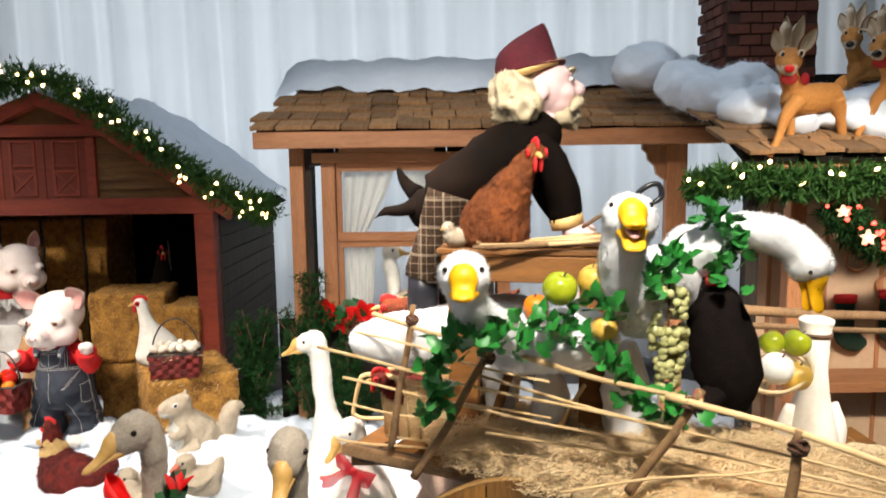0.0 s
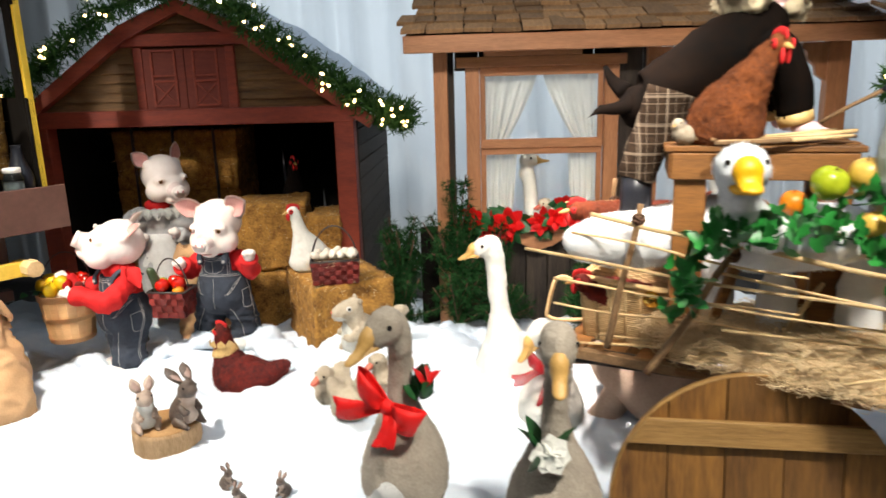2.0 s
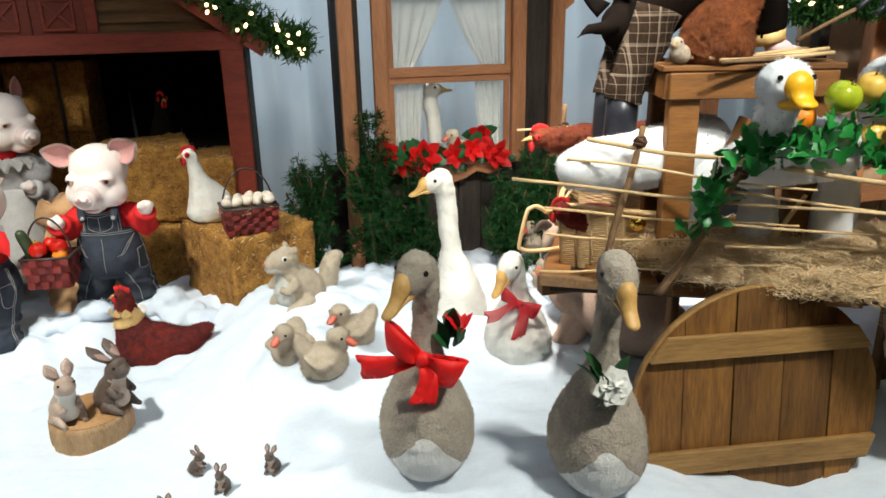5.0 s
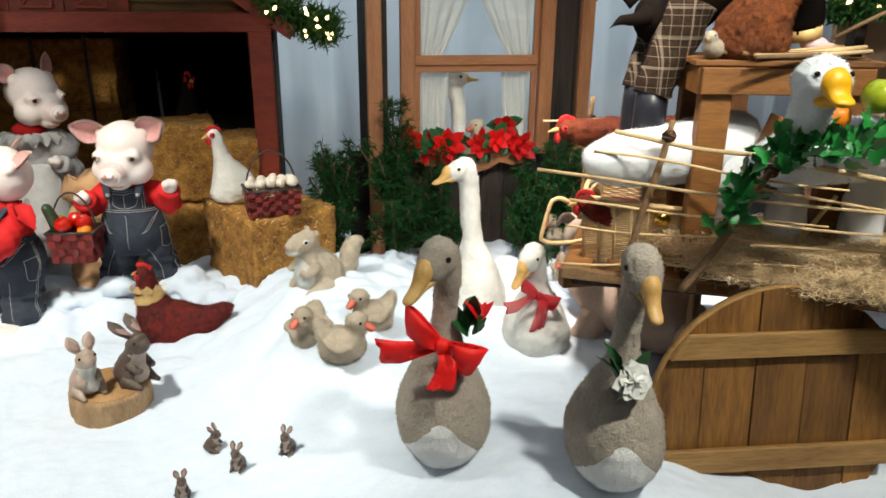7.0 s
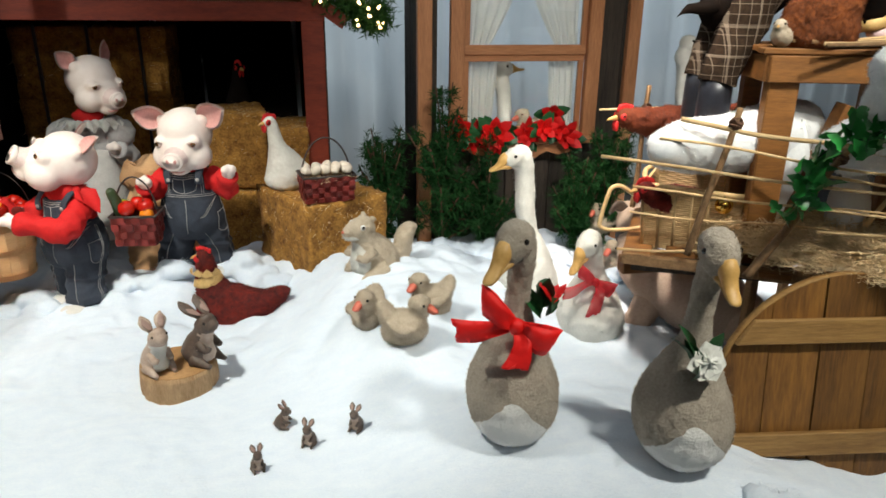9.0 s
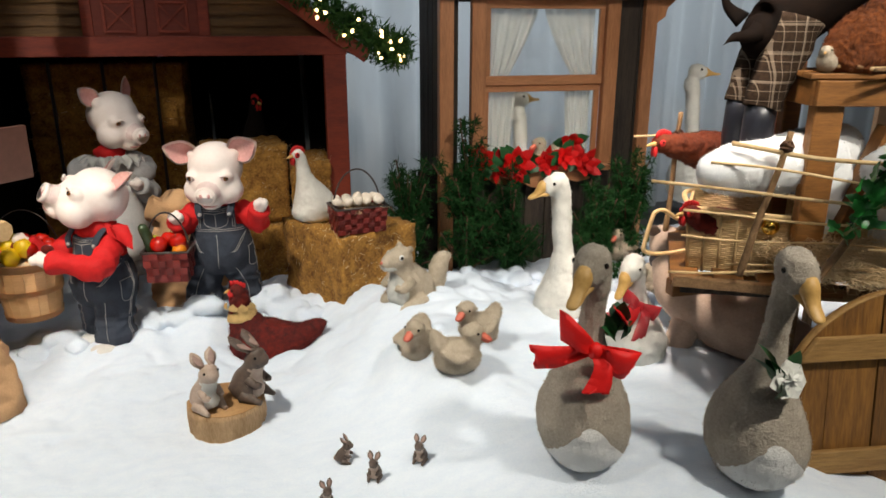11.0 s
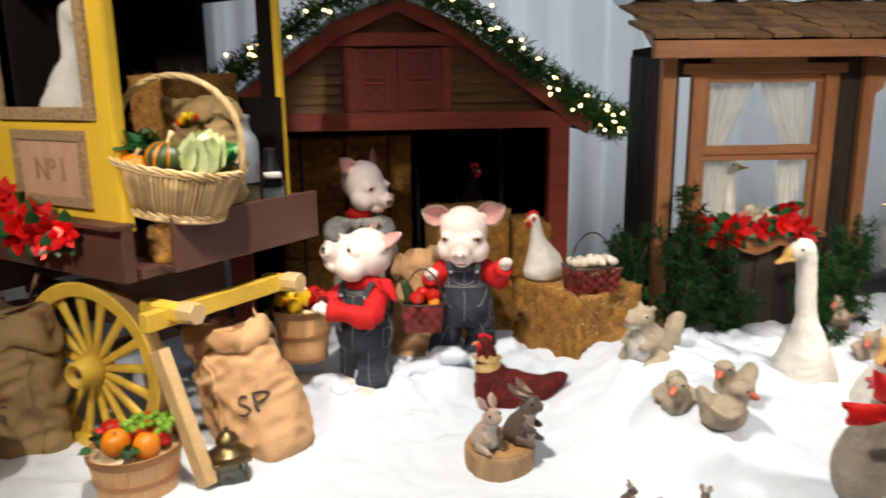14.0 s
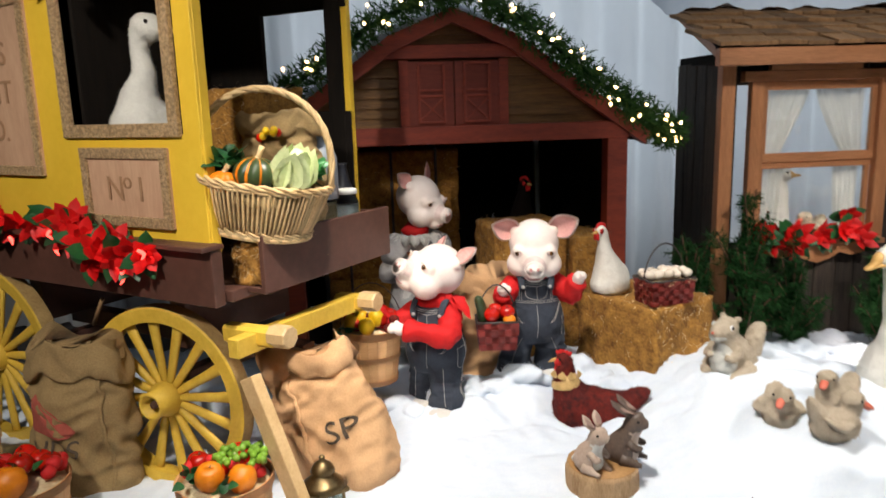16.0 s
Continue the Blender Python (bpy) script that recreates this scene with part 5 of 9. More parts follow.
        leaf_shape(bm, m, rng.uniform(0.06, 0.085), 0.05, 0.15, 0)
        part("leaf", bm, LEAF, sp)
    for k in range(5):
        bm = bmesh.new()
        leaf_shape(bm, pose(0.01, -0.02, 0.02, rng.uniform(40, 90), 0, -60 + 30 * k), 0.07, 0.03, 0.2)
        part("petal", bm, POIN, sp)


holly_sprig()


def neck_flower():
    fl = thing("silk_flower", pose(-0.42, 1.68, 0.495, -20, 0, 0), "white silk flower with dark green leaves on a ribbon", "flower")
    bm = bmesh.new()
    rng = random.Random(5)
    for ring, (n, r, tilt) in enumerate(((7, 0.05, 75), (6, 0.042, 50), (4, 0.03, 20))):
        for k in range(n):
            leaf_shape(bm, pose(0, -0.01 - ring * 0.008, 0) @ Matrix.Rotation(2 * math.pi * k / n + ring * 0.4, 4, "Y") @ pose(0, 0, 0, tilt, 0, 0), r * rng.uniform(0.85, 1.15), r * 1.1, -0.2)
    part("petals", bm, WROSE, fl)
    bm = bmesh.new()
    for m in (pose(-0.03, 0.0, 0.0, 60, 0, 70), pose(-0.035, -0.01, 0.02, 75, 0, 40), pose(-0.02, 0, -0.02, 80, 10, 110), pose(-0.02, 0.0, -0.03, 20, 60, 160), pose(0.02, 0.01, 0.0, 60, 0, -70)):
        leaf_shape(bm, m, 0.085, 0.05, 0.2)
    part("leaves", bm, LEAF, fl)


neck_flower()

# ---- hay bale with egg basket ----


def hay_block(name, m, size, label, straps=0, group="hay bales", mat=None):
    """A bale with a shaggy face and loose stalks standing off it."""
    b = thing(name, m, label, "hay bale", group)
    sx, sy, sz = size
    bm = bmesh.new()
    box(bm, (0, 0, sz / 2), (sx, sy, sz))
    bmesh.ops.subdivide_edges(bm, edges=bm.edges[:], cuts=15, use_grid_fill=True)
    bm.normal_update()
    for v in bm.verts:
        p = v.co
        k = 0.012 * noise.noise(p * 14) + 0.012 * noise.noise(p * 34) + 0.006 * noise.noise(p * 70)
        v.co += v.normal * k
    for f in bm.faces:
        f.smooth = True
    part("hay", bm, mat or HAY, b)
    rng = random.Random(int(sx * 1000))
    bm = bmesh.new()
    for _ in range(500):
        ax = rng.randrange(3)
        p = Vector((rng.uniform(-sx / 2, sx / 2), rng.uniform(-sy / 2, sy / 2), rng.uniform(0.02, sz)))
        s = rng.choice((-1, 1))
        if ax == 0:
            p.x = s * sx / 2
        elif ax == 1:
            p.y = -sy / 2
        else:
            p.z = sz
        d = Vector((rng.gauss(0, 1), rng.gauss(0, 1), rng.gauss(0, 1))).normalized() * rng.uniform(0.015, 0.05)
        e = d.cross(Vector((1, 0.3, 0.2))).normalized() * 0.0011
        bm.faces.new((bm.verts.new(p - e), bm.verts.new(p + e), bm.verts.new(p + d)))
    tagged(part("chaff", bm, STRAW, b), kind="stuff")
    for k in range(straps):
        x = -sx / 2 + sx * (k + 0.5) / straps
        part("strap", box(bmesh.new(), (x, 0, sz / 2), (0.016, sy + 0.03, sz + 0.03), bev=0.004), WIRE, b)
    return b


hay_block("hay_bale", pose(-1.35, 3.64, 0.0, 0, 0, 29), (0.42, 0.5, 0.45), "golden square hay bale holding a hen and eggs")
hay_block("hay_bale", pose(-2.56, 4.78, 0.77), (0.8, 0.42, 0.385), "hay bale stacked high and bound with dark straps", 3)
hay_block("hay_bale", pose(-2.56, 4.78, 0.385), (0.8, 0.42, 0.385), "hay bale stacked high and bound with dark straps", 3)
hay_block("hay_bale", pose(-2.56, 4.78, 0.0), (0.8, 0.42, 0.385), "hay bale stacked high and bound with dark straps", 3)
hay_block("hay_bale", pose(-1.85, 4.25, 0.35, 0, 0, 8), (0.42, 0.36, 0.4), "square hay bale inside the dark barn")
hay_block("hay_bale", pose(-1.5, 4.2, 0.3), (0.2, 0.36, 0.38), "square hay bale inside the dark barn")
hay_block("hay_bale", pose(-1.7, 4.25, 0.0), (0.6, 0.4, 0.34), "square hay bale inside the dark barn")


def splint_basket(name, m, w0, w1, dep0, dep1, h, label, handle, mats, bands=5, nx=8, ny=6):
    """A woven basket, wider at the rim; every crossing of splint a small raised tile."""
    b = thing(name, m, label, "basket")
    bm = bmesh.new()
    prism_pts = [(-w0 / 2, 0), (w0 / 2, 0), (w1 / 2, h), (-w1 / 2, h)]
    for s, dd0, dd1 in ((-1, dep0, dep1), (1, dep0, dep1)):
        vs = [bm.verts.new((x, s * (dd0 if z == 0 else dd1) / 2, z)) for x, z in prism_pts]
        bm.faces.new(vs)
        vs = [bm.verts.new((s * (w0 if z == 0 else w1) / 2, y, z)) for y, z in ((-dep0 / 2, 0), (dep0 / 2, 0), (dep1 / 2, h), (-dep1 / 2, h))]
        bm.faces.new(vs)
    bm.faces.new([bm.verts.new((x, y, 0.002)) for x, y in ((-w0 / 2, -dep0 / 2), (w0 / 2, -dep0 / 2), (w0 / 2, dep0 / 2), (-w0 / 2, dep0 / 2))])
    bmesh.ops.solidify(bm, geom=bm.faces[:], thickness=0.004)
    dark = part("body", bm, mats[0], b)
    tile = mesh_of(box(bmesh.new(), (0, 0, 0), (1, 1, 1), bev=0.12), mats[1], "splint")
    for j in range(bands):
        z = h * (j + 0.5) / bands
        t = z / h
        w, d = w0 + (w1 - w0) * t, dep0 + (dep1 - dep0) * t
        for side, n, length, off in ((0, nx, w, d), (1, ny, d, w)):
            for k in range(n):
                if (k + j) % 2:
                    continue
                a = -length / 2 + length * (k + 0.5) / n
                sz = (length / n * 1.02, 0.006, h / bands * 0.92)
                for s in (-1, 1):
                    if side == 0:
                        mm = pose(a, s * (off / 2 + 0.003), z) @ Matrix.Diagonal((*sz, 1))
                    else:
                        mm = pose(s * (off / 2 + 0.003), a, z, 0, 0, 90) @ Matrix.Diagonal((*sz, 1))
                    piece("splint", tile, dark, mm)
    bm = bmesh.new()
    for s in (-1, 1):
        rod(bm, (-w1 / 2, s * dep1 / 2, h), (w1 / 2, s * dep1 / 2, h), 0.006)
        rod(bm, (s * w1 / 2, -dep1 / 2, h), (s * w1 / 2, dep1 / 2, h), 0.006)
    part("rim", bm, mats[2], b)
    bm = bmesh.new()
    sweep(bm, [(w1 / 2 * math.cos(a) * 0.98, 0, h * 0.7 + handle * math.sin(a), 0.004) for a in np.linspace(0, math.pi, 9)], 6, 2)
    part("handle", bm, mats[2], b)
    return b


splint_basket("egg_basket", pose(-1.325, 3.46, 0.455, 0, 0, 12), 0.215, 0.235, 0.14, 0.16, 0.12, "dark red woven basket heaped with eggs", 0.2, (BROWNWICK, BROWNWICK, WIRE))


def straw_tuft(at, r, count, mat, label, seed, flat=0.4, length=0.06, name="straw_nest", width=0.0009):
    """A tangle of fine curled shavings."""
    rng = random.Random(seed)
    bm = bmesh.new()
    for _ in range(count):
        a, q = rng.uniform(0, 6.283), rng.random() ** 0.5
        c = Vector((math.cos(a) * q * r[0], math.sin(a) * q * r[1], rng.uniform(0, r[2]) * (1.1 - q * q * 0.8)))
        t, turn = rng.uniform(0, 6.283), rng.gauss(0, 1.1)
        step, rise = length * rng.uniform(0.5, 1.2) / 4, rng.gauss(0, flat)
        e = Vector((rng.gauss(0, 1), rng.gauss(0, 1), rng.gauss(0, 1))).normalized() * width
        prev = None
        for k in range(5):
            cur = (bm.verts.new(c - e), bm.verts.new(c + e))
            if prev:
                bm.faces.new((prev[0], prev[1], cur[1], cur[0]))
            prev = cur
            t += turn * 0.6
            c = c + Vector((math.cos(t), math.sin(t), rise * math.cos(k))) * step
    return solo(name, bm, mat, label, "straw", pose(*at), kind="stuff")


straw_tuft((-1.325, 3.46, 0.56), (0.115, 0.08, 0.02), 260, STRAW, "pale straw bedding under the eggs", 2, length=0.06)
rng = random.Random(11)
for k in range(15):
    bm = bmesh.new()
    sweep(bm, [(0, 0, -0.026, 0.002), (0, 0, -0.022, 0.011), (0, 0, -0.008, 0.0205), (0, 0, 0.008, 0.0195), (0, 0, 0.022, 0.012), (0, 0, 0.029, 0.002)], 12, 3)
    gx, gy = (k % 5) * 0.044 - 0.088, (k // 5) * 0.046 - 0.045
    solo("egg", bm, EGG, "pale hen's egg in the woven basket", "egg", pose(-1.325 + gx + rng.uniform(-0.006, 0.006), 3.46 + gy, 0.592 + rng.uniform(-0.004, 0.012), rng.uniform(40, 120), 0, rng.uniform(0, 180)), "eggs in the basket")

# ---- the pig family: each one plain mesh ----


def ear(bm, base, tip, face, width, slots, curl=0.5, droop=0.15):
    """A thin cupped ear that opens towards face, with a lining."""
    base, axis = Vector(base), Vector(tip) - Vector(base)
    a = axis.normalized()
    f = (Vector(face) - a * Vector(face).dot(a)).normalized()
    s = a.cross(f)
    for mi, off, sc in ((slots[0], 0.0, 1.0), (slots[1], 0.0045, 0.84)):
        part_bm, rows = bmesh.new(), []
        for v, w in ((0.0, 0.5), (0.12, 0.72), (0.28, 0.94), (0.45, 1.0), (0.62, 0.88), (0.78, 0.62), (0.9, 0.34), (0.98, 0.1)):
            row = []
            for i in range(11):
                u = -1 + i / 5
                p = base + axis * (v * sc + (1 - sc) * 0.45) + s * (u * w * width * sc) + f * (off + curl * width * (u * u * w - 0.25) * (1 - 0.4 * v) + droop * axis.length * v * v)
                row.append(part_bm.verts.new(p))
            rows.append(row)
        for r0, r1 in zip(rows, rows[1:]):
            for i in range(10):
                q = part_bm.faces.new((r0[i], r0[i + 1], r1[i + 1], r1[i]))
                q.material_index, q.smooth = mi, True
        if sc == 1.0:
            bmesh.ops.solidify(part_bm, geom=part_bm.faces[:], thickness=0.006)
            for q in part_bm.faces:
                q.smooth, q.material_index = True, mi
        join(bm, part_bm)


def pig_head(ears):
    """A head that looks along +y. Slots as in pig()."""
    bm = bmesh.new()
    ball(bm, (0, -0.025, 0.03), (0.108, 0.108, 0.104), (0, 0, 0), 0, 24, 16)
    ball(bm, (0, 0.02, -0.02), (0.105, 0.09, 0.085), (0, 0, 0), 0, 24, 16)
    ball(bm, (0, 0.075, -0.082), (0.046, 0.045, 0.03), (0, 0, 0), 0, 18, 12)
    for k in (-1, 1):
        ball(bm, (k * 0.056, 0.03, -0.046), (0.062, 0.066, 0.058), (0, 0, 0), 0, 18, 12)
        ball(bm, (k * 0.066, 0.062, 0.02), (0.03, 0.026, 0.026), (0, 0, k * -30), 0, 14, 10)
        ball(bm, (k * 0.072, -0.02, 0.085), (0.034, 0.028, 0.03), (0, 0, 0), 0, 14, 10)
    sweep(bm, [(0, 0.05, -0.03, 0.07, 0.066), (0, 0.09, -0.034, 0.054, 0.05), (0, 0.118, -0.036, 0.045, 0.04), (0, 0.138, -0.036, 0.042, 0.037)], 20, 3, 0)
    bm = meld(bm, 0.006, 6)
    for f in bm.faces:
        c = f.calc_center_median()
        if c.y > 0.104 and c.z > -0.05 and abs(c.x) < 0.05:
            f.material_index = 2
    # snout disc with rolled rim, nostrils, mouth and eyes
    sweep(bm, [(0, 0.13, -0.035, 0.041, 0.035), (0, 0.142, -0.036, 0.0435, 0.037), (0, 0.149, -0.036, 0.041, 0.035), (0, 0.1505, -0.036, 0.034, 0.029), (0, 0.148, -0.036, 0.02, 0.018), (0, 0.1475, -0.036, 0.002)], 20, 2, 0)
    sweep(bm, [(-0.036, 0.094, -0.082, 0.003), (-0.02, 0.113, -0.088, 0.0034), (0, 0.12, -0.086, 0.0034), (0.02, 0.113, -0.088, 0.0034), (0.036, 0.094, -0.082, 0.003)], 6, 4, 1)
    for k in (-1, 1):
        ball(bm, (k * 0.015, 0.149, -0.033), (0.007, 0.004, 0.01), (0, k * 15, 0), 1, 10, 8)
        c = Vector((k * 0.067, 0.082, 0.018))
        ball(bm, c, (0.0165, 0.012, 0.0125), (0, 0, k * -32), 2, 14, 10)
        ball(bm, c + Vector((k * 0.0035, 0.0055, 0.0005)), (0.0105, 0.0085, 0.0105), (0, 0, k * -32), 3, 12, 8)
        ball(bm, c + Vector((k * 0.006, 0.0105, 0.001)), (0.0055, 0.0045, 0.0058), (0, 0, 0), 4, 8, 6)
        sweep(bm, [(k * 0.05, 0.098, 0.026, 0.003), (k * 0.066, 0.094, 0.033, 0.0045), (k * 0.084, 0.078, 0.02, 0.003)], 8, 4, 0)
    for base, tip, face, width in ears:
        ear(bm, base, tip, face, width, (0, 1))
    return bm


UPRIGHT_EARS = [((-0.07, -0.02, 0.085), (-0.19, 0.0, 0.15), (0.25, 1, -0.15), 0.058), ((0.07, -0.02, 0.085), (0.185, 0.02, 0.135), (-0.2, 1, -0.2), 0.056)]
BACK_EARS = [((-0.07, -0.03, 0.09), (-0.1, -0.065, 0.19), (-0.3, 1, 0.2), 0.038), ((0.075, -0.03, 0.085), (0.14, -0.07, 0.15), (0.3, 1, 0.1), 0.042)]


def pig(at, turn, face, arms, label, overalls=True, legs=((-0.075, 0.0), (0.075, 0.0)), head=(0, -0.02, 0.615), scarf=False, roll=0.0, ears=UPRIGHT_EARS, big=1.1):
    """Slots: skin, ear lining, snout, iris, eye, denim, stitching, red cloth, frock, pale cloth."""
    bm = bmesh.new()
    d = Vector(face).normalized()
    s = d.cross(Vector((0, 0, 1))).normalized()
    m = Matrix((s, d, s.cross(d))).transposed().to_4x4()
    m.translation = Vector(head)
    join(bm, pig_head(ears), m @ Matrix.Rotation(radians(roll), 4, "Y") @ Matrix.Scale(big, 4))
    cloth = bmesh.new()
    if overalls:
        sweep(cloth, [(0, 0, 0.34, 0.1, 0.085), (0, 0, 0.42, 0.104, 0.086), (0, 0, 0.48, 0.082, 0.07), (0, 0, 0.53, 0.052)], 20, 3, 7)
    else:
        sweep(cloth, [(0, 0, -0.1, 0.12), (0, 0, 0.0, 0.16, 0.14), (0, 0, 0.2, 0.14, 0.125), (0, 0, 0.36, 0.1, 0.09), (0, 0, 0.45, 0.105, 0.09), (0, 0, 0.53, 0.055)], 22, 4, 8)
    sleeve = 7 if overalls else 8
    fists = bmesh.new()
    for k, elbow, fist in arms:
        sh = Vector((k * 0.085, 0.0, 0.465))
        e, h = Vector(elbow), Vector(fist)
        sweep(cloth, [(*sh, 0.046), (*sh.lerp(e, 0.5), 0.05), (*e, 0.05), (*e.lerp(h, 0.5), 0.044), (*e.lerp(h, 0.76), 0.047), (*e.lerp(h, 0.8), 0.04)], 14, 3, sleeve)
        w = (h - e).normalized()
        side = w.cross(Vector((0, 0, 1))).normalized()
        ball(fists, e.lerp(h, 0.88), (0.03, 0.03, 0.028), (0, 0, 0), 0)
        for q in (-1, 1):
            ball(fists, h + side * (0.014 * q) + w * 0.008, (0.021, 0.023, 0.021), (0, 0, 0), 0, 12, 8)
        ball(fists, h - w * 0.012 + Vector((0, 0, 0.024)), (0.014, 0.014, 0.016), (0, 0, 0), 0, 10, 8)
    cloth = meld(cloth, 0.007, 3)
    fold(cloth, 0.014, 13, 9, 1.0)
    join(bm, cloth)
    join(bm, meld(fists, 0.005, 2))
    if overalls:
        den = bmesh.new()
        sweep(den, [(0, 0, 0.17, 0.07), (0, 0, 0.2, 0.128, 0.104), (0, -0.005, 0.28, 0.142, 0.124), (0, -0.005, 0.36, 0.124, 0.108), (0, -0.002, 0.395, 0.114, 0.098)], 24, 4, 5)
        for x, y in legs:
            k = 1 if x > 0 else -1
            sweep(den, [(k * 0.06, 0, 0.27, 0.075), (x * 0.92, y * 0.4, 0.19, 0.076, 0.084), (x, y * 0.8, 0.11, 0.072, 0.078), (x * 1.05, y, 0.045, 0.078, 0.082), (x * 1.06, y, 0.022, 0.076, 0.08)], 20, 4, 5)
        # bib
        pts = [(0.1 * math.sin(a) , -0.104 * math.cos(a)) for a in np.linspace(-0.98, 0.98, 17)]
        ring = []
        for z, g in ((0.37, 1.06), (0.42, 1.02), (0.47, 0.97), (0.492, 0.93)):
            ring.append([den.verts.new((x * g, y * g, z)) for x, y in pts] + [den.verts.new((x * g * 0.82, y * g * 0.82, z)) for x, y in pts[::-1]])
        nn = len(ring[0])
        for r0, r1 in zip(ring, ring[1:]):
            for i in range(nn):
                den.faces.new((r0[i], r0[(i + 1) % nn], r1[(i + 1) % nn], r1[i])).material_index = 5
        for r in (ring[0][::-1], ring[-1]):
            den.faces.new(r).material_index = 5
        bmesh.ops.recalc_face_normals(den, faces=den.faces[:])
        den = meld(den, 0.0065, 3)
        fold(den, 0.012, 11, 7, 3.0, 0.5, lambda p: p.z < 0.36)
        fold(den, 0.016, 5, 20, 5.0, 0.2, lambda p: p.z < 0.16)
        tree = tree_of(den)
        sew = bmesh.new()
        for z in (0.384, 0.392):
            thread(sew, tree, [(-0.115, z - 0.006), (-0.05, z), (0.05, z), (0.115, z - 0.006)], 6)
        for off in (0.0, 0.008):
            thread(sew, tree, [(-0.078 + off, 0.395), (-0.074 + off, 0.485)], 6)
            thread(sew, tree, [(0.078 - off, 0.395), (0.074 - off, 0.485)], 6)
            thread(sew, tree, [(-0.072, 0.484 - off), (0, 0.482 - off), (0.072, 0.484 - off)], 6)
            for k in (-1, 1):
                thread(sew, tree, [(k * 0.118, 0.37), (k * (0.105 - off), 0.335), (k * (0.085 - off), 0.3), (k * (0.07 - off), 0.29)], 6)
        thread(sew, tree, [(-0.048, 0.465), (-0.05, 0.42), (-0.03, 0.405), (0, 0.4), (0.03, 0.405), (0.05, 0.42), (0.048, 0.465), (0, 0.462), (-0.048, 0.465)], 6)
        thread(sew, tree, [(0.0, 0.46), (0.002, 0.405)], 6)
        thread(sew, tree, [(0.0, 0.37), (0.004, 0.3), (0.0, 0.215)], 6)
        for w in (1, -1):
            ly = legs[1 if w < 0 else 0][1]
            for off in (-0.005, 0.005):
                thread(sew, tree, [(off, 0.37), (off, 0.25), (ly * 0.8 + off, 0.12), (ly + off, 0.04)], 6, 0.0014, (w, 0, 0))
            thread(sew, tree, [(-0.06, 0.3), (-0.055, 0.22), (-0.03, 0.205), (0.0, 0.22), (-0.002, 0.3), (-0.06, 0.3)], 6, 0.0014, (w, 0, 0))
        for x, y in legs:
            k = 1 if x > 0 else -1
            thread(sew, tree, [(x + k * 0.03, 0.045), (x + k * 0.02, 0.12), (k * 0.07, 0.21)], 6)
        join(den, sew)
        join(bm, den)
        for k in (-1, 1):
            sweep(bm, [(k * 0.062, -0.1, 0.445, 0.016, 0.006), (k * 0.07, -0.092, 0.49, 0.016, 0.006), (k * 0.072, -0.02, 0.525, 0.016, 0.006), (k * 0.06, 0.08, 0.47, 0.016, 0.006)], 8, 3, 5, side=(1, 0, 0))
            ball(bm, (k * 0.063, -0.108, 0.462), (0.009, 0.005, 0.009), (0, 0, 0), 6, 10, 8)
        for x, y in legs:
            shoe = bmesh.new()
            sweep(shoe, [(x * 1.06, y + 0.06, 0.008, 0.05, 0.024), (x * 1.06, y - 0.04, 0.01, 0.064, 0.028), (x * 1.06, y - 0.1, 0.008, 0.058, 0.026), (x * 1.06, y - 0.135, 0.004, 0.034, 0.018)], 14, 3, 9)
            join(bm, meld(shoe, 0.006, 1))
    else:
        for k in (-1, 1):
            puff = bmesh.new()
            ball(puff, (k * 0.115, -0.01, 0.43), (0.08, 0.085, 0.075), (0, 20 * k, 0), 8, 24, 16)
            fold(puff, 0.03, 18, 14, 2.0)
            join(bm, puff)
            # ruffled collar wing
            rows = []
            rf = bmesh.new()
            for i in range(41):
                t = i / 40
                a = -0.3 + 2.4 * t
                c0 = Vector((k * 0.075 * math.sin(a) + k * 0.01, -0.075 * math.cos(a), 0.51))
                c1 = Vector((k * 0.155 * math.sin(a) + k * 0.01, -0.135 * math.cos(a), 0.47 + 0.018 * math.sin(t * 44)))
                rows.append([rf.verts.new(c0.lerp(c1, q) + Vector((0, 0, 0.02 * math.sin(q * 3.1)))) for q in (0, 0.35, 0.7, 1)])
            for r0, r1 in zip(rows, rows[1:]):
                for i in range(3):
                    q = rf.faces.new((r0[i], r1[i], r1[i + 1], r0[i + 1]))
                    q.smooth, q.material_index = True, 9
            bmesh.ops.solidify(rf, geom=rf.faces[:], thickness=0.003)
            for q in rf.faces:
                q.material_index = 9
            join(bm, rf)
        # a pale apron
        ap = bmesh.new()
        sweep(ap, [(0, -0.05, 0.0, 0.12, 0.1), (0, -0.045, 0.2, 0.115, 0.09), (0, -0.035, 0.36, 0.085, 0.066)], 20, 4, 9)
        fold(ap, 0.02, 20, 3, 4.0)
        join(bm, ap)
    # neckerchief
    ker = bmesh.new()
    if overalls:
        sweep(ker, [(0, 0, 0.495, 0.075, 0.068), (0, -0.006, 0.515, 0.086, 0.08), (0, -0.004, 0.535, 0.08, 0.074), (0, 0, 0.545, 0.05)], 20, 3, 7)
    else:
        sweep(ker, [(0, 0, 0.52, 0.06), (0, -0.004, 0.526, 0.07), (0, -0.003, 0.536, 0.068), (0, 0, 0.542, 0.05)], 20, 3, 7)
    fold(ker, 0.016, 26, 12, 2.0)
    join(bm, ker)
    if scarf:
        for q, (rx, ry, rz) in enumerate(((-25, 10, -100), (-50, -20, -75))):
            tail = bmesh.new()
            leaf_shape(tail, pose(0.07, -0.02, 0.53, rx, ry, rz), 0.14, 0.1, 0.35, 7)
            bmesh.ops.subdivide_edges(tail, edges=tail.edges[:], cuts=2, use_grid_fill=True)
            fold(tail, 0.02, 22, 22, q)
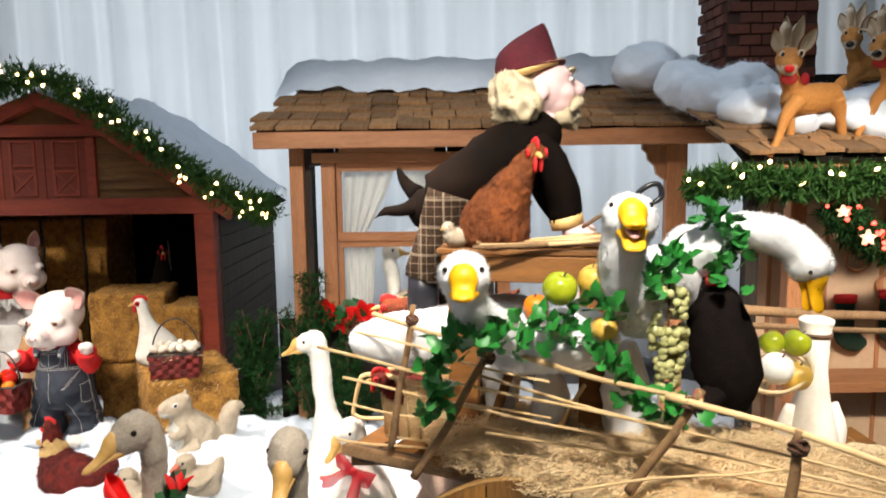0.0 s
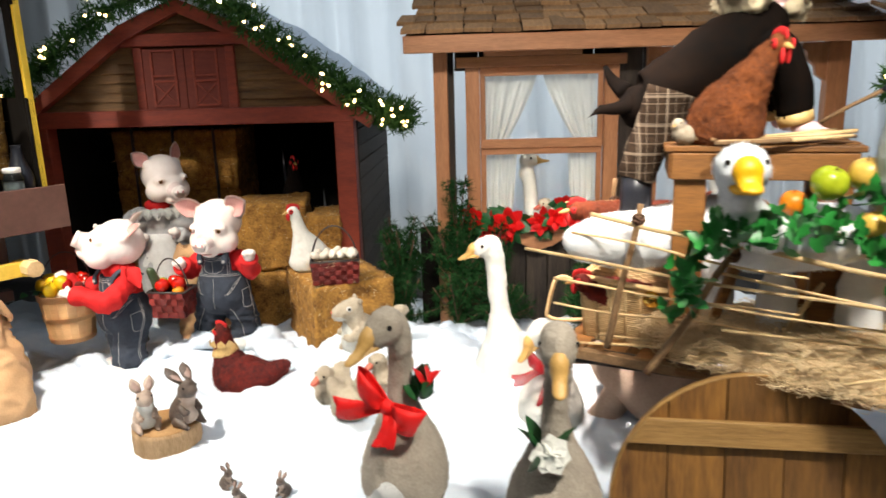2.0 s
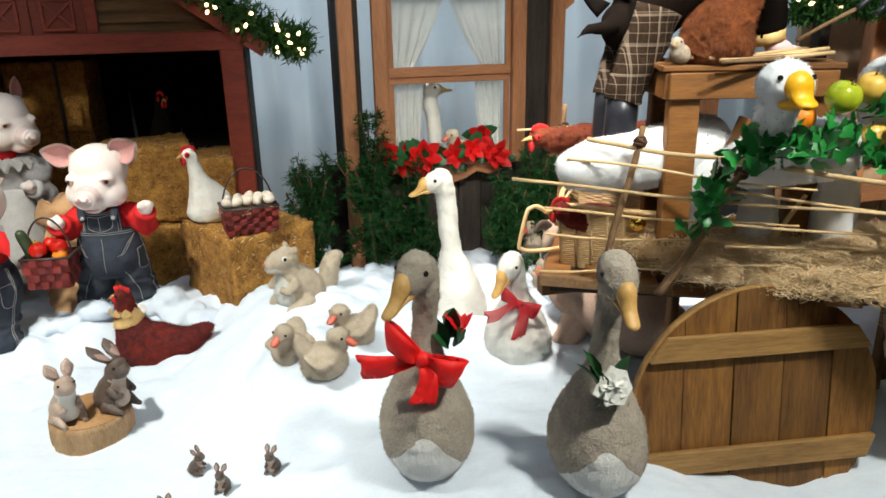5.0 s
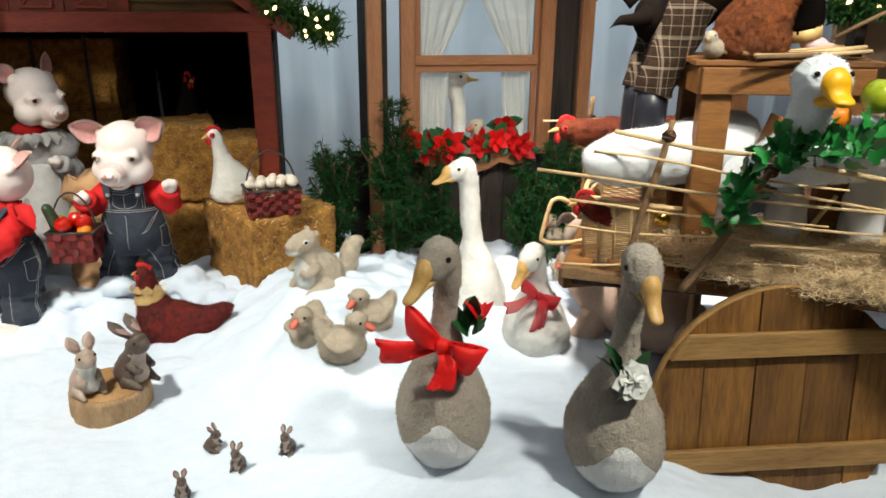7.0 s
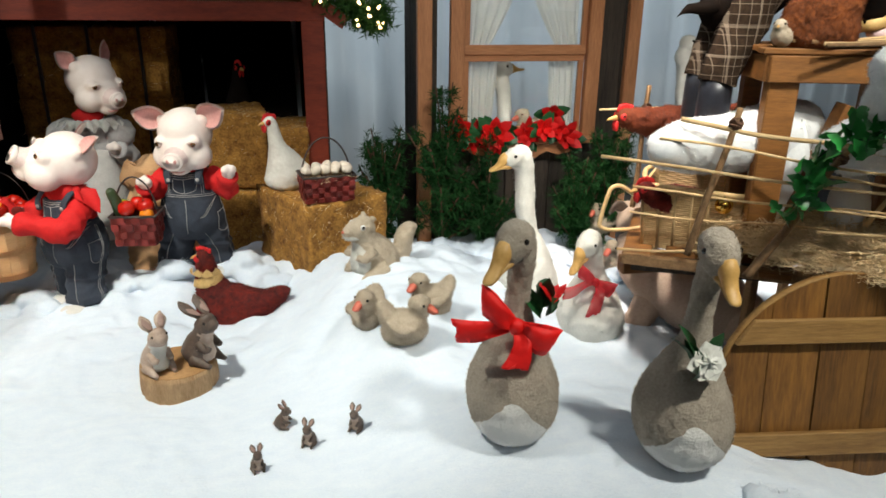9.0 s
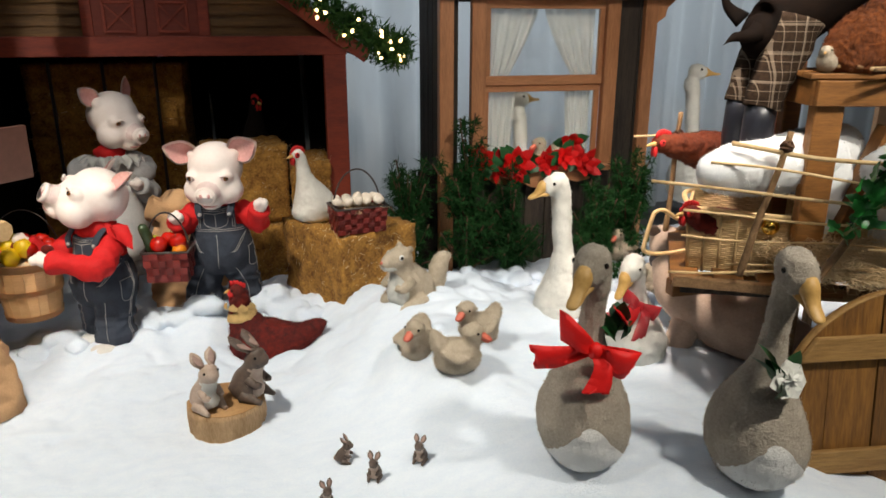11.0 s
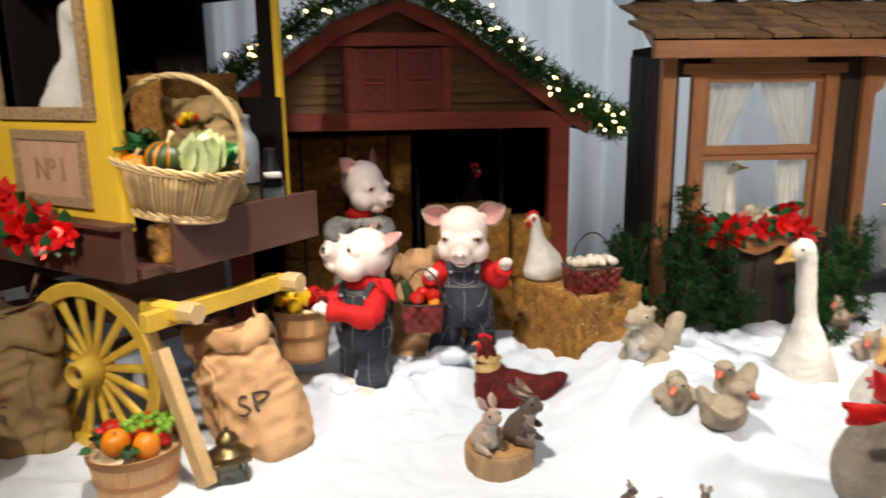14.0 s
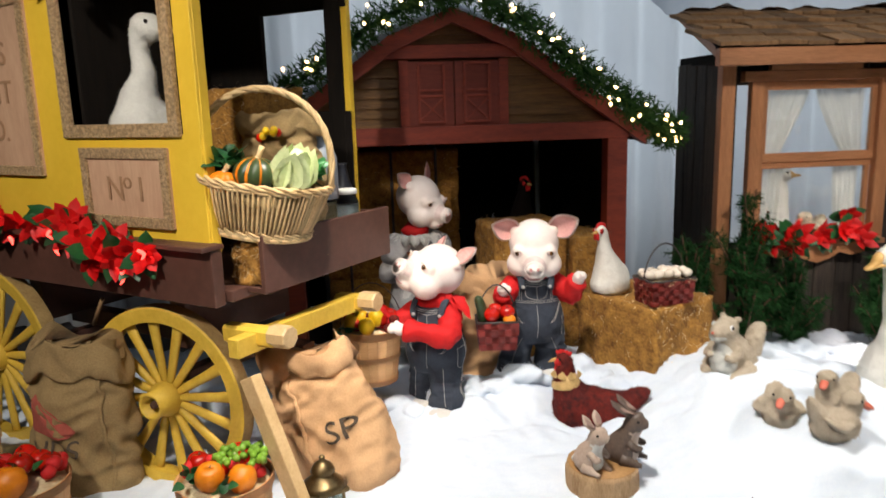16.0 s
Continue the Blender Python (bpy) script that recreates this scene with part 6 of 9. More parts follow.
            join(bm, tail)
        ball(bm, (0.075, -0.025, 0.525), (0.022, 0.02, 0.02), (0, 0, 0), 7)
    return solo("pig_figure", bm, [PIGSKIN, PIGPINK, PIGGREY, IRIS, EYE, DENIM, THREAD, REDCLOTH, GREYCLOTH, WHITECLOTH], label, "pig figure", pose(*at, 0, 0, turn), "family of pigs")


pig((-1.94, 3.55, 0.105), -6, (-0.12, -1, -0.12), ((1, (0.17, -0.03, 0.4), (0.2, -0.1, 0.5)), (-1, (-0.15, -0.05, 0.4), (-0.155, -0.14, 0.46))),
    "pig doll in denim overalls and red shirt waving", legs=((-0.09, -0.01), (0.085, 0.03)))
pig((-2.43, 3.44, 0.03), -28, (-0.55, -0.78, 0.6), ((-1, (-0.17, -0.1, 0.38), (-0.25, -0.16, 0.48)), (1, (0.12, -0.17, 0.39), (-0.1, -0.235, 0.43))),
    "pig doll in denim overalls looking up, holding a basket", legs=((-0.065, 0.03), (0.06, -0.05)), head=(-0.01, -0.02, 0.635), scarf=True, roll=-14, ears=BACK_EARS, big=1.12)
pig((-2.47, 4.05, 0.235), 20, (0.55, -0.85, -0.12), ((-1, (-0.16, 0.0, 0.3), (-0.09, -0.13, 0.36)), (1, (0.16, -0.04, 0.3), (0.08, -0.14, 0.38))),
    "pig doll in a white frock with ruffled shoulders", overalls=False, head=(0.05, 0.0, 0.665), ears=BACK_EARS, big=1.1)
# the dark red hen perched deep in the barn
hen("hen_figure", (-1.78, 4.5, 0.62), 35, [BLACKFUR, ORBEAK, COMB, EYE], "dark hen perched in the shadow of the barn",
    [(0, 0, 0, 0.05), (0, 0, 0.08, 0.085), (0, 0, 0.17, 0.06), (0, -0.01, 0.25, 0.04), (0, -0.01, 0.31, 0.03), (0, -0.01, 0.33, 0.006)], (0, -0.02, 0.32))

splint_basket("fruit_basket", pose(-2.15, 3.4, 0.305, 0, 0, -6), 0.16, 0.19, 0.12, 0.14, 0.135, "dark red woven basket of fruit held between two pigs", 0.2, (BROWNWICK, BROWNWICK, WIRE), 4, 6, 4)


def fruit(kind, at, r, mat, label, turn=0, group="", squash=1.0):
    """An apple-like fruit with a dimple and a stalk."""
    f = thing(kind, pose(*at, random.uniform(-25, 25), random.uniform(-25, 25), turn), label, kind.split("_")[-1], group)
    bm = bmesh.new()
    sweep(bm, [(0, 0, -r * 0.82 * squash, 0.002), (0, 0, -r * 0.9 * squash, r * 0.35), (0, 0, -r * 0.5 * squash, r * 0.85), (0, 0, 0.1 * r, r), (0, 0, r * 0.65 * squash, r * 0.78), (0, 0, r * 0.86 * squash, r * 0.4), (0, 0, r * 0.7 * squash, 0.002)], 14, 3)
    part("flesh", bm, mat, f)
    part("stalk", sweep_bm([(0, 0, r * 0.65, r * 0.06), (r * 0.12, 0, r * 1.1, r * 0.05)]), TWINE, f)
    return f


def sweep_bm(rows, seg=6, n=1):
    bm = bmesh.new()
    sweep(bm, rows, seg, n)
    return bm


for dx, dy, dz, r, m in ((-0.03, -0.04, 0.165, 0.036, APPLE_R), (0.045, -0.02, 0.168, 0.036, APPLE_R), (0.0, 0.04, 0.165, 0.034, APPLE_R), (0.05, -0.045, 0.135, 0.03, ORANGE), (-0.06, 0.03, 0.16, 0.03, APPLE_G)):
    fruit("apple", (-2.15 + dx, 3.4 + dy, 0.305 + dz), r, m, "shiny fruit in the dark woven basket", group="fruit in the woven basket")
solo("cucumber", sweep_bm([(0, 0, 0, 0.004), (0, 0, 0.01, 0.02), (0.005, 0, 0.06, 0.024), (0, 0, 0.12, 0.02), (0, 0, 0.135, 0.004)], 12, 3), GOURD, "dark green cucumber standing in the basket", "cucumber", pose(-2.215, 3.39, 0.43, 8, -12, 0))

# the brown sack slumped at the barn mouth


def sack(name, m, w, d, h, mat, label, fold_top=True, seed=0, lean=0.0, seam=None):
    """A stuffed sack with wrinkles, a rolled top and a stitched seam."""
    b = thing(name, m, label, "sack")
    bm = bmesh.new()
    rows = [(0, 0, 0.0, w * 0.42, d * 0.42), (0, 0, 0.03, w * 0.51, d * 0.5), (lean * 0.2, 0, h * 0.3, w * 0.55, d * 0.55), (lean * 0.5, 0, h * 0.6, w * 0.52, d * 0.48), (lean * 0.85, 0, h * 0.86, w * 0.46, d * 0.38), (lean, 0, h * 0.97, w * 0.45, d * 0.34)]
    sweep(bm, rows, 90, 16, 0, side=(1, 0, 0))
    bm.normal_update()
    for v in bm.verts:
        p = v.co + Vector((seed, 0, 0))
        t = max(0.0, min(1.0, v.co.z / h))
        big = 0.035 * noise.noise(p * 5)
        # creases that fan down from the tied top and cross the belly
        a = noise.noise(Vector((p.x * 9 + p.z * 7, p.y * 9, p.z * 5)))
        c = noise.noise(Vector((p.x * 8 - p.z * 10, p.y * 12, p.z * 13 + 4)))
        v.co += v.normal * (big + (0.02 + 0.02 * t) * (0.3 - abs(a)) * 1.5 + 0.03 * (0.28 - abs(c)))
    part("bag", bm, mat, b)
    if fold_top:
        bm = bmesh.new()
        vs = sweep(bm, [(lean * 0.85, 0, h * 0.84, w * 0.47, d * 0.4), (lean * 0.88, 0, h * 0.83, w * 0.54, d * 0.46), (lean * 0.9, 0, h * 0.9, w * 0.56, d * 0.48), (lean, 0, h * 1.0, w * 0.52, d * 0.43), (lean, 0, h * 1.03, w * 0.48, d * 0.38), (lean, 0, h * 0.97, w * 0.44, d * 0.33)], 72, 5, 0, side=(1, 0, 0), caps=False)
        bm.normal_update()
        for v in vs:
            p = v.co + Vector((seed, 3, 0))
            v.co += v.normal * (0.03 * noise.noise(p * 8) + 0.028 * (0.3 - abs(noise.noise(Vector((p.x * 14, p.y * 14, p.z * 8)))))) + Vector((0, 0, 0.06 * noise.noise(Vector((p.x * 7, p.y * 7, 0)))))
        bmesh.ops.solidify(bm, geom=bm.faces[:], thickness=0.005)
        part("rolled_top", bm, mat, b)
    if seam:
        bag = next(c for c in b.children if c.name.startswith("bag"))
        tree = BVHTree.FromPolygons([v.co.copy() for v in bag.data.vertices], [tuple(p.vertices) for p in bag.data.polygons])
        rows = []
        for x, z in spline(seam, 12):
            hit = tree.ray_cast(Vector((x, -2, z)), Vector((0, 1, 0)))[0]
            if hit:
                rows.append((hit.x + 0.003 * math.sin(z * 160), hit.y - 0.002, z, 0.009, 0.006))
        bm = bmesh.new()
        sweep(bm, rows, 8, 1, 0)
        part("seam", bm, mat, b, "thick overcast seam")
    return b


sack("burlap_sack", pose(-2.13, 3.8, 0.0), 0.3, 0.24, 0.56, BURLAP_L, "brown burlap sack slumped in the barn doorway", seed=5)

# ---- the hay cart with pole rails ----


def pole(name, p0, p1, r, mat, parent, sag=0.006, r1=None):
    p0, p1 = Vector(p0), Vector(p1)
    rows = []
    for k in range(6):
        t = k / 5
        q = p0.lerp(p1, t) + Vector((0.4 * sag * math.sin(t * 9 + p0.x * 30), 0, sag * math.sin(t * 7 + p1.y * 20)))
        rows.append((*q, r + ((r1 or r * 0.75) - r) * t))
    part(name, sweep_bm(rows, 8, 3), mat, parent)


cart = thing("hay_cart", pose(0, 0, 0), "rustic hay cart with lashed pole rails and straw", "cart")
# rails that run from the back corner towards the viewer's side
pole("rail", (-0.23, 2.3, 0.995), (0.2, 1.97, 0.955), 0.0085, BAMBOO, cart)
pole("rail", (0.12, 2.03, 0.955), (0.6, 1.615, 0.925), 0.0088, BAMBOO, cart)
pole("rail", (0.53, 1.66, 0.935), (1.0, 1.2, 0.885), 0.0092, BAMBOO, cart)
pole("rail", (-0.29, 2.31, 0.94), (0.28, 1.88, 0.895), 0.0048, BAMBOO, cart)
pole("rail", (-0.435, 2.42, 0.855), (0.56, 1.64, 0.845), 0.0061, BAMBOO, cart)
pole("rail", (0.1, 2.02, 0.87), (0.95, 1.35, 0.83), 0.0048, BAMBOO, cart)
pole("rail", (-0.345, 2.36, 0.765), (0.3, 1.95, 0.765), 0.0048, BAMBOO, cart)
pole("rail", (0.05, 2.06, 0.775), (0.95, 1.42, 0.79), 0.0048, BAMBOO, cart)
pole("rail", (-0.345, 2.36, 0.68), (0.25, 2.02, 0.69), 0.0041, BAMBOO, cart)
pole("rail", (0.12, 2.04, 0.7), (0.93, 1.5, 0.745), 0.0048, BAMBOO, cart)
pole("rail", (-0.38, 2.36, 0.556), (0.15, 2.07, 0.6), 0.0048, BAMBOO, cart)
pole("rail", (-0.2, 2.3, 0.59), (0.75, 1.75, 0.675), 0.0041, BAMBOO, cart)
pole("rail", (0.05, 2.1, 0.61), (0.95, 1.6, 0.71), 0.0048, BAMBOO, cart)
pole("rail", (0.265, 1.62, 0.715), (0.75, 1.5, 0.82), 0.0041, BAMBOO, cart)
pole("back_rail", (-0.235, 2.95, 0.932), (0.35, 2.75, 0.945), 0.0048, BAMBOO, cart)
pole("back_rail", (-0.15, 2.93, 0.915), (0.3, 2.8, 0.9), 0.011, STICK, cart)
pole("back_rail", (0.9, 2.66, 0.93), (1.75, 2.55, 0.905), 0.022, STICK, cart, 0.003)
pole("back_rail", (0.95, 2.62, 0.875), (1.75, 2.52, 0.86), 0.013, STICK, cart, 0.003)
# slanted stakes
pole("stake", (-0.18, 2.25, 0.56), (-0.095, 2.2, 1.045), 0.0125, STICK, cart)
pole("stake", (-0.095, 2.04, 0.555), (0.135, 2.0, 0.955), 0.0135, STICK, cart)
pole("stake", (0.3, 2.13, 0.58), (0.42, 2.08, 0.83), 0.009, BAMBOO, cart)
pole("stake", (0.455, 1.71, 0.66), (0.6, 1.62, 0.95), 0.0135, STICK, cart)
pole("stake", (-0.05, 2.95, 0.5), (-0.04, 2.94, 1.02), 0.0125, STICK, cart)
pole("stake", (0.74, 1.47, 0.72), (0.745, 1.45, 0.93), 0.0135, STICK, cart)
for j in ((-0.1, 2.205, 1.0), (0.125, 2.01, 0.93), (0.576, 1.63, 0.92), (0.745, 1.452, 0.885), (-0.04, 2.94, 0.93)):
    bm = bmesh.new()
    rg = random.Random(int(j[0] * 100))
    rows = []
    for k in range(60):
        q = k * 0.63
        m = pose(*j, 38 * math.sin(k * 0.11), 32 * math.cos(k * 0.13), 0)
        rows.append((*(m @ Vector((0.017 * math.cos(q), 0.017 * math.sin(q), 0.011 * math.sin(k * 0.21)))), 0.004))
    sweep(bm, rows, 5, 1)
    part("lashing", bm, TWINE, cart)
# lower frame
part("side_board", board(bmesh.new(), (-0.3, 2.4, 0.485), (0.95, 1.74, 0.53), 0.055, 0.02, (0, 0, 1)), DARKWOOD, cart, "dark weathered side board")
part("sill_beam", board(bmesh.new(), (-0.35, 2.37, 0.515), (0.2, 2.07, 0.515), 0.035, 0.03), STICK, cart)
part("sill_beam", board(bmesh.new(), (0.12, 2.1, 0.54), (0.95, 1.65, 0.6), 0.03, 0.03), STICK, cart)
part("sill_beam", board(bmesh.new(), (-0.33, 2.42, 0.47), (0.55, 2.42, 0.47), 0.06, 0.05), CRATE, cart)
for sx, sy in ((0.2, 2.42), (0.95, 2.2), (0.7, 2.9), (0.0, 2.85)):
    part("leg", box(bmesh.new(), (sx, sy, 0.22), (0.035, 0.035, 0.52), bev=0.004), STICK, cart)
for k in range(11):
    a = Vector((-0.3 + k * 0.12, 2.37 - k * 0.085, 0.5 + k * 0.007))
    part("bed_board", board(bmesh.new(), a, a + Vector((0.34, 0.62, 0)), 0.02, 0.1, (0, 0, 1), 0.002), CRATE, cart)


def straw_bed():
    """The heap of wood wool that fills the cart."""
    bm = bmesh.new()
    n, m = 70, 30
    rows = []
    for i in range(n + 1):
        t = i / n
        a = Vector((0.1 + 0.97 * t, 2.19 - 0.73 * t, 0.545 + 0.08 * t))
        row = []
        for k in range(m + 1):
            u = k / m
            p = a + Vector((0.3 * u, 0.55 * u, 0))
            z = 0.065 * math.sin(math.pi * min(1, u * 1.3 + 0.08)) ** 0.7
            z *= min(1, t * 9, (1 - t) * 9) ** 0.5
            z += 0.035 * noise.noise(p * 6) + 0.02 * noise.noise(p * 16) + 0.012 * noise.noise(p * 40)
            row.append(bm.verts.new(p + Vector((0, 0, z))))
        rows.append(row)
    for a, b in zip(rows, rows[1:]):
        for k in range(m):
            bm.faces.new((a[k], b[k], b[k + 1], a[k + 1])).smooth = True
    solo("wood_wool", bm, EXCEL, "heap of pale wood wool filling the cart", "straw", kind="stuff")


straw_bed()
for k, (x, y, z) in enumerate(((0.16, 2.28, 0.61), (0.3, 2.15, 0.61), (0.5, 1.95, 0.62), (0.75, 1.75, 0.64), (0.2, 2.16, 0.58), (0.4, 2.0, 0.58), (0.62, 1.78, 0.6), (0.9, 1.6, 0.64), (0.55, 1.85, 0.6), (0.78, 1.62, 0.62), (0.36, 2.3, 0.6), (0.62, 2.08, 0.62), (0.85, 1.9, 0.65), (1.02, 1.7, 0.67))):
    straw_tuft((x, y, z), (0.2, 0.15, 0.075), 5200, STRAW, "tangled pale wood wool on the cart", 30 + k, flat=0.5, length=0.075, name="loose_wood_wool")
# the heap of wood wool in front of the cart
def heap(at, r, h, seed, label, name="straw_heap"):
    bm = bmesh.new()
    vs = ball(bm, (0, 0, 0), (r[0], r[1], h), (0, 0, 0), 0, 40, 20)
    bm.normal_update()
    for v in vs:
        p = v.co + Vector((seed, 0, 0))
        v.co += v.normal * (0.04 * noise.noise(p * 5) + 0.025 * noise.noise(p * 14) + 0.012 * noise.noise(p * 35))
    solo(name, bm, EXCEL, label, "straw", pose(*at), kind="stuff")
    straw_tuft((at[0], at[1], at[2] + h * 0.15), (r[0], r[1], h * 0.9), 2600, STRAW, "loose pale wood wool over the heap", seed + 3, flat=0.5, length=0.08, name="loose_wood_wool")


heap((0.86, 1.76, 0.42), (0.3, 0.2), 0.17, 3, "pale wood wool spilling below the cart")
heap((1.02, 1.6, 0.2), (0.3, 0.22), 0.17, 7, "pale wood wool spilling onto the snow")

for k, (at, r) in enumerate((((1.0, 1.56, 0.1), (0.3, 0.2, 0.3)), ((0.95, 1.62, 0.3), (0.3, 0.16, 0.24)), ((1.15, 1.6, 0.05), (0.24, 0.22, 0.3)))):
    straw_tuft(at, r, 3200, STRAW, "loose pale wood wool spilling to the ground", 60 + k, flat=0.6, length=0.075, name="loose_wood_wool")

# round plank door leaning in front
door = thing("round_door", pose(0.19, 1.9, 0.19, -7, 0, -6), "round door of old brown planks with two battens", "door")


def round_door():
    R, n = 0.405, 5
    w = 2 * R / n
    for k in range(n):
        x0, x1 = -R + k * w + 0.0022, -R + (k + 1) * w - 0.0022
        pts_top, pts_bot = [], []
        for i in range(9):
            x = x0 + (x1 - x0) * i / 8
            h = math.sqrt(max(0, R * R - x * x))
            pts_top.append((x, h))
            pts_bot.append((x, -h))
        bm = bmesh.new()
        if pts_top[0][1] < 1e-6:
            pts_bot = pts_bot[1:]
        if pts_top[-1][1] < 1e-6:
            pts_bot = pts_bot[:-1]
        prism(bm, pts_top + pts_bot[::-1], -0.014 + 0.003 * (k % 2), 0.014)
        part("plank", bm, DOORWOOD, door)
    back = [((R - 0.02) * math.cos(a), (R - 0.02) * math.sin(a)) for a in np.linspace(0, 2 * math.pi, 41)[:-1]]
    # Added near-black disc stops bright ground showing between the planks.
    part("backing", prism(bmesh.new(), back, 0.016, 0.024), BLACKSHADE, door)
    bm = bmesh.new()
    rim = []
    for i in range(72):
        a = 2 * math.pi * i / 72
        rim.append([bm.verts.new((q * math.cos(a), yy, q * math.sin(a))) for q, yy in ((R - 0.003, -0.0125), (R + 0.002, -0.0115), (R + 0.003, 0.018), (R - 0.008, 0.022))])
    for i in range(72):
        for k in range(4):
            bm.faces.new((rim[i][k], rim[i][(k + 1) % 4], rim[(i + 1) % 72][(k + 1) % 4], rim[(i + 1) % 72][k])).smooth = True
    bmesh.ops.recalc_face_normals(bm, faces=bm.faces[:])
    part("rim", bm, DOORBAT, door, "thin pale rim of the door")
    for z in (0.235, -0.135):
        up, low = math.sqrt(R * R - (z + 0.038) ** 2) + 0.004, math.sqrt(R * R - (z - 0.038) ** 2) + 0.004
        bm = bmesh.new()
        prism(bm, [(-low, z - 0.038), (low, z - 0.038), (up, z + 0.038), (-up, z + 0.038)], -0.038, -0.016)
        bmesh.ops.bevel(bm, geom=bm.edges[:], offset=0.003, segments=1, affect="EDGES")
        part("batten", bm, DOORBAT, door)


round_door()

# wicker basket at the back of the cart


def wicker_crate():
    b = thing("wicker_basket", pose(0.02, 2.52, 0.5, 0, 0, -35), "pale wicker laundry basket with loop handle", "basket")
    bm = bmesh.new()
    w, d, h = 0.36, 0.28, 0.235
    for j in range(30):
        z = 0.006 + h * j / 30
        rows = []
        for i in range(105):
            t = i / 104 * 4
            sgm, f = int(t) % 4, t - int(t)
            x, y = ((-w / 2 + w * f, -d / 2), (w / 2, -d / 2 + d * f), (w / 2 - w * f, d / 2), (-w / 2, d / 2 - d * f))[sgm]
            off = 0.0022 * (1 if i % 2 else -1) + 0.0008 * (1 if (i // 2 + j) % 2 else -1)
            g = 1 + 0.1 * z / h + off / 0.15
            rows.append((x * g, y * g, z, 0.0054))
        sweep(bm, rows, 5, 1, caps=False)
    part("weave", bm, WICKER, b)
    for k in range(28):
        t = k / 28 * 4
        sgm, f = int(t), t - int(t)
        x, y = ((-w / 2 + w * f, -d / 2), (w / 2, -d / 2 + d * f), (w / 2 - w * f, d / 2), (-w / 2, d / 2 - d * f))[sgm]
        part("stake", sweep_bm([(x * 1.015, y * 1.02, 0, 0.0055), (x * 1.115, y * 1.12, h, 0.0055)], 6), WICKER, b)
    bm = bmesh.new()
    g = 1.11
    sweep(bm, [(-w / 2 * g, -d / 2 * g, h, 0.01), (w / 2 * g, -d / 2 * g, h, 0.01), (w / 2 * g, d / 2 * g, h, 0.01), (-w / 2 * g, d / 2 * g, h, 0.01), (-w / 2 * g, -d / 2 * g, h, 0.01)], 8, 6)
    part("rim", bm, WICKER, b)
    bm = bmesh.new()
    sweep(bm, [(-0.16, 2.6, 0.655, 0.008), (-0.213, 2.6, 0.668, 0.008), (-0.27, 2.6, 0.703, 0.008), (-0.3, 2.6, 0.703, 0.008), (-0.318, 2.6, 0.68, 0.008), (-0.343, 2.6, 0.57, 0.008), (-0.335, 2.6, 0.548, 0.008), (-0.3, 2.6, 0.536, 0.008), (-0.217, 2.6, 0.536, 0.008), (-0.15, 2.6, 0.545, 0.008)], 8, 4)
    bm.transform(pose(0.02, 2.52, 0.5, 0, 0, -35).inverted())
    part("handle", bm, WICKER, b)


wicker_crate()
hen("hen_figure", (-0.13, 2.5, 0.63), -88, [MAROON, ORBEAK, COMB, EYE], "dark red hen lying in the wicker basket",
    [(0, 0.16, 0.03, 0.03), (0, 0.1, 0.03, 0.055), (0, 0.02, 0.035, 0.06), (0, -0.05, 0.06, 0.045), (0, -0.085, 0.085, 0.034), (0, -0.1, 0.09, 0.01)], (0, -0.1, 0.09), head_r=0.03, fuzzy=0.005)

def bauble():
    b = thing("gold_bauble", pose(-0.02, 2.33, 0.7), "shiny gold glass bauble lying in the wood wool", "bauble")
    bm = bmesh.new()
    ball(bm, (0, 0, 0), 0.03, (0, 0, 0), 0, 20, 14)
    part("globe", bm, GOLDGLASS, b)
    part("cap", sweep_bm([(0, 0, 0.027, 0.008), (0, 0, 0.038, 0.007), (0, 0, 0.04, 0.003)], 10), BRASS, b)


GOLDGLASS = tex_mat("gold_glass", (0.85, 0.6, 0.18), (0.7, 0.45, 0.1), 0.12, 6, 0.0, metal=1.0)
bauble()


def small_bird():
    """Slots: pale plush, bill, eye."""
    bm = bmesh.new()
    sweep(bm, [(0.07, 0, 0.03, 0.006), (0.05, 0, 0.03, 0.018), (0.01, 0, 0.03, 0.03), (-0.02, 0, 0.035, 0.028), (-0.035, 0, 0.055, 0.02), (-0.04, 0, 0.065, 0.008)], 14, 4, 0)
    ball(bm, (-0.038, 0, 0.064), 0.02)
    bm = meld(bm, 0.004, 2)
    fur(bm, 900, 0.006, 0, 3)
    sweep(bm, [(-0.054, 0, 0.063, 0.005), (-0.07, 0, 0.058, 0.001)], 6, 1, 1)
    eyes(bm, (-0.048, 0, 0.07), (-1, 0, 0), (0, 0, 1), 0.016, 0.003, 2)
    return solo("bird_figure", bm, [TANPLUSH, ORBEAK, EYE], "small pale grey plush bird on the wooden stand", "bird", pose(0.045, 2.26, 1.222, 0, 0, 40))


small_bird()
# wooden stand that carries the brown hen
stand = thing("wooden_stand", pose(0.285, 2.33, 0, 0, 0, -12), "sturdy wooden stand with slatted top", "stand")
for k in range(5):
    part("top_slat", box(bmesh.new(), (0, -0.13 + k * 0.068, 1.212 + 0.004 * (k % 2)), (0.56, 0.06, 0.018), (0, 0, random.uniform(-1.5, 1.5)), 0.003), CRATE, stand)
for c, s in (((0, -0.155, 1.16), (0.52, 0.025, 0.08)), ((0, 0.155, 1.16), (0.52, 0.025, 0.08)), ((-0.255, 0, 1.16), (0.025, 0.29, 0.08)), ((0.255, 0, 1.16), (0.025, 0.29, 0.08))):
    part("apron", box(bmesh.new(), c, s, bev=0.003), CRATE, stand)
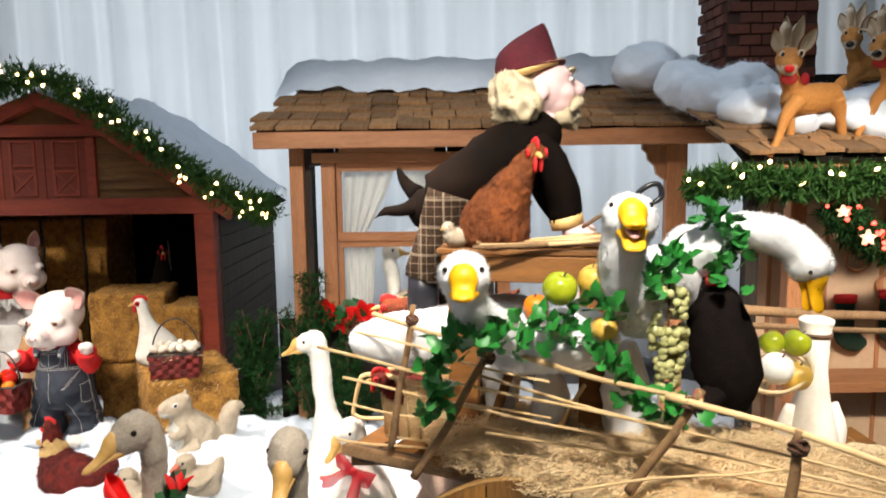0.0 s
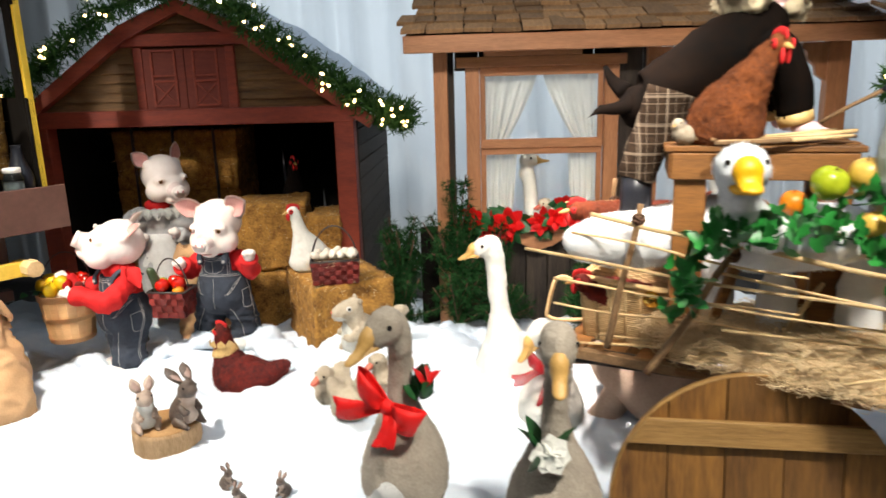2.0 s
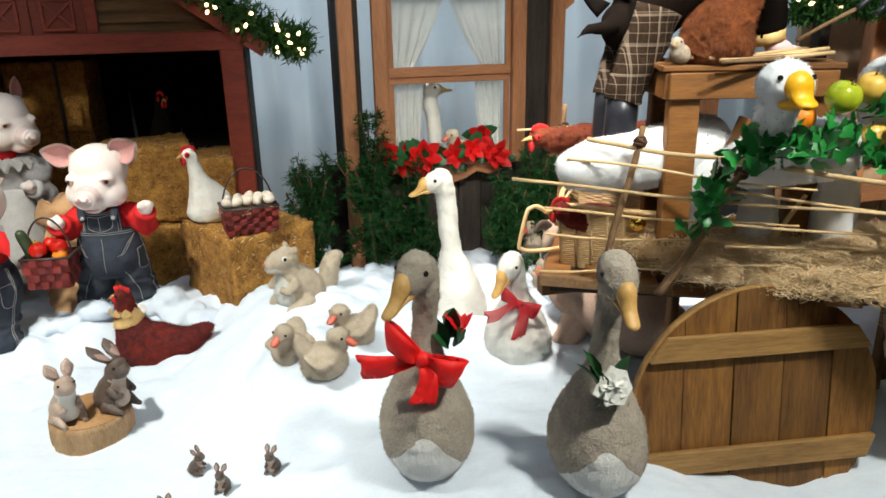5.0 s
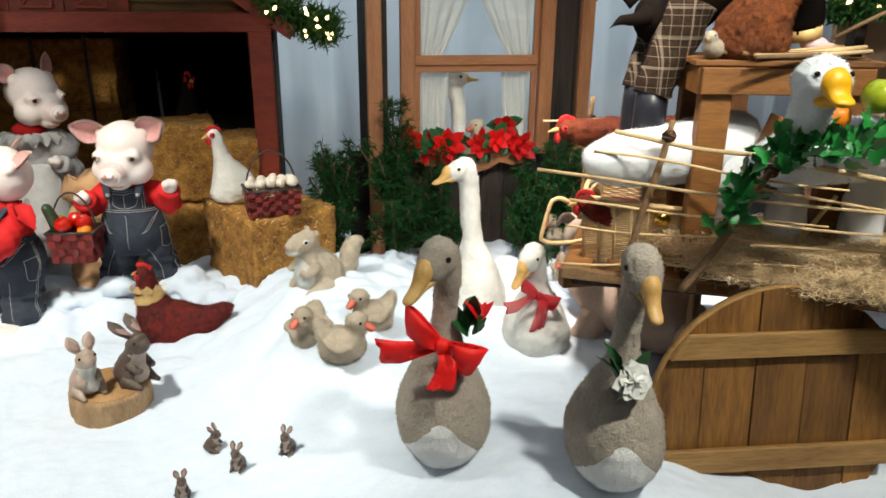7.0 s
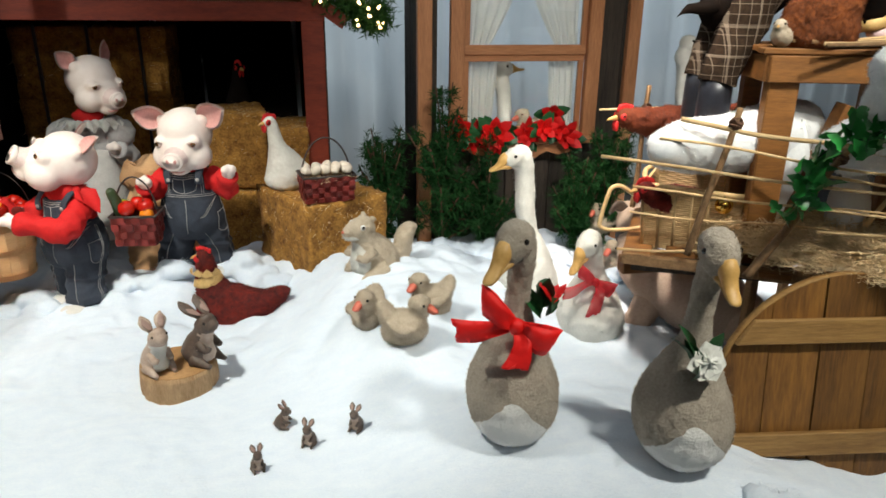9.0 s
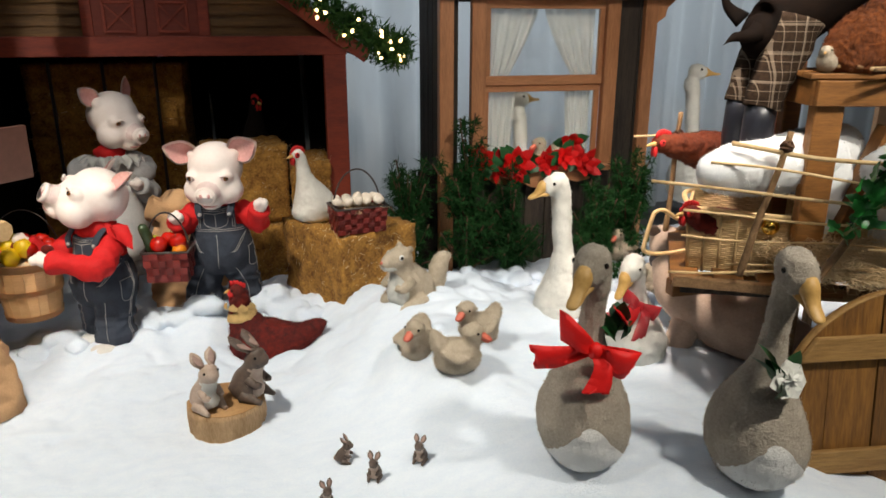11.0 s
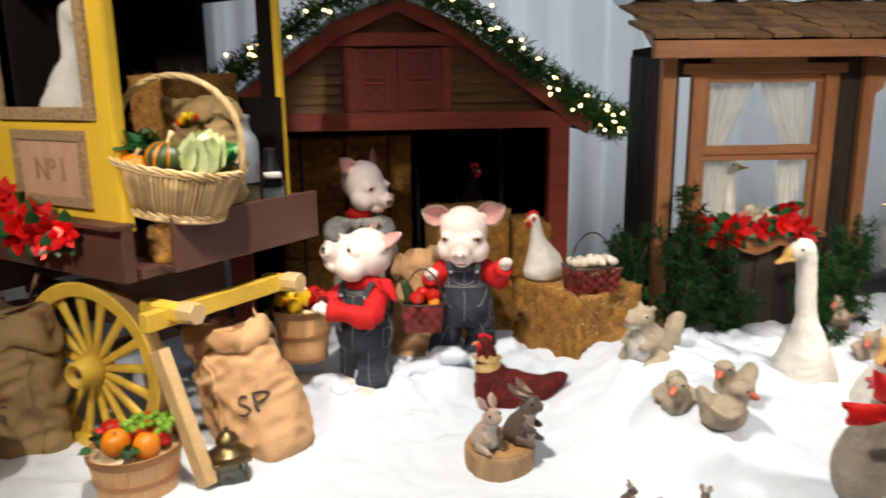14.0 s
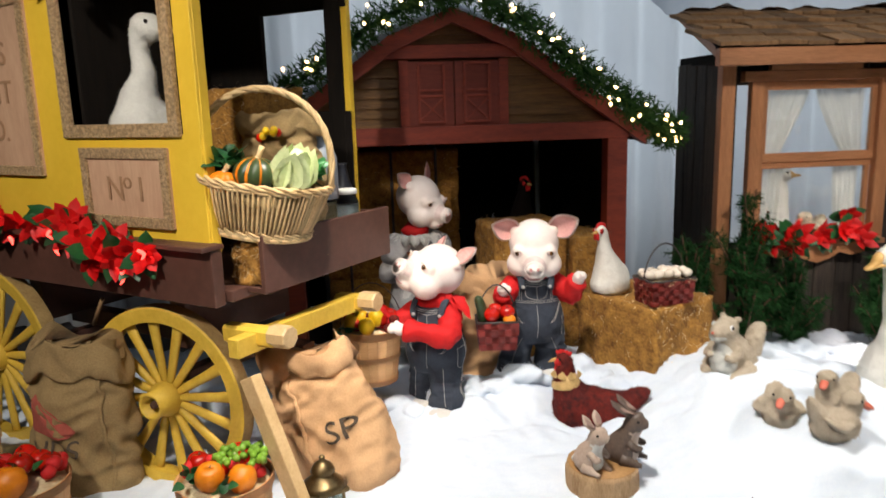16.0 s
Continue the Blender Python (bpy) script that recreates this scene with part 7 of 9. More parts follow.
for x in (-0.2, 0.21):
    for y in (-0.12, 0.12):
        part("leg", box(bmesh.new(), (x, y, 0.82), (0.095 if y < 0 else 0.06, 0.05, 0.66), bev=0.004), CRATE, stand)
part("brace", board(bmesh.new(), (-0.12, -0.1, 0.62), (0.02, -0.1, 1.05), 0.07, 0.03, (0, 1, 0)), CRATE, stand)
hen("hen_figure", (0.185, 2.25, 1.22), 60, [RUST, ORBEAK, COMB, EYE], "rust-brown furry hen sitting on the wooden stand",
    [(0, 0.03, 0.0, 0.065), (0, 0.03, 0.03, 0.088, 0.11), (0, 0.015, 0.09, 0.09, 0.11), (0, -0.02, 0.16, 0.07, 0.078), (0, -0.06, 0.225, 0.05), (0, -0.09, 0.27, 0.038), (0, -0.105, 0.3, 0.026), (0, -0.105, 0.31, 0.008)], (0, -0.112, 0.29), head_r=0.034, fuzzy=0.006, aside=-50, crest=1.15)
hen("hen_figure", (-0.06, 2.76, 0.86), -88, [DEEPRUST, ORBEAK, COMB, EYE], "rust-brown hen behind the cart rail",
    [(0, 0.36, 0.13, 0.006), (0, 0.31, 0.09, 0.035, 0.02), (0, 0.22, 0.05, 0.05), (0, 0.12, 0.03, 0.07), (0, 0.04, 0.03, 0.075), (0, -0.06, 0.05, 0.055), (0, -0.13, 0.065, 0.04), (0, -0.15, 0.07, 0.01)], (0, -0.155, 0.07), head_r=0.036, fuzzy=0.006)


def gnome():
    """The doll that bends over the stand. Slots: coat, plaid, boot, skin, hair, hat, gold, white, iris."""
    bm = bmesh.new()
    y = 2.47
    # trunk bent forward, from the seat up to the neck
    sweep(bm, [(-0.1, y, 1.37, 0.03), (-0.055, y, 1.345, 0.09), (0.03, y, 1.375, 0.105, 0.12), (0.14, y, 1.455, 0.108, 0.13), (0.25, y, 1.525, 0.108, 0.135), (0.325, y, 1.58, 0.085), (0.36, y, 1.635, 0.055)], 22, 4, 0)
    # arms down to the stand
    for dy, hx in ((-0.13, 0.4), (0.13, 0.44)):
        sweep(bm, [(0.29, y + dy * 0.9, 1.54, 0.06), (0.345, y + dy * 1.05, 1.47, 0.062), (0.385, y + dy * 1.05, 1.38, 0.06), (hx, y + dy, 1.3, 0.05)], 14, 3, 0)
        sweep(bm, [(hx, y + dy, 1.31, 0.056), (hx + 0.01, y + dy, 1.275, 0.054)], 14, 1, 6)
        ball(bm, (hx + 0.035, y + dy - 0.02, 1.258), (0.05, 0.036, 0.028), (0, 10, 0), 3)
        for k in range(4):
            sweep(bm, [(hx + 0.06, y + dy - 0.045 + k * 0.018, 1.258, 0.009), (hx + 0.1, y + dy - 0.055 + k * 0.022, 1.25, 0.007)], 7, 1, 3)
    # coat tails
    sweep(bm, [(-0.06, y - 0.03, 1.36, 0.04, 0.018), (-0.12, y - 0.05, 1.335, 0.022, 0.012), (-0.19, y - 0.06, 1.325, 0.014, 0.009), (-0.235, y - 0.06, 1.3, 0.006, 0.005)], 10, 3, 0)
    sweep(bm, [(-0.09, y + 0.06, 1.38, 0.035, 0.018), (-0.13, y + 0.08, 1.42, 0.02, 0.012), (-0.155, y + 0.09, 1.47, 0.01, 0.007)], 10, 3, 0)
    # legs and boots
    for dy, dx in ((-0.07, 0.0), (0.08, 0.03)):
        sweep(bm, [(0.03 + dx, y + dy, 1.38, 0.08), (0.0 + dx, y + dy, 1.29, 0.074), (-0.035 + dx, y + dy, 1.21, 0.064), (-0.058 + dx, y + dy, 1.14, 0.06), (-0.066 + dx, y + dy, 1.1, 0.062)], 24, 6, 1)
        sweep(bm, [(-0.066 + dx, y + dy, 1.13, 0.052), (-0.07 + dx, y + dy, 0.98, 0.054), (-0.06 + dx, y + dy, 0.93, 0.056)], 14, 2, 2)
        sweep(bm, [(-0.08 + dx, y + dy, 0.925, 0.04), (-0.03 + dx, y + dy, 0.925, 0.05), (0.03 + dx, y + dy, 0.918, 0.045), (0.06 + dx, y + dy, 0.915, 0.02)], 12, 3, 2)
    n_body = len(bm.verts)
    # head: cheeks, nose, chin and ear run together; eyes, hair and beard
    face = bmesh.new()
    ball(face, (0.345, y, 1.735), (0.092, 0.09, 0.1), (0, 15, 0), 3, 24, 16)
    ball(face, (0.385, y, 1.69), (0.07, 0.07, 0.06), (0, 0, 0), 3, 20, 14)
    for q in (-1, 1):
        ball(face, (0.4, y + q * 0.04, 1.712), (0.042, 0.04, 0.036), (0, 0, 0), 3)
        ball(face, (0.405, y + q * 0.036, 1.778), (0.03, 0.03, 0.014), (0, 20, 0), 3)
        ball(face, (0.325, y + q * 0.09, 1.715), (0.022, 0.014, 0.032), (0, 0, 0), 3)
    sweep(face, [(0.41, y, 1.77, 0.014), (0.44, y, 1.745, 0.018), (0.462, y, 1.724, 0.022, 0.02), (0.455, y, 1.71, 0.012)], 12, 3, 3)
    ball(face, (0.415, y, 1.648), (0.035, 0.04, 0.025), (0, 0, 0), 3)
    sweep(face, [(0.335, y, 1.56, 0.05), (0.34, y, 1.64, 0.055)], 14, 2, 3)
    join(bm, meld(face, 0.006, 4))
    for s in (-1, 1):
        ball(bm, (0.425, y + s * 0.04, 1.755), (0.011, 0.014, 0.01), (0, 0, 0), 7, 10, 8)
        ball(bm, (0.432, y + s * 0.041, 1.755), (0.006, 0.008, 0.008), (0, 0, 0), 8, 8, 6)
        sweep(bm, [(0.437, y + s * 0.012, 1.782, 0.006), (0.432, y + s * 0.04, 1.79, 0.008), (0.415, y + s * 0.066, 1.783, 0.004)], 8, 3, 4)
        sweep(bm, [(0.452, y + s * 0.008, 1.694, 0.012), (0.45, y + s * 0.045, 1.684, 0.02, 0.016), (0.43, y + s * 0.08, 1.665, 0.014), (0.42, y + s * 0.095, 1.65, 0.004)], 10, 3, 4)
    hair = bmesh.new()
    ball(hair, (0.245, y, 1.715), (0.08, 0.1, 0.1), (0, 10, 0), 4, 24, 16)
    ball(hair, (0.265, y - 0.07, 1.685), (0.05, 0.04, 0.06), (0, 0, 0), 4, 18, 12)
    ball(hair, (0.265, y + 0.07, 1.685), (0.05, 0.04, 0.06), (0, 0, 0), 4, 18, 12)
    ball(hair, (0.42, y, 1.64), (0.045, 0.062, 0.034), (0, 20, 0), 4, 16, 10)
    hair = meld(hair, 0.008, 2)
    fold(hair, 0.03, 22, 9, 2.0)
    n_hair = len(bm.verts)
    join(bm, hair)
    bm.verts.ensure_lookup_table()
    vs = bm.verts[n_hair:]
    bm.normal_update()
    fuzz(vs, 0.012, 26)
    fur(bm, 6000, 0.014, 4, 4)
    # cap with gold band, bent to a point
    sweep(bm, [(0.302, y, 1.776, 0.112, 0.1), (0.298, y, 1.788, 0.119, 0.106), (0.296, y, 1.796, 0.119, 0.106)], 22, 1, 6, side=(0.94, 0, 0.34))
    sweep(bm, [(0.297, y, 1.793, 0.12, 0.107), (0.295, y, 1.812, 0.116, 0.1), (0.305, y, 1.848, 0.09, 0.072), (0.318, y, 1.884, 0.06, 0.046), (0.33, y, 1.918, 0.03, 0.022), (0.338, y, 1.942, 0.006)], 22, 3, 5, side=(0.94, 0, 0.34))
    bm.verts.ensure_lookup_table()
    for v in bm.verts[n_body:]:
        v.co.x += 0.005
    bm.normal_update()
    for v in bm.verts:
        if v.link_faces and v.link_faces[0].material_index in (0, 1):
            v.co += v.normal * (0.016 * (0.3 - abs(noise.noise(Vector((v.co.x * 9 + v.co.z * 7, v.co.y * 9, v.co.z * 5))))) + 0.008 * noise.noise(v.co * 16))
    return solo("gnome_doll", bm, [COAT, PLAID, BOOT, SKIN, HAIR, HATRED, GOLD, WHITEDOT, EYE], "bearded gnome doll in dark coat and burgundy cap, bending", "doll")


gnome()
# fluffy white goose body lying in the cart and the geese of the team


def team_goose(name, label, body_rows, neck_rows, head, face, head_r, open_by=0.0, mats=None, bl=0.084, bw=0.07):
    bm = bmesh.new()
    sweep(bm, body_rows, 20, 4, 0)
    sweep(bm, neck_rows, 16, 4, 0)
    h, d = Vector(head), Vector(face).normalized()
    sweep(bm, [(*(h - d * head_r * 0.95), 0.008), (*(h - d * head_r * 0.7), head_r * 0.76), (*h, head_r), (*(h + d * head_r * 0.5), head_r * 0.9), (*(h + d * head_r * 0.85), head_r * 0.5)], 16, 3, 0)
    bm = meld(bm, 0.0085, 3)
    shaggy(bm, 0.005, 20, 2)
    shaggy(bm, 0.002, 60, 2)
    fur(bm, 15000, 0.0085, 0, 8)
    s = d.cross(Vector((0, 0, 1))).normalized()
    n = s.cross(d)
    bill(bm, h + d * head_r * 0.66 - n * (head_r * 0.1), d, bl, bw, bw * 0.8, 1, open_by, 4)
    for k in (-1, 1):
        ball(bm, h + d * head_r * 0.52 + n * head_r * 0.55 + s * (k * head_r * 0.68), head_r * 0.11, (0, 0, 0), 2, 8, 6)
        ball(bm, h + d * (head_r * 0.62 + bl * 0.4) + n * (bw * 0.28) + s * (k * bw * 0.16), (0.003, 0.005, 0.002), (0, 0, 0), 2, 8, 6)
    return solo(name, bm, mats or YELLOW_SET, label, "goose", None, "team of geese")


team_goose("goose_figure", "fluffy white goose with yellow bill and ivy collar", [(0.15, 2.16, 0.93, 0.03), (0.2, 2.1, 0.94, 0.08), (0.3, 2.0, 0.98, 0.1, 0.09), (0.4, 1.95, 1.0, 0.095, 0.085), (0.46, 1.93, 1.0, 0.05), (0.48, 1.93, 1.0, 0.01)],
           [(0.28, 2.02, 0.99, 0.07), (0.17, 1.95, 1.02, 0.06), (0.09, 1.86, 1.09, 0.052), (0.055, 1.8, 1.16, 0.05), (0.055, 1.785, 1.19, 0.04)], (0.052, 1.785, 1.205), (-0.06, -0.95, -0.3), 0.066, 0.0, None, 0.072, 0.066)
team_goose("goose_figure", "fluffy white goose calling with its yellow bill open", [(0.72, 2.15, 1.1, 0.03), (0.68, 2.08, 1.12, 0.09), (0.6, 2.0, 1.15, 0.1), (0.52, 1.94, 1.16, 0.08), (0.48, 1.92, 1.15, 0.02)],
           [(0.55, 1.95, 1.07, 0.08), (0.48, 1.87, 1.14, 0.066), (0.456, 1.82, 1.23, 0.058), (0.458, 1.795, 1.3, 0.058), (0.462, 1.79, 1.35, 0.045)], (0.464, 1.785, 1.345), (-0.1, -0.95, 0.0), 0.068, 0.056, None, 0.07, 0.066)
team_goose("goose_figure", "fluffy white goose bending its long neck down", [(0.66, 2.12, 1.2, 0.03), (0.7, 2.05, 1.22, 0.08), (0.74, 2.0, 1.24, 0.07), (0.78, 1.98, 1.26, 0.06), (0.79, 1.98, 1.26, 0.01)],
           [(0.72, 2.02, 1.24, 0.06), (0.8, 1.97, 1.285, 0.055), (0.87, 1.93, 1.29, 0.053), (0.935, 1.9, 1.265, 0.052), (0.965, 1.89, 1.235, 0.05)], (0.968, 1.88, 1.215), (0.12, -0.3, -0.95), 0.058, 0.03, None, 0.095, 0.05)
bm = bmesh.new()
vs = sweep(bm, [(-0.3, 2.37, 0.89, 0.02), (-0.27, 2.36, 0.895, 0.075, 0.06), (-0.15, 2.36, 0.9, 0.1, 0.09), (0.0, 2.36, 0.91, 0.105, 0.1), (0.15, 2.37, 0.93, 0.105, 0.11), (0.28, 2.4, 0.95, 0.09), (0.3, 2.4, 0.95, 0.02)], 20, 6, 0)
bm.normal_update()
fuzz(vs, 0.007, 14)
fur(bm, 9000, 0.009, 0, 9)
solo("fleece_bolster", bm, FLUFF, "long roll of white fleece lying in the cart", "fleece")
for c, r in (((0.18, 2.3, 0.78), (0.05, 0.05, 0.22)), ((0.55, 2.1, 0.75), (0.07, 0.06, 0.2)), ((0.33, 2.18, 0.72), (0.06, 0.06, 0.14))):
    bm = bmesh.new()
    vs = ball(bm, c, r, (0, 0, 0), 0, 16, 12)
    bm.normal_update()
    fuzz(vs, 0.02, 24)
    solo("fleece_wisp", bm, FLUFF, "loose white fleece between the cart stakes", "fleece")

# pale plush animal lying on the snow behind the cart


def lying_plush():
    """Slots: pale plush, brown ear, collar, eye."""
    bm = bmesh.new()
    sweep(bm, [(0.36, 2.56, 0.12, 0.03), (0.31, 2.57, 0.15, 0.1), (0.2, 2.63, 0.18, 0.15, 0.14), (0.07, 2.72, 0.22, 0.13), (-0.04, 2.8, 0.29, 0.105), (-0.06, 2.87, 0.36, 0.075), (-0.045, 2.93, 0.42, 0.066), (-0.03, 2.98, 0.46, 0.07), (-0.05, 3.03, 0.48, 0.045), (-0.075, 3.07, 0.475, 0.012)], 22, 4, 0)
    vs = ball(bm, (0.29, 2.5, 0.13), (0.12, 0.1, 0.11), (0, 0, 20), 0, 18, 12)
    sweep(bm, [(0.3, 2.46, 0.07, 0.055), (0.2, 2.42, 0.05, 0.045), (0.12, 2.42, 0.045, 0.03)], 12, 3, 0)
    sweep(bm, [(-0.02, 2.75, 0.18, 0.07), (-0.1, 2.7, 0.1, 0.055), (-0.18, 2.68, 0.06, 0.035)], 12, 3, 0)
    bm.normal_update()
    fuzz(bm.verts, 0.012, 11)
    fur(bm, 7000, 0.012, 0, 12)
    for k in (-1, 1):
        sweep(bm, [(-0.03 + 0.05 * k, 2.96, 0.5, 0.02, 0.012), (-0.04 + 0.085 * k, 2.95, 0.52, 0.03, 0.012), (-0.045 + 0.11 * k, 2.94, 0.49, 0.01, 0.008)], 8, 3, 1)
        ball(bm, (-0.05 + 0.045 * k, 3.01, 0.49), 0.008, (0, 0, 0), 3, 8, 6)
    sweep(bm, [(-0.053, 2.9, 0.39, 0.078), (-0.05, 2.912, 0.402, 0.078)], 18, 1, 2)
    return solo("plush_animal", bm, [PINKCLOTH, RABBIT, WIRE, EYE], "pale pinkish plush animal lying behind the cart", "toy animal")


lying_plush()

# ---- the yellow wagon ----

CUTLINE = tex_mat("carved_letter", (0.4, 0.24, 0.14), (0.28, 0.16, 0.09), 0.7, 20, 0.2)
WAGON = pose(-3.336, 2.825, 0, 0, 0, -36)
wagon = thing("wagon", WAGON, "yellow market wagon with brown base and signs", "wagon")


def wagon_parts():
    def bx(name, c, s, mat, parent=wagon, label="", bev=0.003, rot=(0, 0, 0)):
        return part(name, box(bmesh.new(), c, s, rot, bev), mat, parent, label)
    # near side: panels left open at the window
    side = bx("side_panel", (-0.28, 0.012, 1.14), (0.73, 0.024, 0.4), YELLOW)
    bx("panel", (0.045, 0.012, 1.66), (0.085, 0.024, 0.66), YELLOW, side)
    bx("panel", (-1.05, 0.012, 1.47), (0.82, 0.024, 1.05), YELLOW, side)
    bx("panel", (-0.3, 0.012, 2.03), (0.7, 0.024, 0.1), YELLOW, side)
    # window with glitter frame
    win = bx("window", (-0.32, -0.006, 1.3535), (0.64, 0.02, 0.049), GLITTER, wagon, "wagon window with glittered gold frame")
    bx("frame_rail", (-0.32, -0.006, 1.96), (0.64, 0.02, 0.049), GLITTER, win)
    for x in (-0.615, -0.026):
        bx("frame_stile", (x, -0.006, 1.657), (0.05, 0.02, 0.56), GLITTER, win)
    def sign(cx, cz, w, h, label):
        s = bx("sign", (cx, -0.004, cz), (w, 0.012, h), PANEL, wagon, label)
        for z in (-1, 1):
            bx("frame_rail", (cx, -0.014, cz + z * (h / 2 - 0.02)), (w, 0.012, 0.04), GLITTER, s)
        for x in (-1, 1):
            bx("frame_stile", (cx + x * (w / 2 - 0.02), -0.014, cz), (0.04, 0.012, h - 0.08), GLITTER, s)
        return s
    s1 = sign(-0.315, 1.148, 0.48, 0.29, "pale sign lettered No 1 in a glittered frame")
    def letters(text, x, z, size, parent):
        cu = bpy.data.curves.new("lettering", "FONT")
        cu.body, cu.size, cu.extrude = text, size, 0.002
        tmp = bpy.data.objects.new("lettering", cu)
        me = bpy.data.meshes.new_from_object(tmp)
        bpy.data.objects.remove(tmp)
        me.materials.append(CUTLINE)
        return piece("lettering", me, parent, pose(x, -0.0115, z, 90, 0, 0))
    letters("N", -0.42, 1.1, 0.13, s1)
    letters("o", -0.325, 1.145, 0.09, s1)
    letters("I", -0.245, 1.1, 0.13, s1)
    s2 = sign(-1.07, 1.53, 0.54, 0.7, "tall pale sign with cut lettering in glittered frame")
    for x, z, t in ((-1.1, 1.62, "L'S"), (-1.12, 1.47, "NT"), (-1.12, 1.32, "D.")):
        letters(t, x, z, 0.13, s2)
    # brown base, floor and far side
    bx("base_board", (-0.65, -0.012, 0.855), (1.55, 0.05, 0.22), BROWN)
    bx("ledge", (-0.65, -0.03, 0.955), (1.56, 0.1, 0.018), BROWN)
    bx("floor", (-0.6, 0.42, 0.775), (1.5, 0.8, 0.04), BROWN)
    # Inner walls and added partition near-black: the wagon's inner shade is in the colour.
    bx("far_wall", (-0.87, 0.84, 1.42), (0.98, 0.03, 1.3), BLACKSHADE)
    bx("far_rail", (-0.15, 0.84, 1.1), (0.5, 0.03, 0.6), BLACKSHADE)
    bx("far_header", (-0.15, 0.84, 1.93), (0.5, 0.03, 0.2), BLACKSHADE)
    bx("far_jamb", (0.03, 0.84, 1.42), (0.085, 0.04, 1.28), BLACKSHADE)
    bx("rear_wall", (-1.36, 0.43, 1.4), (0.03, 0.84, 1.35), BLACKSHADE)
    bx("shade_partition", (-0.6, 0.3, 1.4), (0.02, 0.5, 1.3), BLACKSHADE)
    bx("roof", (-0.63, 0.42, 2.1), (1.6, 1.0, 0.04), YELLOW)
    bx("corner_post", (0.075, 0.03, 1.5), (0.03, 0.04, 1.15), YELLOW)
    bx("corner_post", (0.082, 0.845, 1.5), (0.036, 0.03, 1.15), YELLOW)
    bm = bmesh.new()
    pts = [(0.0, 2.1), (0.0, 1.95)] + [(0.43 - 0.43 * math.cos(a), 1.95 + 0.1 * math.sin(a)) for a in np.linspace(0, math.pi, 15)][1:-1] + [(0.86, 1.95), (0.86, 2.1)]
    prism(bm, pts, -0.012, 0.012)
    part("valance", bm, YELLOW, wagon, "curved yellow valance", pose(0.13, 0.0, 0, 0, 0, 90))
    # driver's tray of brown boards
    tray = bx("tray_front", (0.225, 0.49, 0.878), (0.022, 0.79, 0.21), BROWN, wagon, "scuffed brown tray board")
    bx("tray_floor", (0.15, 0.49, 0.785), (0.16, 0.79, 0.02), BROWN, tray)
    bx("tray_end", (0.15, 0.875, 0.87), (0.16, 0.02, 0.19), BROWN, tray)
    # running gear
    bx("axle_beam", (-0.3, 0.45, 0.36), (0.06, 0.6, 0.06), BROWN)
    bx("axle_beam", (-1.25, 0.45, 0.36), (0.06, 0.6, 0.06), BROWN)
    bx("reach_pole", (-0.6, 0.4, 0.45), (1.5, 0.07, 0.08), BROWN)
    bx("bolster", (-0.3, 0.45, 0.62), (0.09, 0.6, 0.27), BROWN)
    bx("bolster", (-1.25, 0.45, 0.62), (0.09, 0.6, 0.27), BROWN)
    part("brace_rod", sweep_bm([(-0.62, 0.05, 0.68, 0.009), (-0.7, 0.05, 0.56, 0.009)]), STICK, wagon)
    for y, x0, x1, z in ((0.1, 0.02, 0.27, 0.625), (0.66, 0.1, 0.255, 0.61)):
        sh = bx("shaft", ((x0 + x1) / 2, y, z - 0.01), (x1 - x0, 0.065, 0.068), WHEELYEL, wagon, "yellow shaft with sawn end", 0.012, (0, -2, 0))
        bm = bmesh.new()
        sweep(bm, [(x1 - 0.02, y, z, 0.042), (x1 + 0.055, y, z + 0.003, 0.042), (x1 + 0.06, y, z + 0.003, 0.038)], 8, 1, side=(0, 0.92, 0.38))
        for f in bm.faces:
            f.smooth = False
        part("end_block", bm, CUTWOOD, sh)
    part("splinter_bar", board(bmesh.new(), (0.17, -0.02, 0.6), (0.19, 0.68, 0.6), 0.07, 0.05), WHEELYEL, wagon, "yellow cross bar between the shafts")
    # props
    part("prop", board(bmesh.new(), (0.22, 0.0, 0.5), (0.45, -0.02, 0.03), 0.07, 0.045), CUTWOOD, wagon)


wagon_parts()


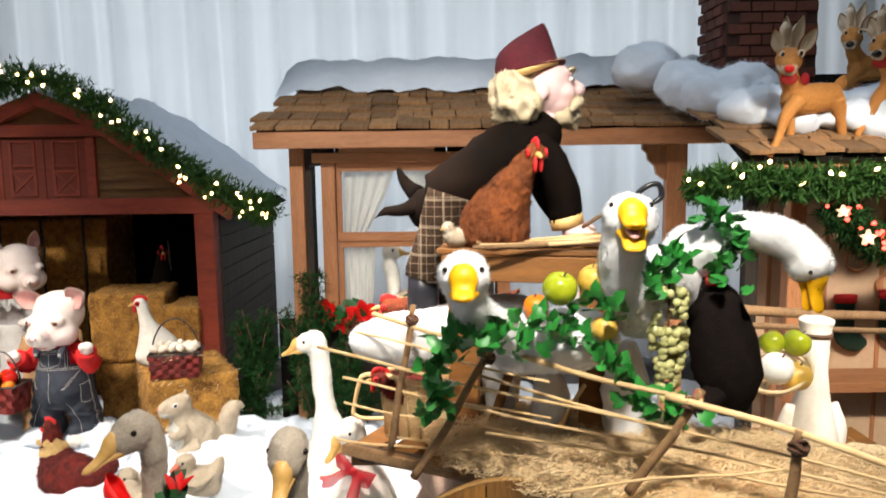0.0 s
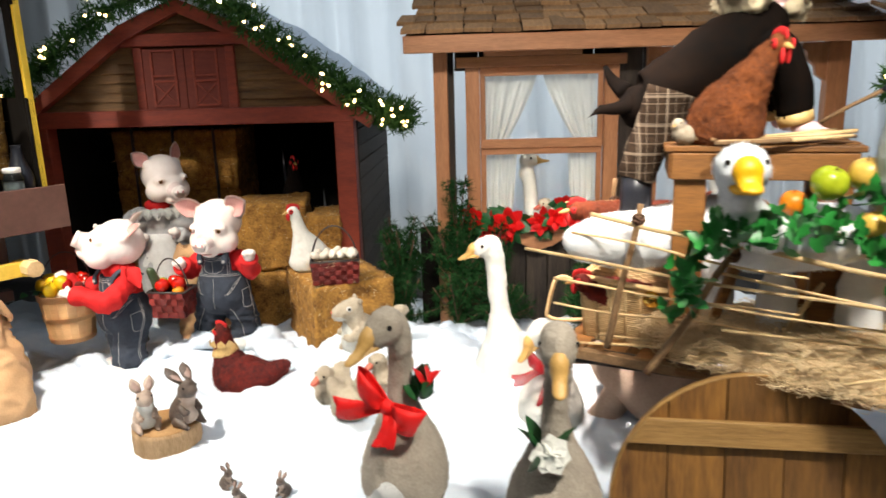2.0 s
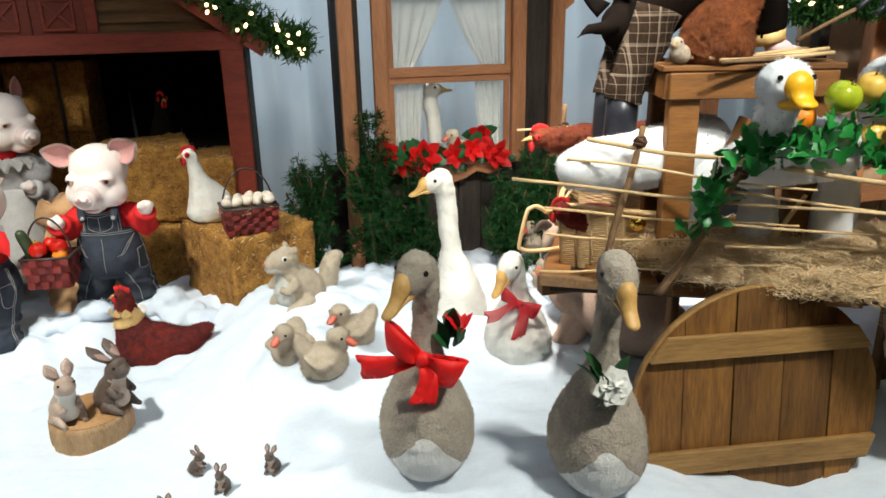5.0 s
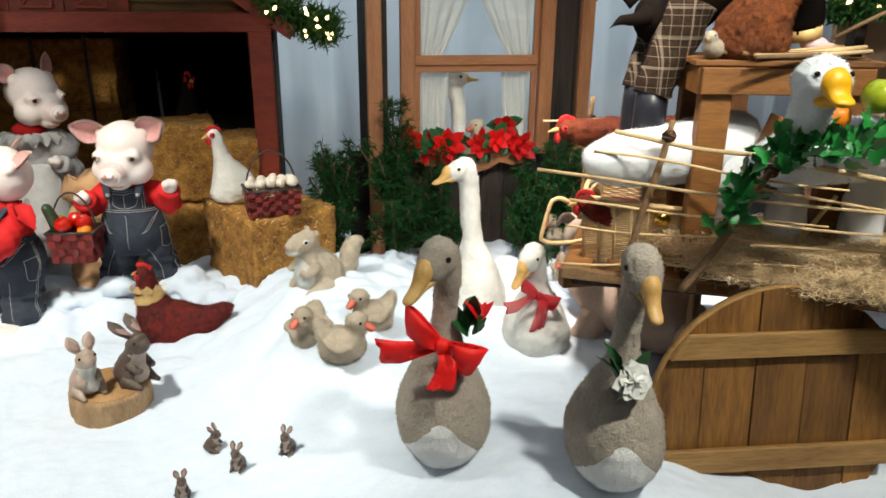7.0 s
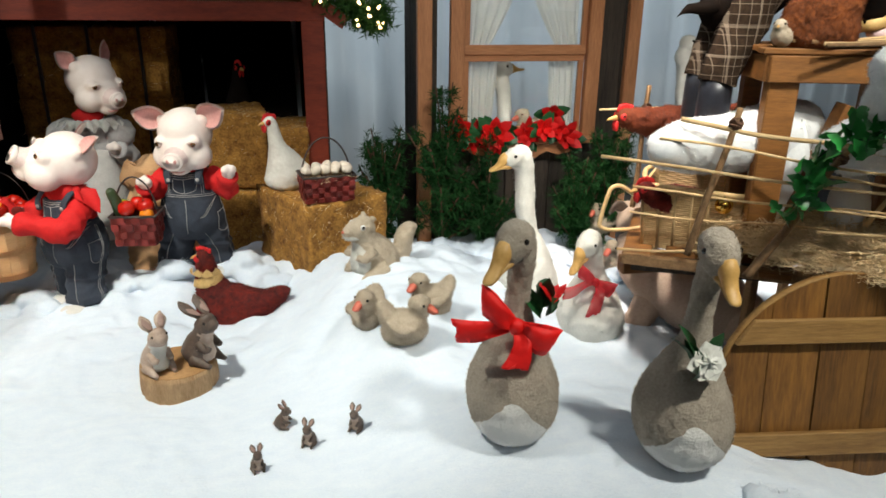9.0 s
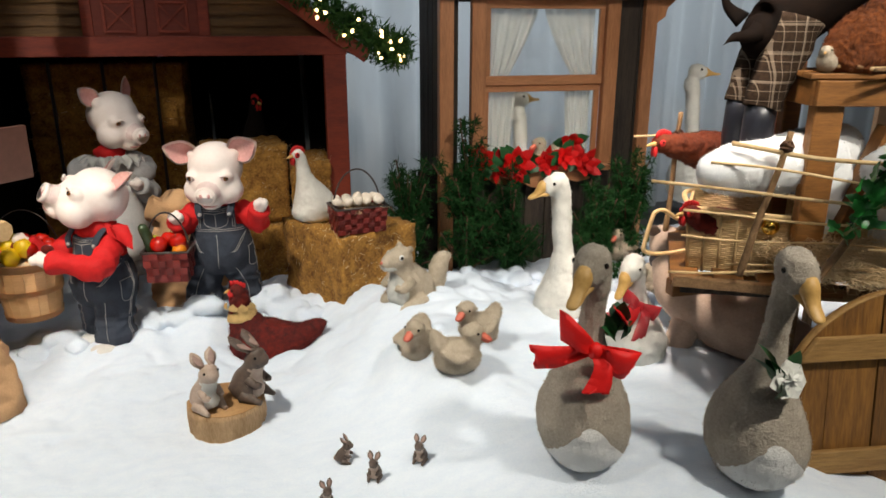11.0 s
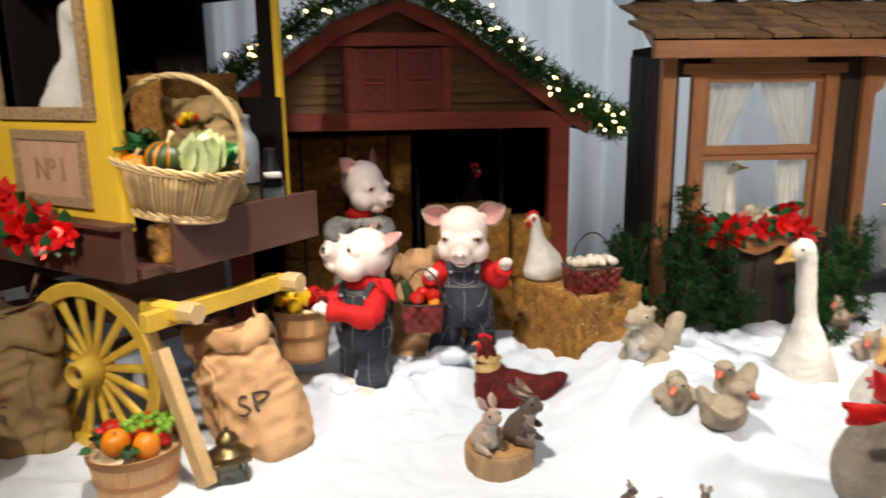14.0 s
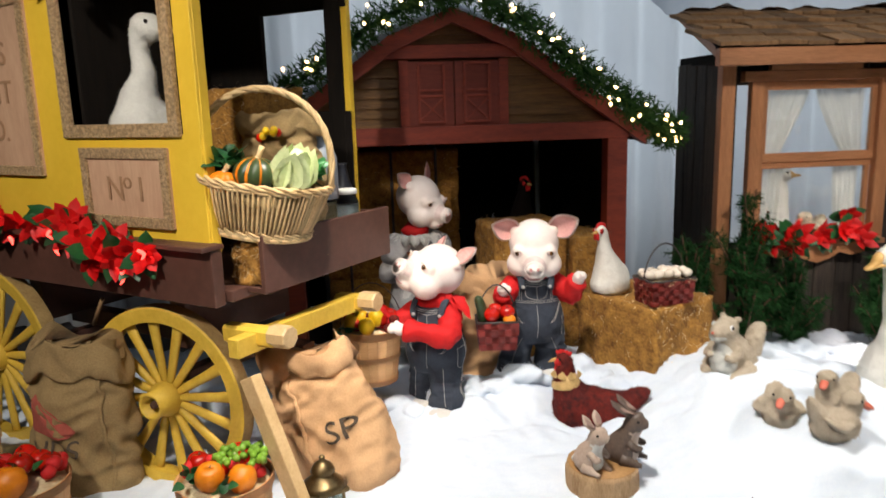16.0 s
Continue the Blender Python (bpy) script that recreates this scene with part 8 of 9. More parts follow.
def wheel(m, R, spokes, label):
    bm = bmesh.new()
    n = 56
    prof = [(R - 0.06, -0.032), (R - 0.008, -0.036), (R, -0.032), (R, 0.032), (R - 0.008, 0.036), (R - 0.06, 0.032)]
    rings = []
    for i in range(n):
        a = 2 * math.pi * i / n
        rings.append([bm.verts.new((q * math.cos(a), y, q * math.sin(a))) for q, y in prof])
    for i in range(n):
        r0, r1 = rings[i], rings[(i + 1) % n]
        for k in range(6):
            f = bm.faces.new((r0[k], r0[(k + 1) % 6], r1[(k + 1) % 6], r1[k]))
            f.material_index = 1 if k == 2 else 0
    bmesh.ops.recalc_face_normals(bm, faces=bm.faces[:])
    w = part("wheel", bm, [WHEELYEL, RIMWORN], wagon, label, WAGON.inverted() @ m)
    for k in range(spokes):
        a = 2 * math.pi * (k + 0.3) / spokes
        c, s = math.cos(a), math.sin(a)
        bm = bmesh.new()
        sweep(bm, [(0.05 * c, 0, 0.05 * s, 0.013), (0.12 * c, 0, 0.12 * s, 0.018, 0.015), (0.24 * c, 0, 0.24 * s, 0.021, 0.013), ((R - 0.05) * c, 0, (R - 0.05) * s, 0.027, 0.013)], 10, 2, side=(-s, 0, c))
        part("spoke", bm, WHEELYEL, w)
    bm = bmesh.new()
    prof = [(0.06, 0.05), (0.072, 0.03), (0.07, -0.03), (0.056, -0.055), (0.054, -0.1), (0.05, -0.104), (0.041, -0.1), (0.039, -0.03), (0.004, -0.028)]
    rings = [[bm.verts.new((q * math.cos(2 * math.pi * i / 28), y, q * math.sin(2 * math.pi * i / 28))) for i in range(28)] for q, y in prof]
    for r0, r1 in zip(rings, rings[1:]):
        for i in range(28):
            bm.faces.new((r0[i], r0[(i + 1) % 28], r1[(i + 1) % 28], r1[i])).smooth = True
    bmesh.ops.recalc_face_normals(bm, faces=bm.faces[:])
    part("hub", bm, WHEELYEL, w)
    part("axle_end", sweep_bm([(0, 0.0, 0, 0.017), (0, -0.085, 0, 0.016)], 10), TWINE, w)
    return w


wheel(pose(-3.535, 3.03, 0.315, 0, 0, -27), 0.375, 16, "yellow wooden spoked wheel with worn rim")
wheel(pose(-4.41, 3.58, 0.36, 0, 0, -33), 0.42, 16, "yellow wooden spoked wheel at the wagon's rear")


def wl(x, y, z):
    return WAGON @ Vector((x, y, z))


# hay in the tray, dark crate behind, goose at the window
hay_block("hay_bale", WAGON @ pose(0.14, 0.29, 0.795), (0.14, 0.36, 0.15), "small wad of hay packed into the tray")
hay_block("hay_bale", WAGON @ pose(-0.28, 0.62, 1.0), (0.3, 0.35, 0.5), "shadowed hay bale inside the wagon")
goose("goose_figure", wl(-0.455, 0.17, 1.19), [(0.05, 0.03, -0.05, 0.1), (0.03, 0, 0.08, 0.13), (0.03, 0, 0.2, 0.12), (0.03, 0, 0.29, 0.075), (0.05, 0, 0.37, 0.045), (0.045, 0, 0.46, 0.037), (0.06, 0, 0.53, 0.042), (0.075, 0, 0.57, 0.03), (0.075, 0, 0.58, 0.008)],
          (0.085, -0.01, 0.545), (0.95, -0.2, -0.1), 0.075, WHITE_SET, "white plush goose looking out of the wagon window", head_r=0.057, group="")


def flower_swag(name, pts, label, r, seed, count, spread, facing):
    sw = thing(name, pose(0, 0, 0), label, "flowers")
    rg = random.Random(seed)
    st = spline(pts, 8)
    for k in range(count):
        bm = bmesh.new()
        p = Vector(st[rg.randrange(len(st))]) + Vector([rg.gauss(0, spread) for _ in range(3)])
        f = Vector(facing) + Vector([rg.gauss(0, 0.35) for _ in range(3)])
        poinsettia(bm, p, r * rg.uniform(0.8, 1.2), f, (0, 1), rg, 3)
        part("blossom", bm, [POIN, LEAF], sw)
    return sw


sw = flower_swag("poinsettia_swag", [wl(-1.3, -0.07, 1.0), wl(-0.95, -0.08, 0.99), wl(-0.6, -0.08, 0.985), wl(-0.35, -0.1, 0.93), wl(-0.22, -0.1, 0.9)], "red silk poinsettias with small red lights", 0.075, 3, 24, 0.03, (0.2, -1, 0.15))
rng = random.Random(6)
for x, z in ((-0.13, 0.95), (-0.26, 0.85), (-0.42, 0.9), (-0.6, 0.93), (-0.62, 0.99), (-0.25, 0.88), (-0.9, 0.95)):
    p = wl(x, -0.13, z)
    part("bulb", sweep_bm([(*p, 0.006), (*(p + Vector((rng.uniform(-0.01, 0.03), 0, -0.015))), 0.0075), (*(p + Vector((0.01, 0, -0.035))), 0.002)], 8, 2), REDBULB, sw)
flower_swag("poinsettia_swag", [wl(-1.1, -0.05, 1.98), wl(-0.8, -0.05, 1.93), wl(-0.5, -0.05, 1.97)], "red silk poinsettias above the wagon window", 0.075, 9, 9, 0.03, (0.2, -1, 0))
flower_swag("poinsettia_box", [(-0.6, 3.84, 0.68), (-0.45, 3.83, 0.67), (-0.2, 3.83, 0.68), (0.0, 3.84, 0.66)], "red silk poinsettias along the window sill", 0.085, 12, 15, 0.028, (-0.1, -1, 0.2))

# ---- baskets, sacks and lantern by the wagon ----


def willow_basket():
    b = thing("willow_basket", WAGON @ pose(0.115, 0.205, 0.985, 4, 10, 30) @ Matrix.Scale(1.1, 4), "pale willow basket with tall handle and vegetables", "basket")
    n = 84
    def rad(t):
        return 0.165 + 0.06 * t ** 0.8
    stakes = part("base_ring", sweep_bm([(0.17 * math.cos(a), 0.13 * math.sin(a), 0.0, 0.012) for a in np.linspace(0, 6.283, 25)], 7, 1), WICKER, b)
    for k in range(n):
        a = 2 * math.pi * k / n
        rows = [(rad(t) * math.cos(a), rad(t) * 0.78 * math.sin(a + 0.05 * math.sin(7 * a + t * 2)), 0.17 * t, 0.0045) for t in (0, 0.33, 0.66, 1.0)]
        part("stake", sweep_bm(rows, 5, 1), WICKER, stakes)
    for t0, amp in ((0.02, 0.009), (0.08, 0.006), (0.95, 0.007), (1.02, 0.0085)):
        bm = bmesh.new()
        for ph in (0, math.pi):
            rows = [((rad(t0) + 0.008 * math.sin(14 * a + ph)) * math.cos(a), (rad(t0) + 0.008 * math.sin(14 * a + ph)) * 0.78 * math.sin(a), 0.17 * t0 + 0.006 * math.cos(14 * a + ph), amp * 0.75) for a in np.linspace(0, 6.283, 113)]
            sweep(bm, rows, 6, 1)
        part("plaited_band", bm, WICKER, b)
    bm = bmesh.new()
    for ph in (0, 2.1, 4.2):
        rows = []
        for i in range(61):
            a = math.pi * i / 60
            tw = ph + i * 0.55
            rr = 0.224 + 0.005 * math.cos(tw)
            rows.append((rr * math.cos(a), 0.006 * math.sin(tw), 0.16 + (0.3 + 0.005 * math.cos(tw)) * math.sin(a) ** 0.75, 0.0078))
        sweep(bm, rows, 6, 1)
    part("handle", bm, WICKER, b)
    part("liner", sweep_bm([(0, 0, 0.01, 0.13, 0.1), (0, 0, 0.13, 0.18, 0.14)], 24, 1), BURLAP, b)
    return b


willow_basket()
WBM = WAGON @ pose(0.115, 0.205, 0.985, 4, 10, 30) @ Matrix.Scale(1.1, 4)


def leafy(name, m, r, mat, label, category, seed, leaves=26, lobes=False):
    t = thing(name, m, label, category)
    rg = random.Random(seed)
    for k in range(leaves):
        bm = bmesh.new()
        q = pose(rg.uniform(-r, r) * 0.5, rg.uniform(-r, r) * 0.5, rg.uniform(-r, r) * 0.3, rg.uniform(5, 80), rg.uniform(-40, 40), rg.uniform(0, 360))
        leaf_shape(bm, q, r * rg.uniform(0.6, 0.95), r * 0.65, 0.25, 0, lobes)
        part("leaf", bm, mat, t)


leafy("leafy_greens", WBM @ pose(-0.1, -0.05, 0.21), 0.085, LEAF, "leafy dark green salad in the willow basket", "greens", 3, 40, True)
leafy("leafy_greens", WBM @ pose(0.15, 0.0, 0.2), 0.085, IVY, "leafy green salad beside the cabbage", "greens", 5, 28, True)


def cabbage(m):
    t = thing("cabbage", m, "pale green pointed cabbage in the willow basket", "cabbage")
    rg = random.Random(2)
    bm = bmesh.new()
    ball(bm, (0, 0, 0.06), (0.045, 0.045, 0.085), (0, 0, 0), 0)
    part("heart", bm, CABBAGE, t)
    for k in range(12):
        bm = bmesh.new()
        q = Matrix.Rotation(k * 2.4, 4, "Z") @ pose(0, -0.045, 0.0, 82 + rg.uniform(-8, 8), 0, 0)
        leaf_shape(bm, q, 0.15, 0.1, -0.1, 0)
        part("leaf", bm, CABBAGE, t)


cabbage(WBM @ pose(0.1, -0.08, 0.16, 8, 12, 0))


def pumpkin(m, R, mats, label, lobes=9):
    p = thing("gourd", m, label, "gourd")
    bm = bmesh.new()
    n, k2 = 54, 12
    rings = []
    for j in range(k2 + 1):
        t = math.pi * j / k2
        row = []
        for i in range(n):
            a = 2 * math.pi * i / n
            q = R * (0.86 + 0.14 * abs(math.cos(lobes * a / 2))) * (math.sin(t) ** 0.8 if 0 < j < k2 else 0.02)
            row.append(bm.verts.new((q * math.cos(a), q * math.sin(a), -R * 0.75 * math.cos(t))))
        rings.append(row)
    for a, b in zip(rings, rings[1:]):
        for i in range(n):
            f = bm.faces.new((a[i], a[(i + 1) % n], b[(i + 1) % n], b[i]))
            f.smooth, f.material_index = True, 1 if i % 6 in (2,) else 0
    part("rind", bm, mats, p)
    part("stalk", sweep_bm([(0, 0, R * 0.6, 0.012), (0.004, 0, R * 0.85, 0.008), (0.012, 0, R * 1.25, 0.01)], 8, 2), BAMBOO, p)


pumpkin(WBM @ pose(-0.0, -0.09, 0.2), 0.072, [GOURD, ORANGE], "dark green gourd with orange stripes")
pumpkin(WBM @ pose(-0.095, -0.11, 0.165), 0.045, [ORANGE, ORANGE], "small orange gourd in the willow basket")
sack("burlap_sack", WAGON @ pose(0.07, 0.42, 0.98, 0, 0, 20), 0.3, 0.2, 0.4, BURLAP, "open burlap bag leaning behind the willow basket", seed=9)
for k in range(8):
    rg = random.Random(50 + k)
    q = wl(0.1 + rg.uniform(-0.05, 0.05), 0.31 + rg.uniform(-0.02, 0.02), 1.33 + rg.uniform(-0.02, 0.02))
    bm = bmesh.new()
    ball(bm, (0, 0, 0), (0.014, 0.014, 0.016))
    solo("berry", bm, LEMON if k < 6 else APPLE_R, "small yellow or red berry on the burlap", "berry", pose(*q), "berries on the bag")
solo("milk_can", sweep_bm([(0, 0, 0, 0.07), (0, 0, 0.16, 0.072), (0, 0, 0.2, 0.05), (0, 0, 0.24, 0.038), (0, 0, 0.27, 0.045), (0, 0, 0.275, 0.02)], 22, 2), GREYTIN, "small grey tin milk can behind the basket", "can", pose(*wl(0.16, 0.52, 1.06)))


def jar(at, r, h, label, fill, lid):
    j = thing("jar", pose(*at), label, "jar")
    part("glass", sweep_bm([(0, 0, 0, r * 0.9), (0, 0, 0.01, r), (0, 0, h * 0.8, r), (0, 0, h * 0.92, r * 0.8), (0, 0, h, r * 0.8)], 18, 1), JAR, j)
    part("contents", sweep_bm([(0, 0, 0.008, r * 0.85), (0, 0, h * 0.7, r * 0.88)], 16, 1), fill, j)
    part("lid", sweep_bm([(0, 0, h, r * 0.86), (0, 0, h + 0.018, r * 0.86), (0, 0, h + 0.022, r * 0.8)], 18, 1), lid, j)


jar(wl(0.14, 0.55, 0.9), 0.058, 0.18, "glass preserving jar with red lid in the tray", EXCEL, COMB)
jar(wl(0.17, 0.68, 0.9), 0.046, 0.16, "small jar with pale lid in the tray", GREYTIN, WHITECLOTH)
solo("jug", sweep_bm([(0, 0, 0, 0.05), (0, 0, 0.12, 0.06), (0, 0, 0.2, 0.035), (0, 0, 0.26, 0.022), (0, 0, 0.28, 0.026)], 18, 3), BOOT, "dark glazed jug behind the jars", "jug", pose(*wl(0.1, 0.74, 0.9)))

# sacks in front of the wheel
s1 = sack("burlap_sack", pose(-3.87, 3.06, -0.06, 0, 0, -14), 0.38, 0.27, 0.6, BURLAP, "tall burlap sack with faded red print by the wheel", seed=2, seam=[(0.13, 0.5), (0.15, 0.3), (0.15, 0.05)])
s2 = sack("burlap_sack", pose(-2.82, 2.92, -0.05, -6, -22, -30), 0.4, 0.3, 0.55, BURLAP_L, "leaning tan burlap sack with faded print", seed=7, lean=-0.05, seam=[(-0.06, 0.46), (-0.04, 0.34), (-0.05, 0.2), (-0.01, 0.06)])


def drape(parent, bm_or_me, x_off, z_off, mat, name):
    """Lays a flat shape, drawn in x and z, on the front of a sack."""
    bag = next(c for c in parent.children if c.name.startswith("bag"))
    tree = BVHTree.FromPolygons([v.co.copy() for v in bag.data.vertices], [tuple(p.vertices) for p in bag.data.polygons])
    me = bm_or_me
    for v in me.vertices:
        x, z = v.co.x + x_off, v.co.z + z_off
        hit = tree.ray_cast(Vector((x, -2, z)), Vector((0, 1, 0)))[0]
        v.co = Vector((x, (hit.y if hit else -0.1) - 0.007 - v.co.y, z))
    me.materials.append(mat)
    return piece(name, me, parent, pose(0, 0, 0))


def drape_text(parent, text, x, z, size, mat):
    cu = bpy.data.curves.new("lettering", "FONT")
    cu.body, cu.size = text, size
    tmp = bpy.data.objects.new("lettering", cu)
    me = bpy.data.meshes.new_from_object(tmp)
    bpy.data.objects.remove(tmp)
    bm = bmesh.new()
    bm.from_mesh(me)
    bmesh.ops.triangulate(bm, faces=bm.faces[:])
    bmesh.ops.subdivide_edges(bm, edges=bm.edges[:], cuts=2)
    for v in bm.verts:
        v.co = Vector((v.co.x, 0, v.co.y))
    bm.to_mesh(me)
    bm.free()
    return drape(parent, me, x, z, mat, "lettering")


def drape_patch(parent, pts, mat):
    bm = bmesh.new()
    bm.faces.new([bm.verts.new((x, 0, z)) for x, z in pts])
    bmesh.ops.triangulate(bm, faces=bm.faces[:])
    bmesh.ops.subdivide_edges(bm, edges=bm.edges[:], cuts=7)
    me = bpy.data.meshes.new("print")
    bm.to_mesh(me)
    bm.free()
    return drape(parent, me, 0, 0, mat, "print")


drape_patch(s1, [(-0.16, 0.37), (-0.1, 0.45), (0.06, 0.31), (0.02, 0.28), (-0.16, 0.3)], PRINTRED)
drape_text(s1, "UDS", -0.13, 0.2, 0.1, PRINTDARK)
drape_text(s2, "SP", 0.05, 0.19, 0.12, PRINTDARK)


def bushel(at, r0, r1, h, label, seed, fruits, wire=True):
    b = thing("bushel_basket", pose(*at), label, "basket")
    n = 20
    body_ = part("bottom", sweep_bm([(0, 0, 0, r0 * 0.96), (0, 0, 0.012, r0 * 0.97)], 28, 1), BASKWOOD, b)
    for k in range(n):
        a = 2 * math.pi * k / n
        bm = bmesh.new()
        w0, w1 = r0 * math.sin(math.pi / n) * 0.97, r1 * math.sin(math.pi / n) * 0.97
        vs = [(r0, -w0, 0), (r0, w0, 0), (r1, w1, h), (r1, -w1, h), (r0 - 0.004, -w0, 0), (r0 - 0.004, w0, 0), (r1 - 0.004, w1, h), (r1 - 0.004, -w1, h)]
        vv = [bm.verts.new(q) for q in vs]
        for q in ((0, 1, 2, 3), (7, 6, 5, 4), (0, 4, 5, 1), (1, 5, 6, 2), (2, 6, 7, 3), (3, 7, 4, 0)):
            bm.faces.new([vv[i] for i in q])
        part("stave", bm, BASKWOOD, body_, "", pose(0, 0, 0, 0, 0, math.degrees(a)))
    for z, t in ((h * 0.93, 0.032), (h * 0.5, 0.024), (h * 0.06, 0.024)):
        rr = r0 + (r1 - r0) * z / h
        bm = bmesh.new()
        sweep(bm, [(0, 0, z - t / 2, rr + 0.004), (0, 0, z + t / 2, rr + 0.007)], 36, 1, caps=False)
        bmesh.ops.solidify(bm, geom=bm.faces[:], thickness=0.004)
        part("hoop", bm, BASKWOOD, b)
    if wire:
        part("wire_handle", sweep_bm([(r1 * 1.03 * math.cos(a), r1 * 0.25 * math.sin(a), h * 0.9 + 0.22 * math.sin(a), 0.0025) for a in np.linspace(0, math.pi, 15)], 5, 1), WIRE, b)
    rg = random.Random(seed)
    part("packing", sweep_bm([(0, 0, h * 0.6, r0), (0, 0, h * 0.9, r1 * 0.93), (0, 0, h, r1 * 0.5)], 20, 2), EXCEL, b)
    x, y, z = at
    for kind, mat, r, count in fruits:
        for _ in range(count):
            a, q = rg.uniform(0, 6.283), rg.random() ** 0.5 * (r1 - r * 0.9)
            fruit(kind, (x + q * math.cos(a), y + q * math.sin(a), z + h + 0.05 * (1 - (q / r1) ** 2) + rg.uniform(-0.005, 0.02)), r, mat, "shiny %s heaped in a bushel basket" % kind, group="fruit in the bushel basket", squash=1.2 if kind == "lemon" else 1.0)
    return b


bushel((-2.725, 3.44, 0.17), 0.105, 0.14, 0.26, "slatted wooden bushel basket of fruit", 3, (("apple", APPLE_R, 0.034, 9), ("lemon", LEMON, 0.036, 8), ("plum", MAROON, 0.022, 6)))
bushel((-3.26, 2.63, -0.05), 0.13, 0.165, 0.22, "slatted bushel basket of oranges, apples and grapes", 8, (("apple", APPLE_R, 0.038, 9), ("plum", COMB, 0.021, 14)), False)
for p, r in (((-3.29, 2.54, 0.215), 0.05), ((-3.185, 2.54, 0.2), 0.048)):
    fruit("orange", p, r, ORANGE, "large orange on top of the bushel basket", group="fruit in the bushel basket", squash=1.1)
bushel((-3.96, 2.68, -0.05), 0.13, 0.16, 0.24, "wooden basket of red and orange fruit", 12, (("apple", APPLE_R, 0.04, 8), ("plum", COMB, 0.026, 10)), False)
fruit("orange", (-3.93, 2.56, 0.24), 0.055, ORANGE, "large orange in the wooden basket", squash=1.1)
pumpkin(pose(-4.05, 2.58, 0.27), 0.08, [APPLE_R, APPLE_R], "flat bright red gourd in the wooden basket")
splint_basket("low_basket", pose(-4.3, 2.95, 0.15, 0, 0, -20), 0.22, 0.26, 0.18, 0.2, 0.2, "brown woven basket of lemons and limes", 0.15, (WICKER, WICKER, WICKER), 6, 9, 7)
for p, m in (((-4.24, 2.9, 0.38), LEMON), ((-4.2, 2.93, 0.36), APPLE_G), ((-4.33, 2.92, 0.37), LEMON)):
    fruit("lemon", p, 0.045, m, "lemon or lime in the brown woven basket", squash=1.2)


def grapes(name, top, count, r, spread, length, mat, label, lay=False):
    g = thing(name, pose(*top), label, "grapes")
    bm = bmesh.new()
    ball(bm, (0, 0, 0), r, (0, 0, 0), 0, 10, 7)
    me = mesh_of(bm, mat, "grape")
    rg = random.Random(count)
    part("stem", sweep_bm([(0, 0, 0.02, 0.003), (0, 0, -length * 0.6, 0.003)], 5, 1), TWINE, g)
    for k in range(count):
        t = rg.random()
        q = spread * (0.35 + 0.65 * math.sin(math.pi * min(1, 0.25 + t * 0.8)))
        a = rg.uniform(0, 6.283)
        if lay:
            c = (rg.uniform(-1, 1) * length / 2, rg.uniform(-1, 1) * spread, rg.uniform(0, 0.04))
        else:
            c = (q * math.cos(a), q * math.sin(a) * 0.7, -length * t)
        piece("grape", me, g, pose(*c))


for lx, ly, lz, seed in ((-3.36, 2.56, 0.2, 4), (-3.24, 2.5, 0.19, 6), (-3.9, 2.62, 0.25, 7), (-2.84, 3.36, 0.44, 9)):
    leafy("leaf_sprig", pose(lx, ly, lz), 0.055, LEAF, "small dark green leaf sprig among the fruit", "leaves", seed, 9)
grapes("grape_bunch", (0.595, 1.865, 1.16), 140, 0.0125, 0.046, 0.31, GRAPE_P, "hanging bunch of pale green grapes")
grapes("grape_bunch", (-3.2, 2.62, 0.225), 80, 0.0135, 0.055, 0.17, GRAPE_G, "bunch of green grapes on the bushel basket", True)


def lantern():
    l = thing("lantern", pose(-2.925, 2.63, -0.1, 0, 0, 25), "small dark brass candle lantern in the snow", "lantern")
    part("base", box(bmesh.new(), (0, 0, 0.012), (0.13, 0.13, 0.024), bev=0.004), BRASS, l)
    for sx in (-1, 1):
        for sy in (-1, 1):
            part("corner_bar", box(bmesh.new(), (sx * 0.052, sy * 0.052, 0.105), (0.01, 0.01, 0.17), bev=0.001), BRASS, l)
    for k in range(4):
        part("pane", box(bmesh.new(), (0, -0.052, 0.105), (0.094, 0.002, 0.165)), JAR, l, "", pose(0, 0, 0, 0, 0, 90 * k))
    part("candle", sweep_bm([(0, 0, 0.024, 0.022), (0, 0, 0.11, 0.022)], 14), WROSE, l)
    part("eave", box(bmesh.new(), (0, 0, 0.197), (0.14, 0.14, 0.016), bev=0.003), BRASS, l)
    bm = bmesh.new()
    sweep(bm, [(0, 0, 0.205, 0.085), (0, 0, 0.235, 0.05), (0, 0, 0.255, 0.033), (0, 0, 0.26, 0.045), (0, 0, 0.285, 0.03), (0, 0, 0.3, 0.01), (0, 0, 0.31, 0.012), (0, 0, 0.318, 0.004)], 16, 2)
    part("chimney", bm, BRASS, l)


lantern()

# ---- the second cottage, with the reindeer on its roof ----
house = thing("deer_cottage", pose(0, 0, 0), "second cottage with snowy shingle roof and chimney", "house")


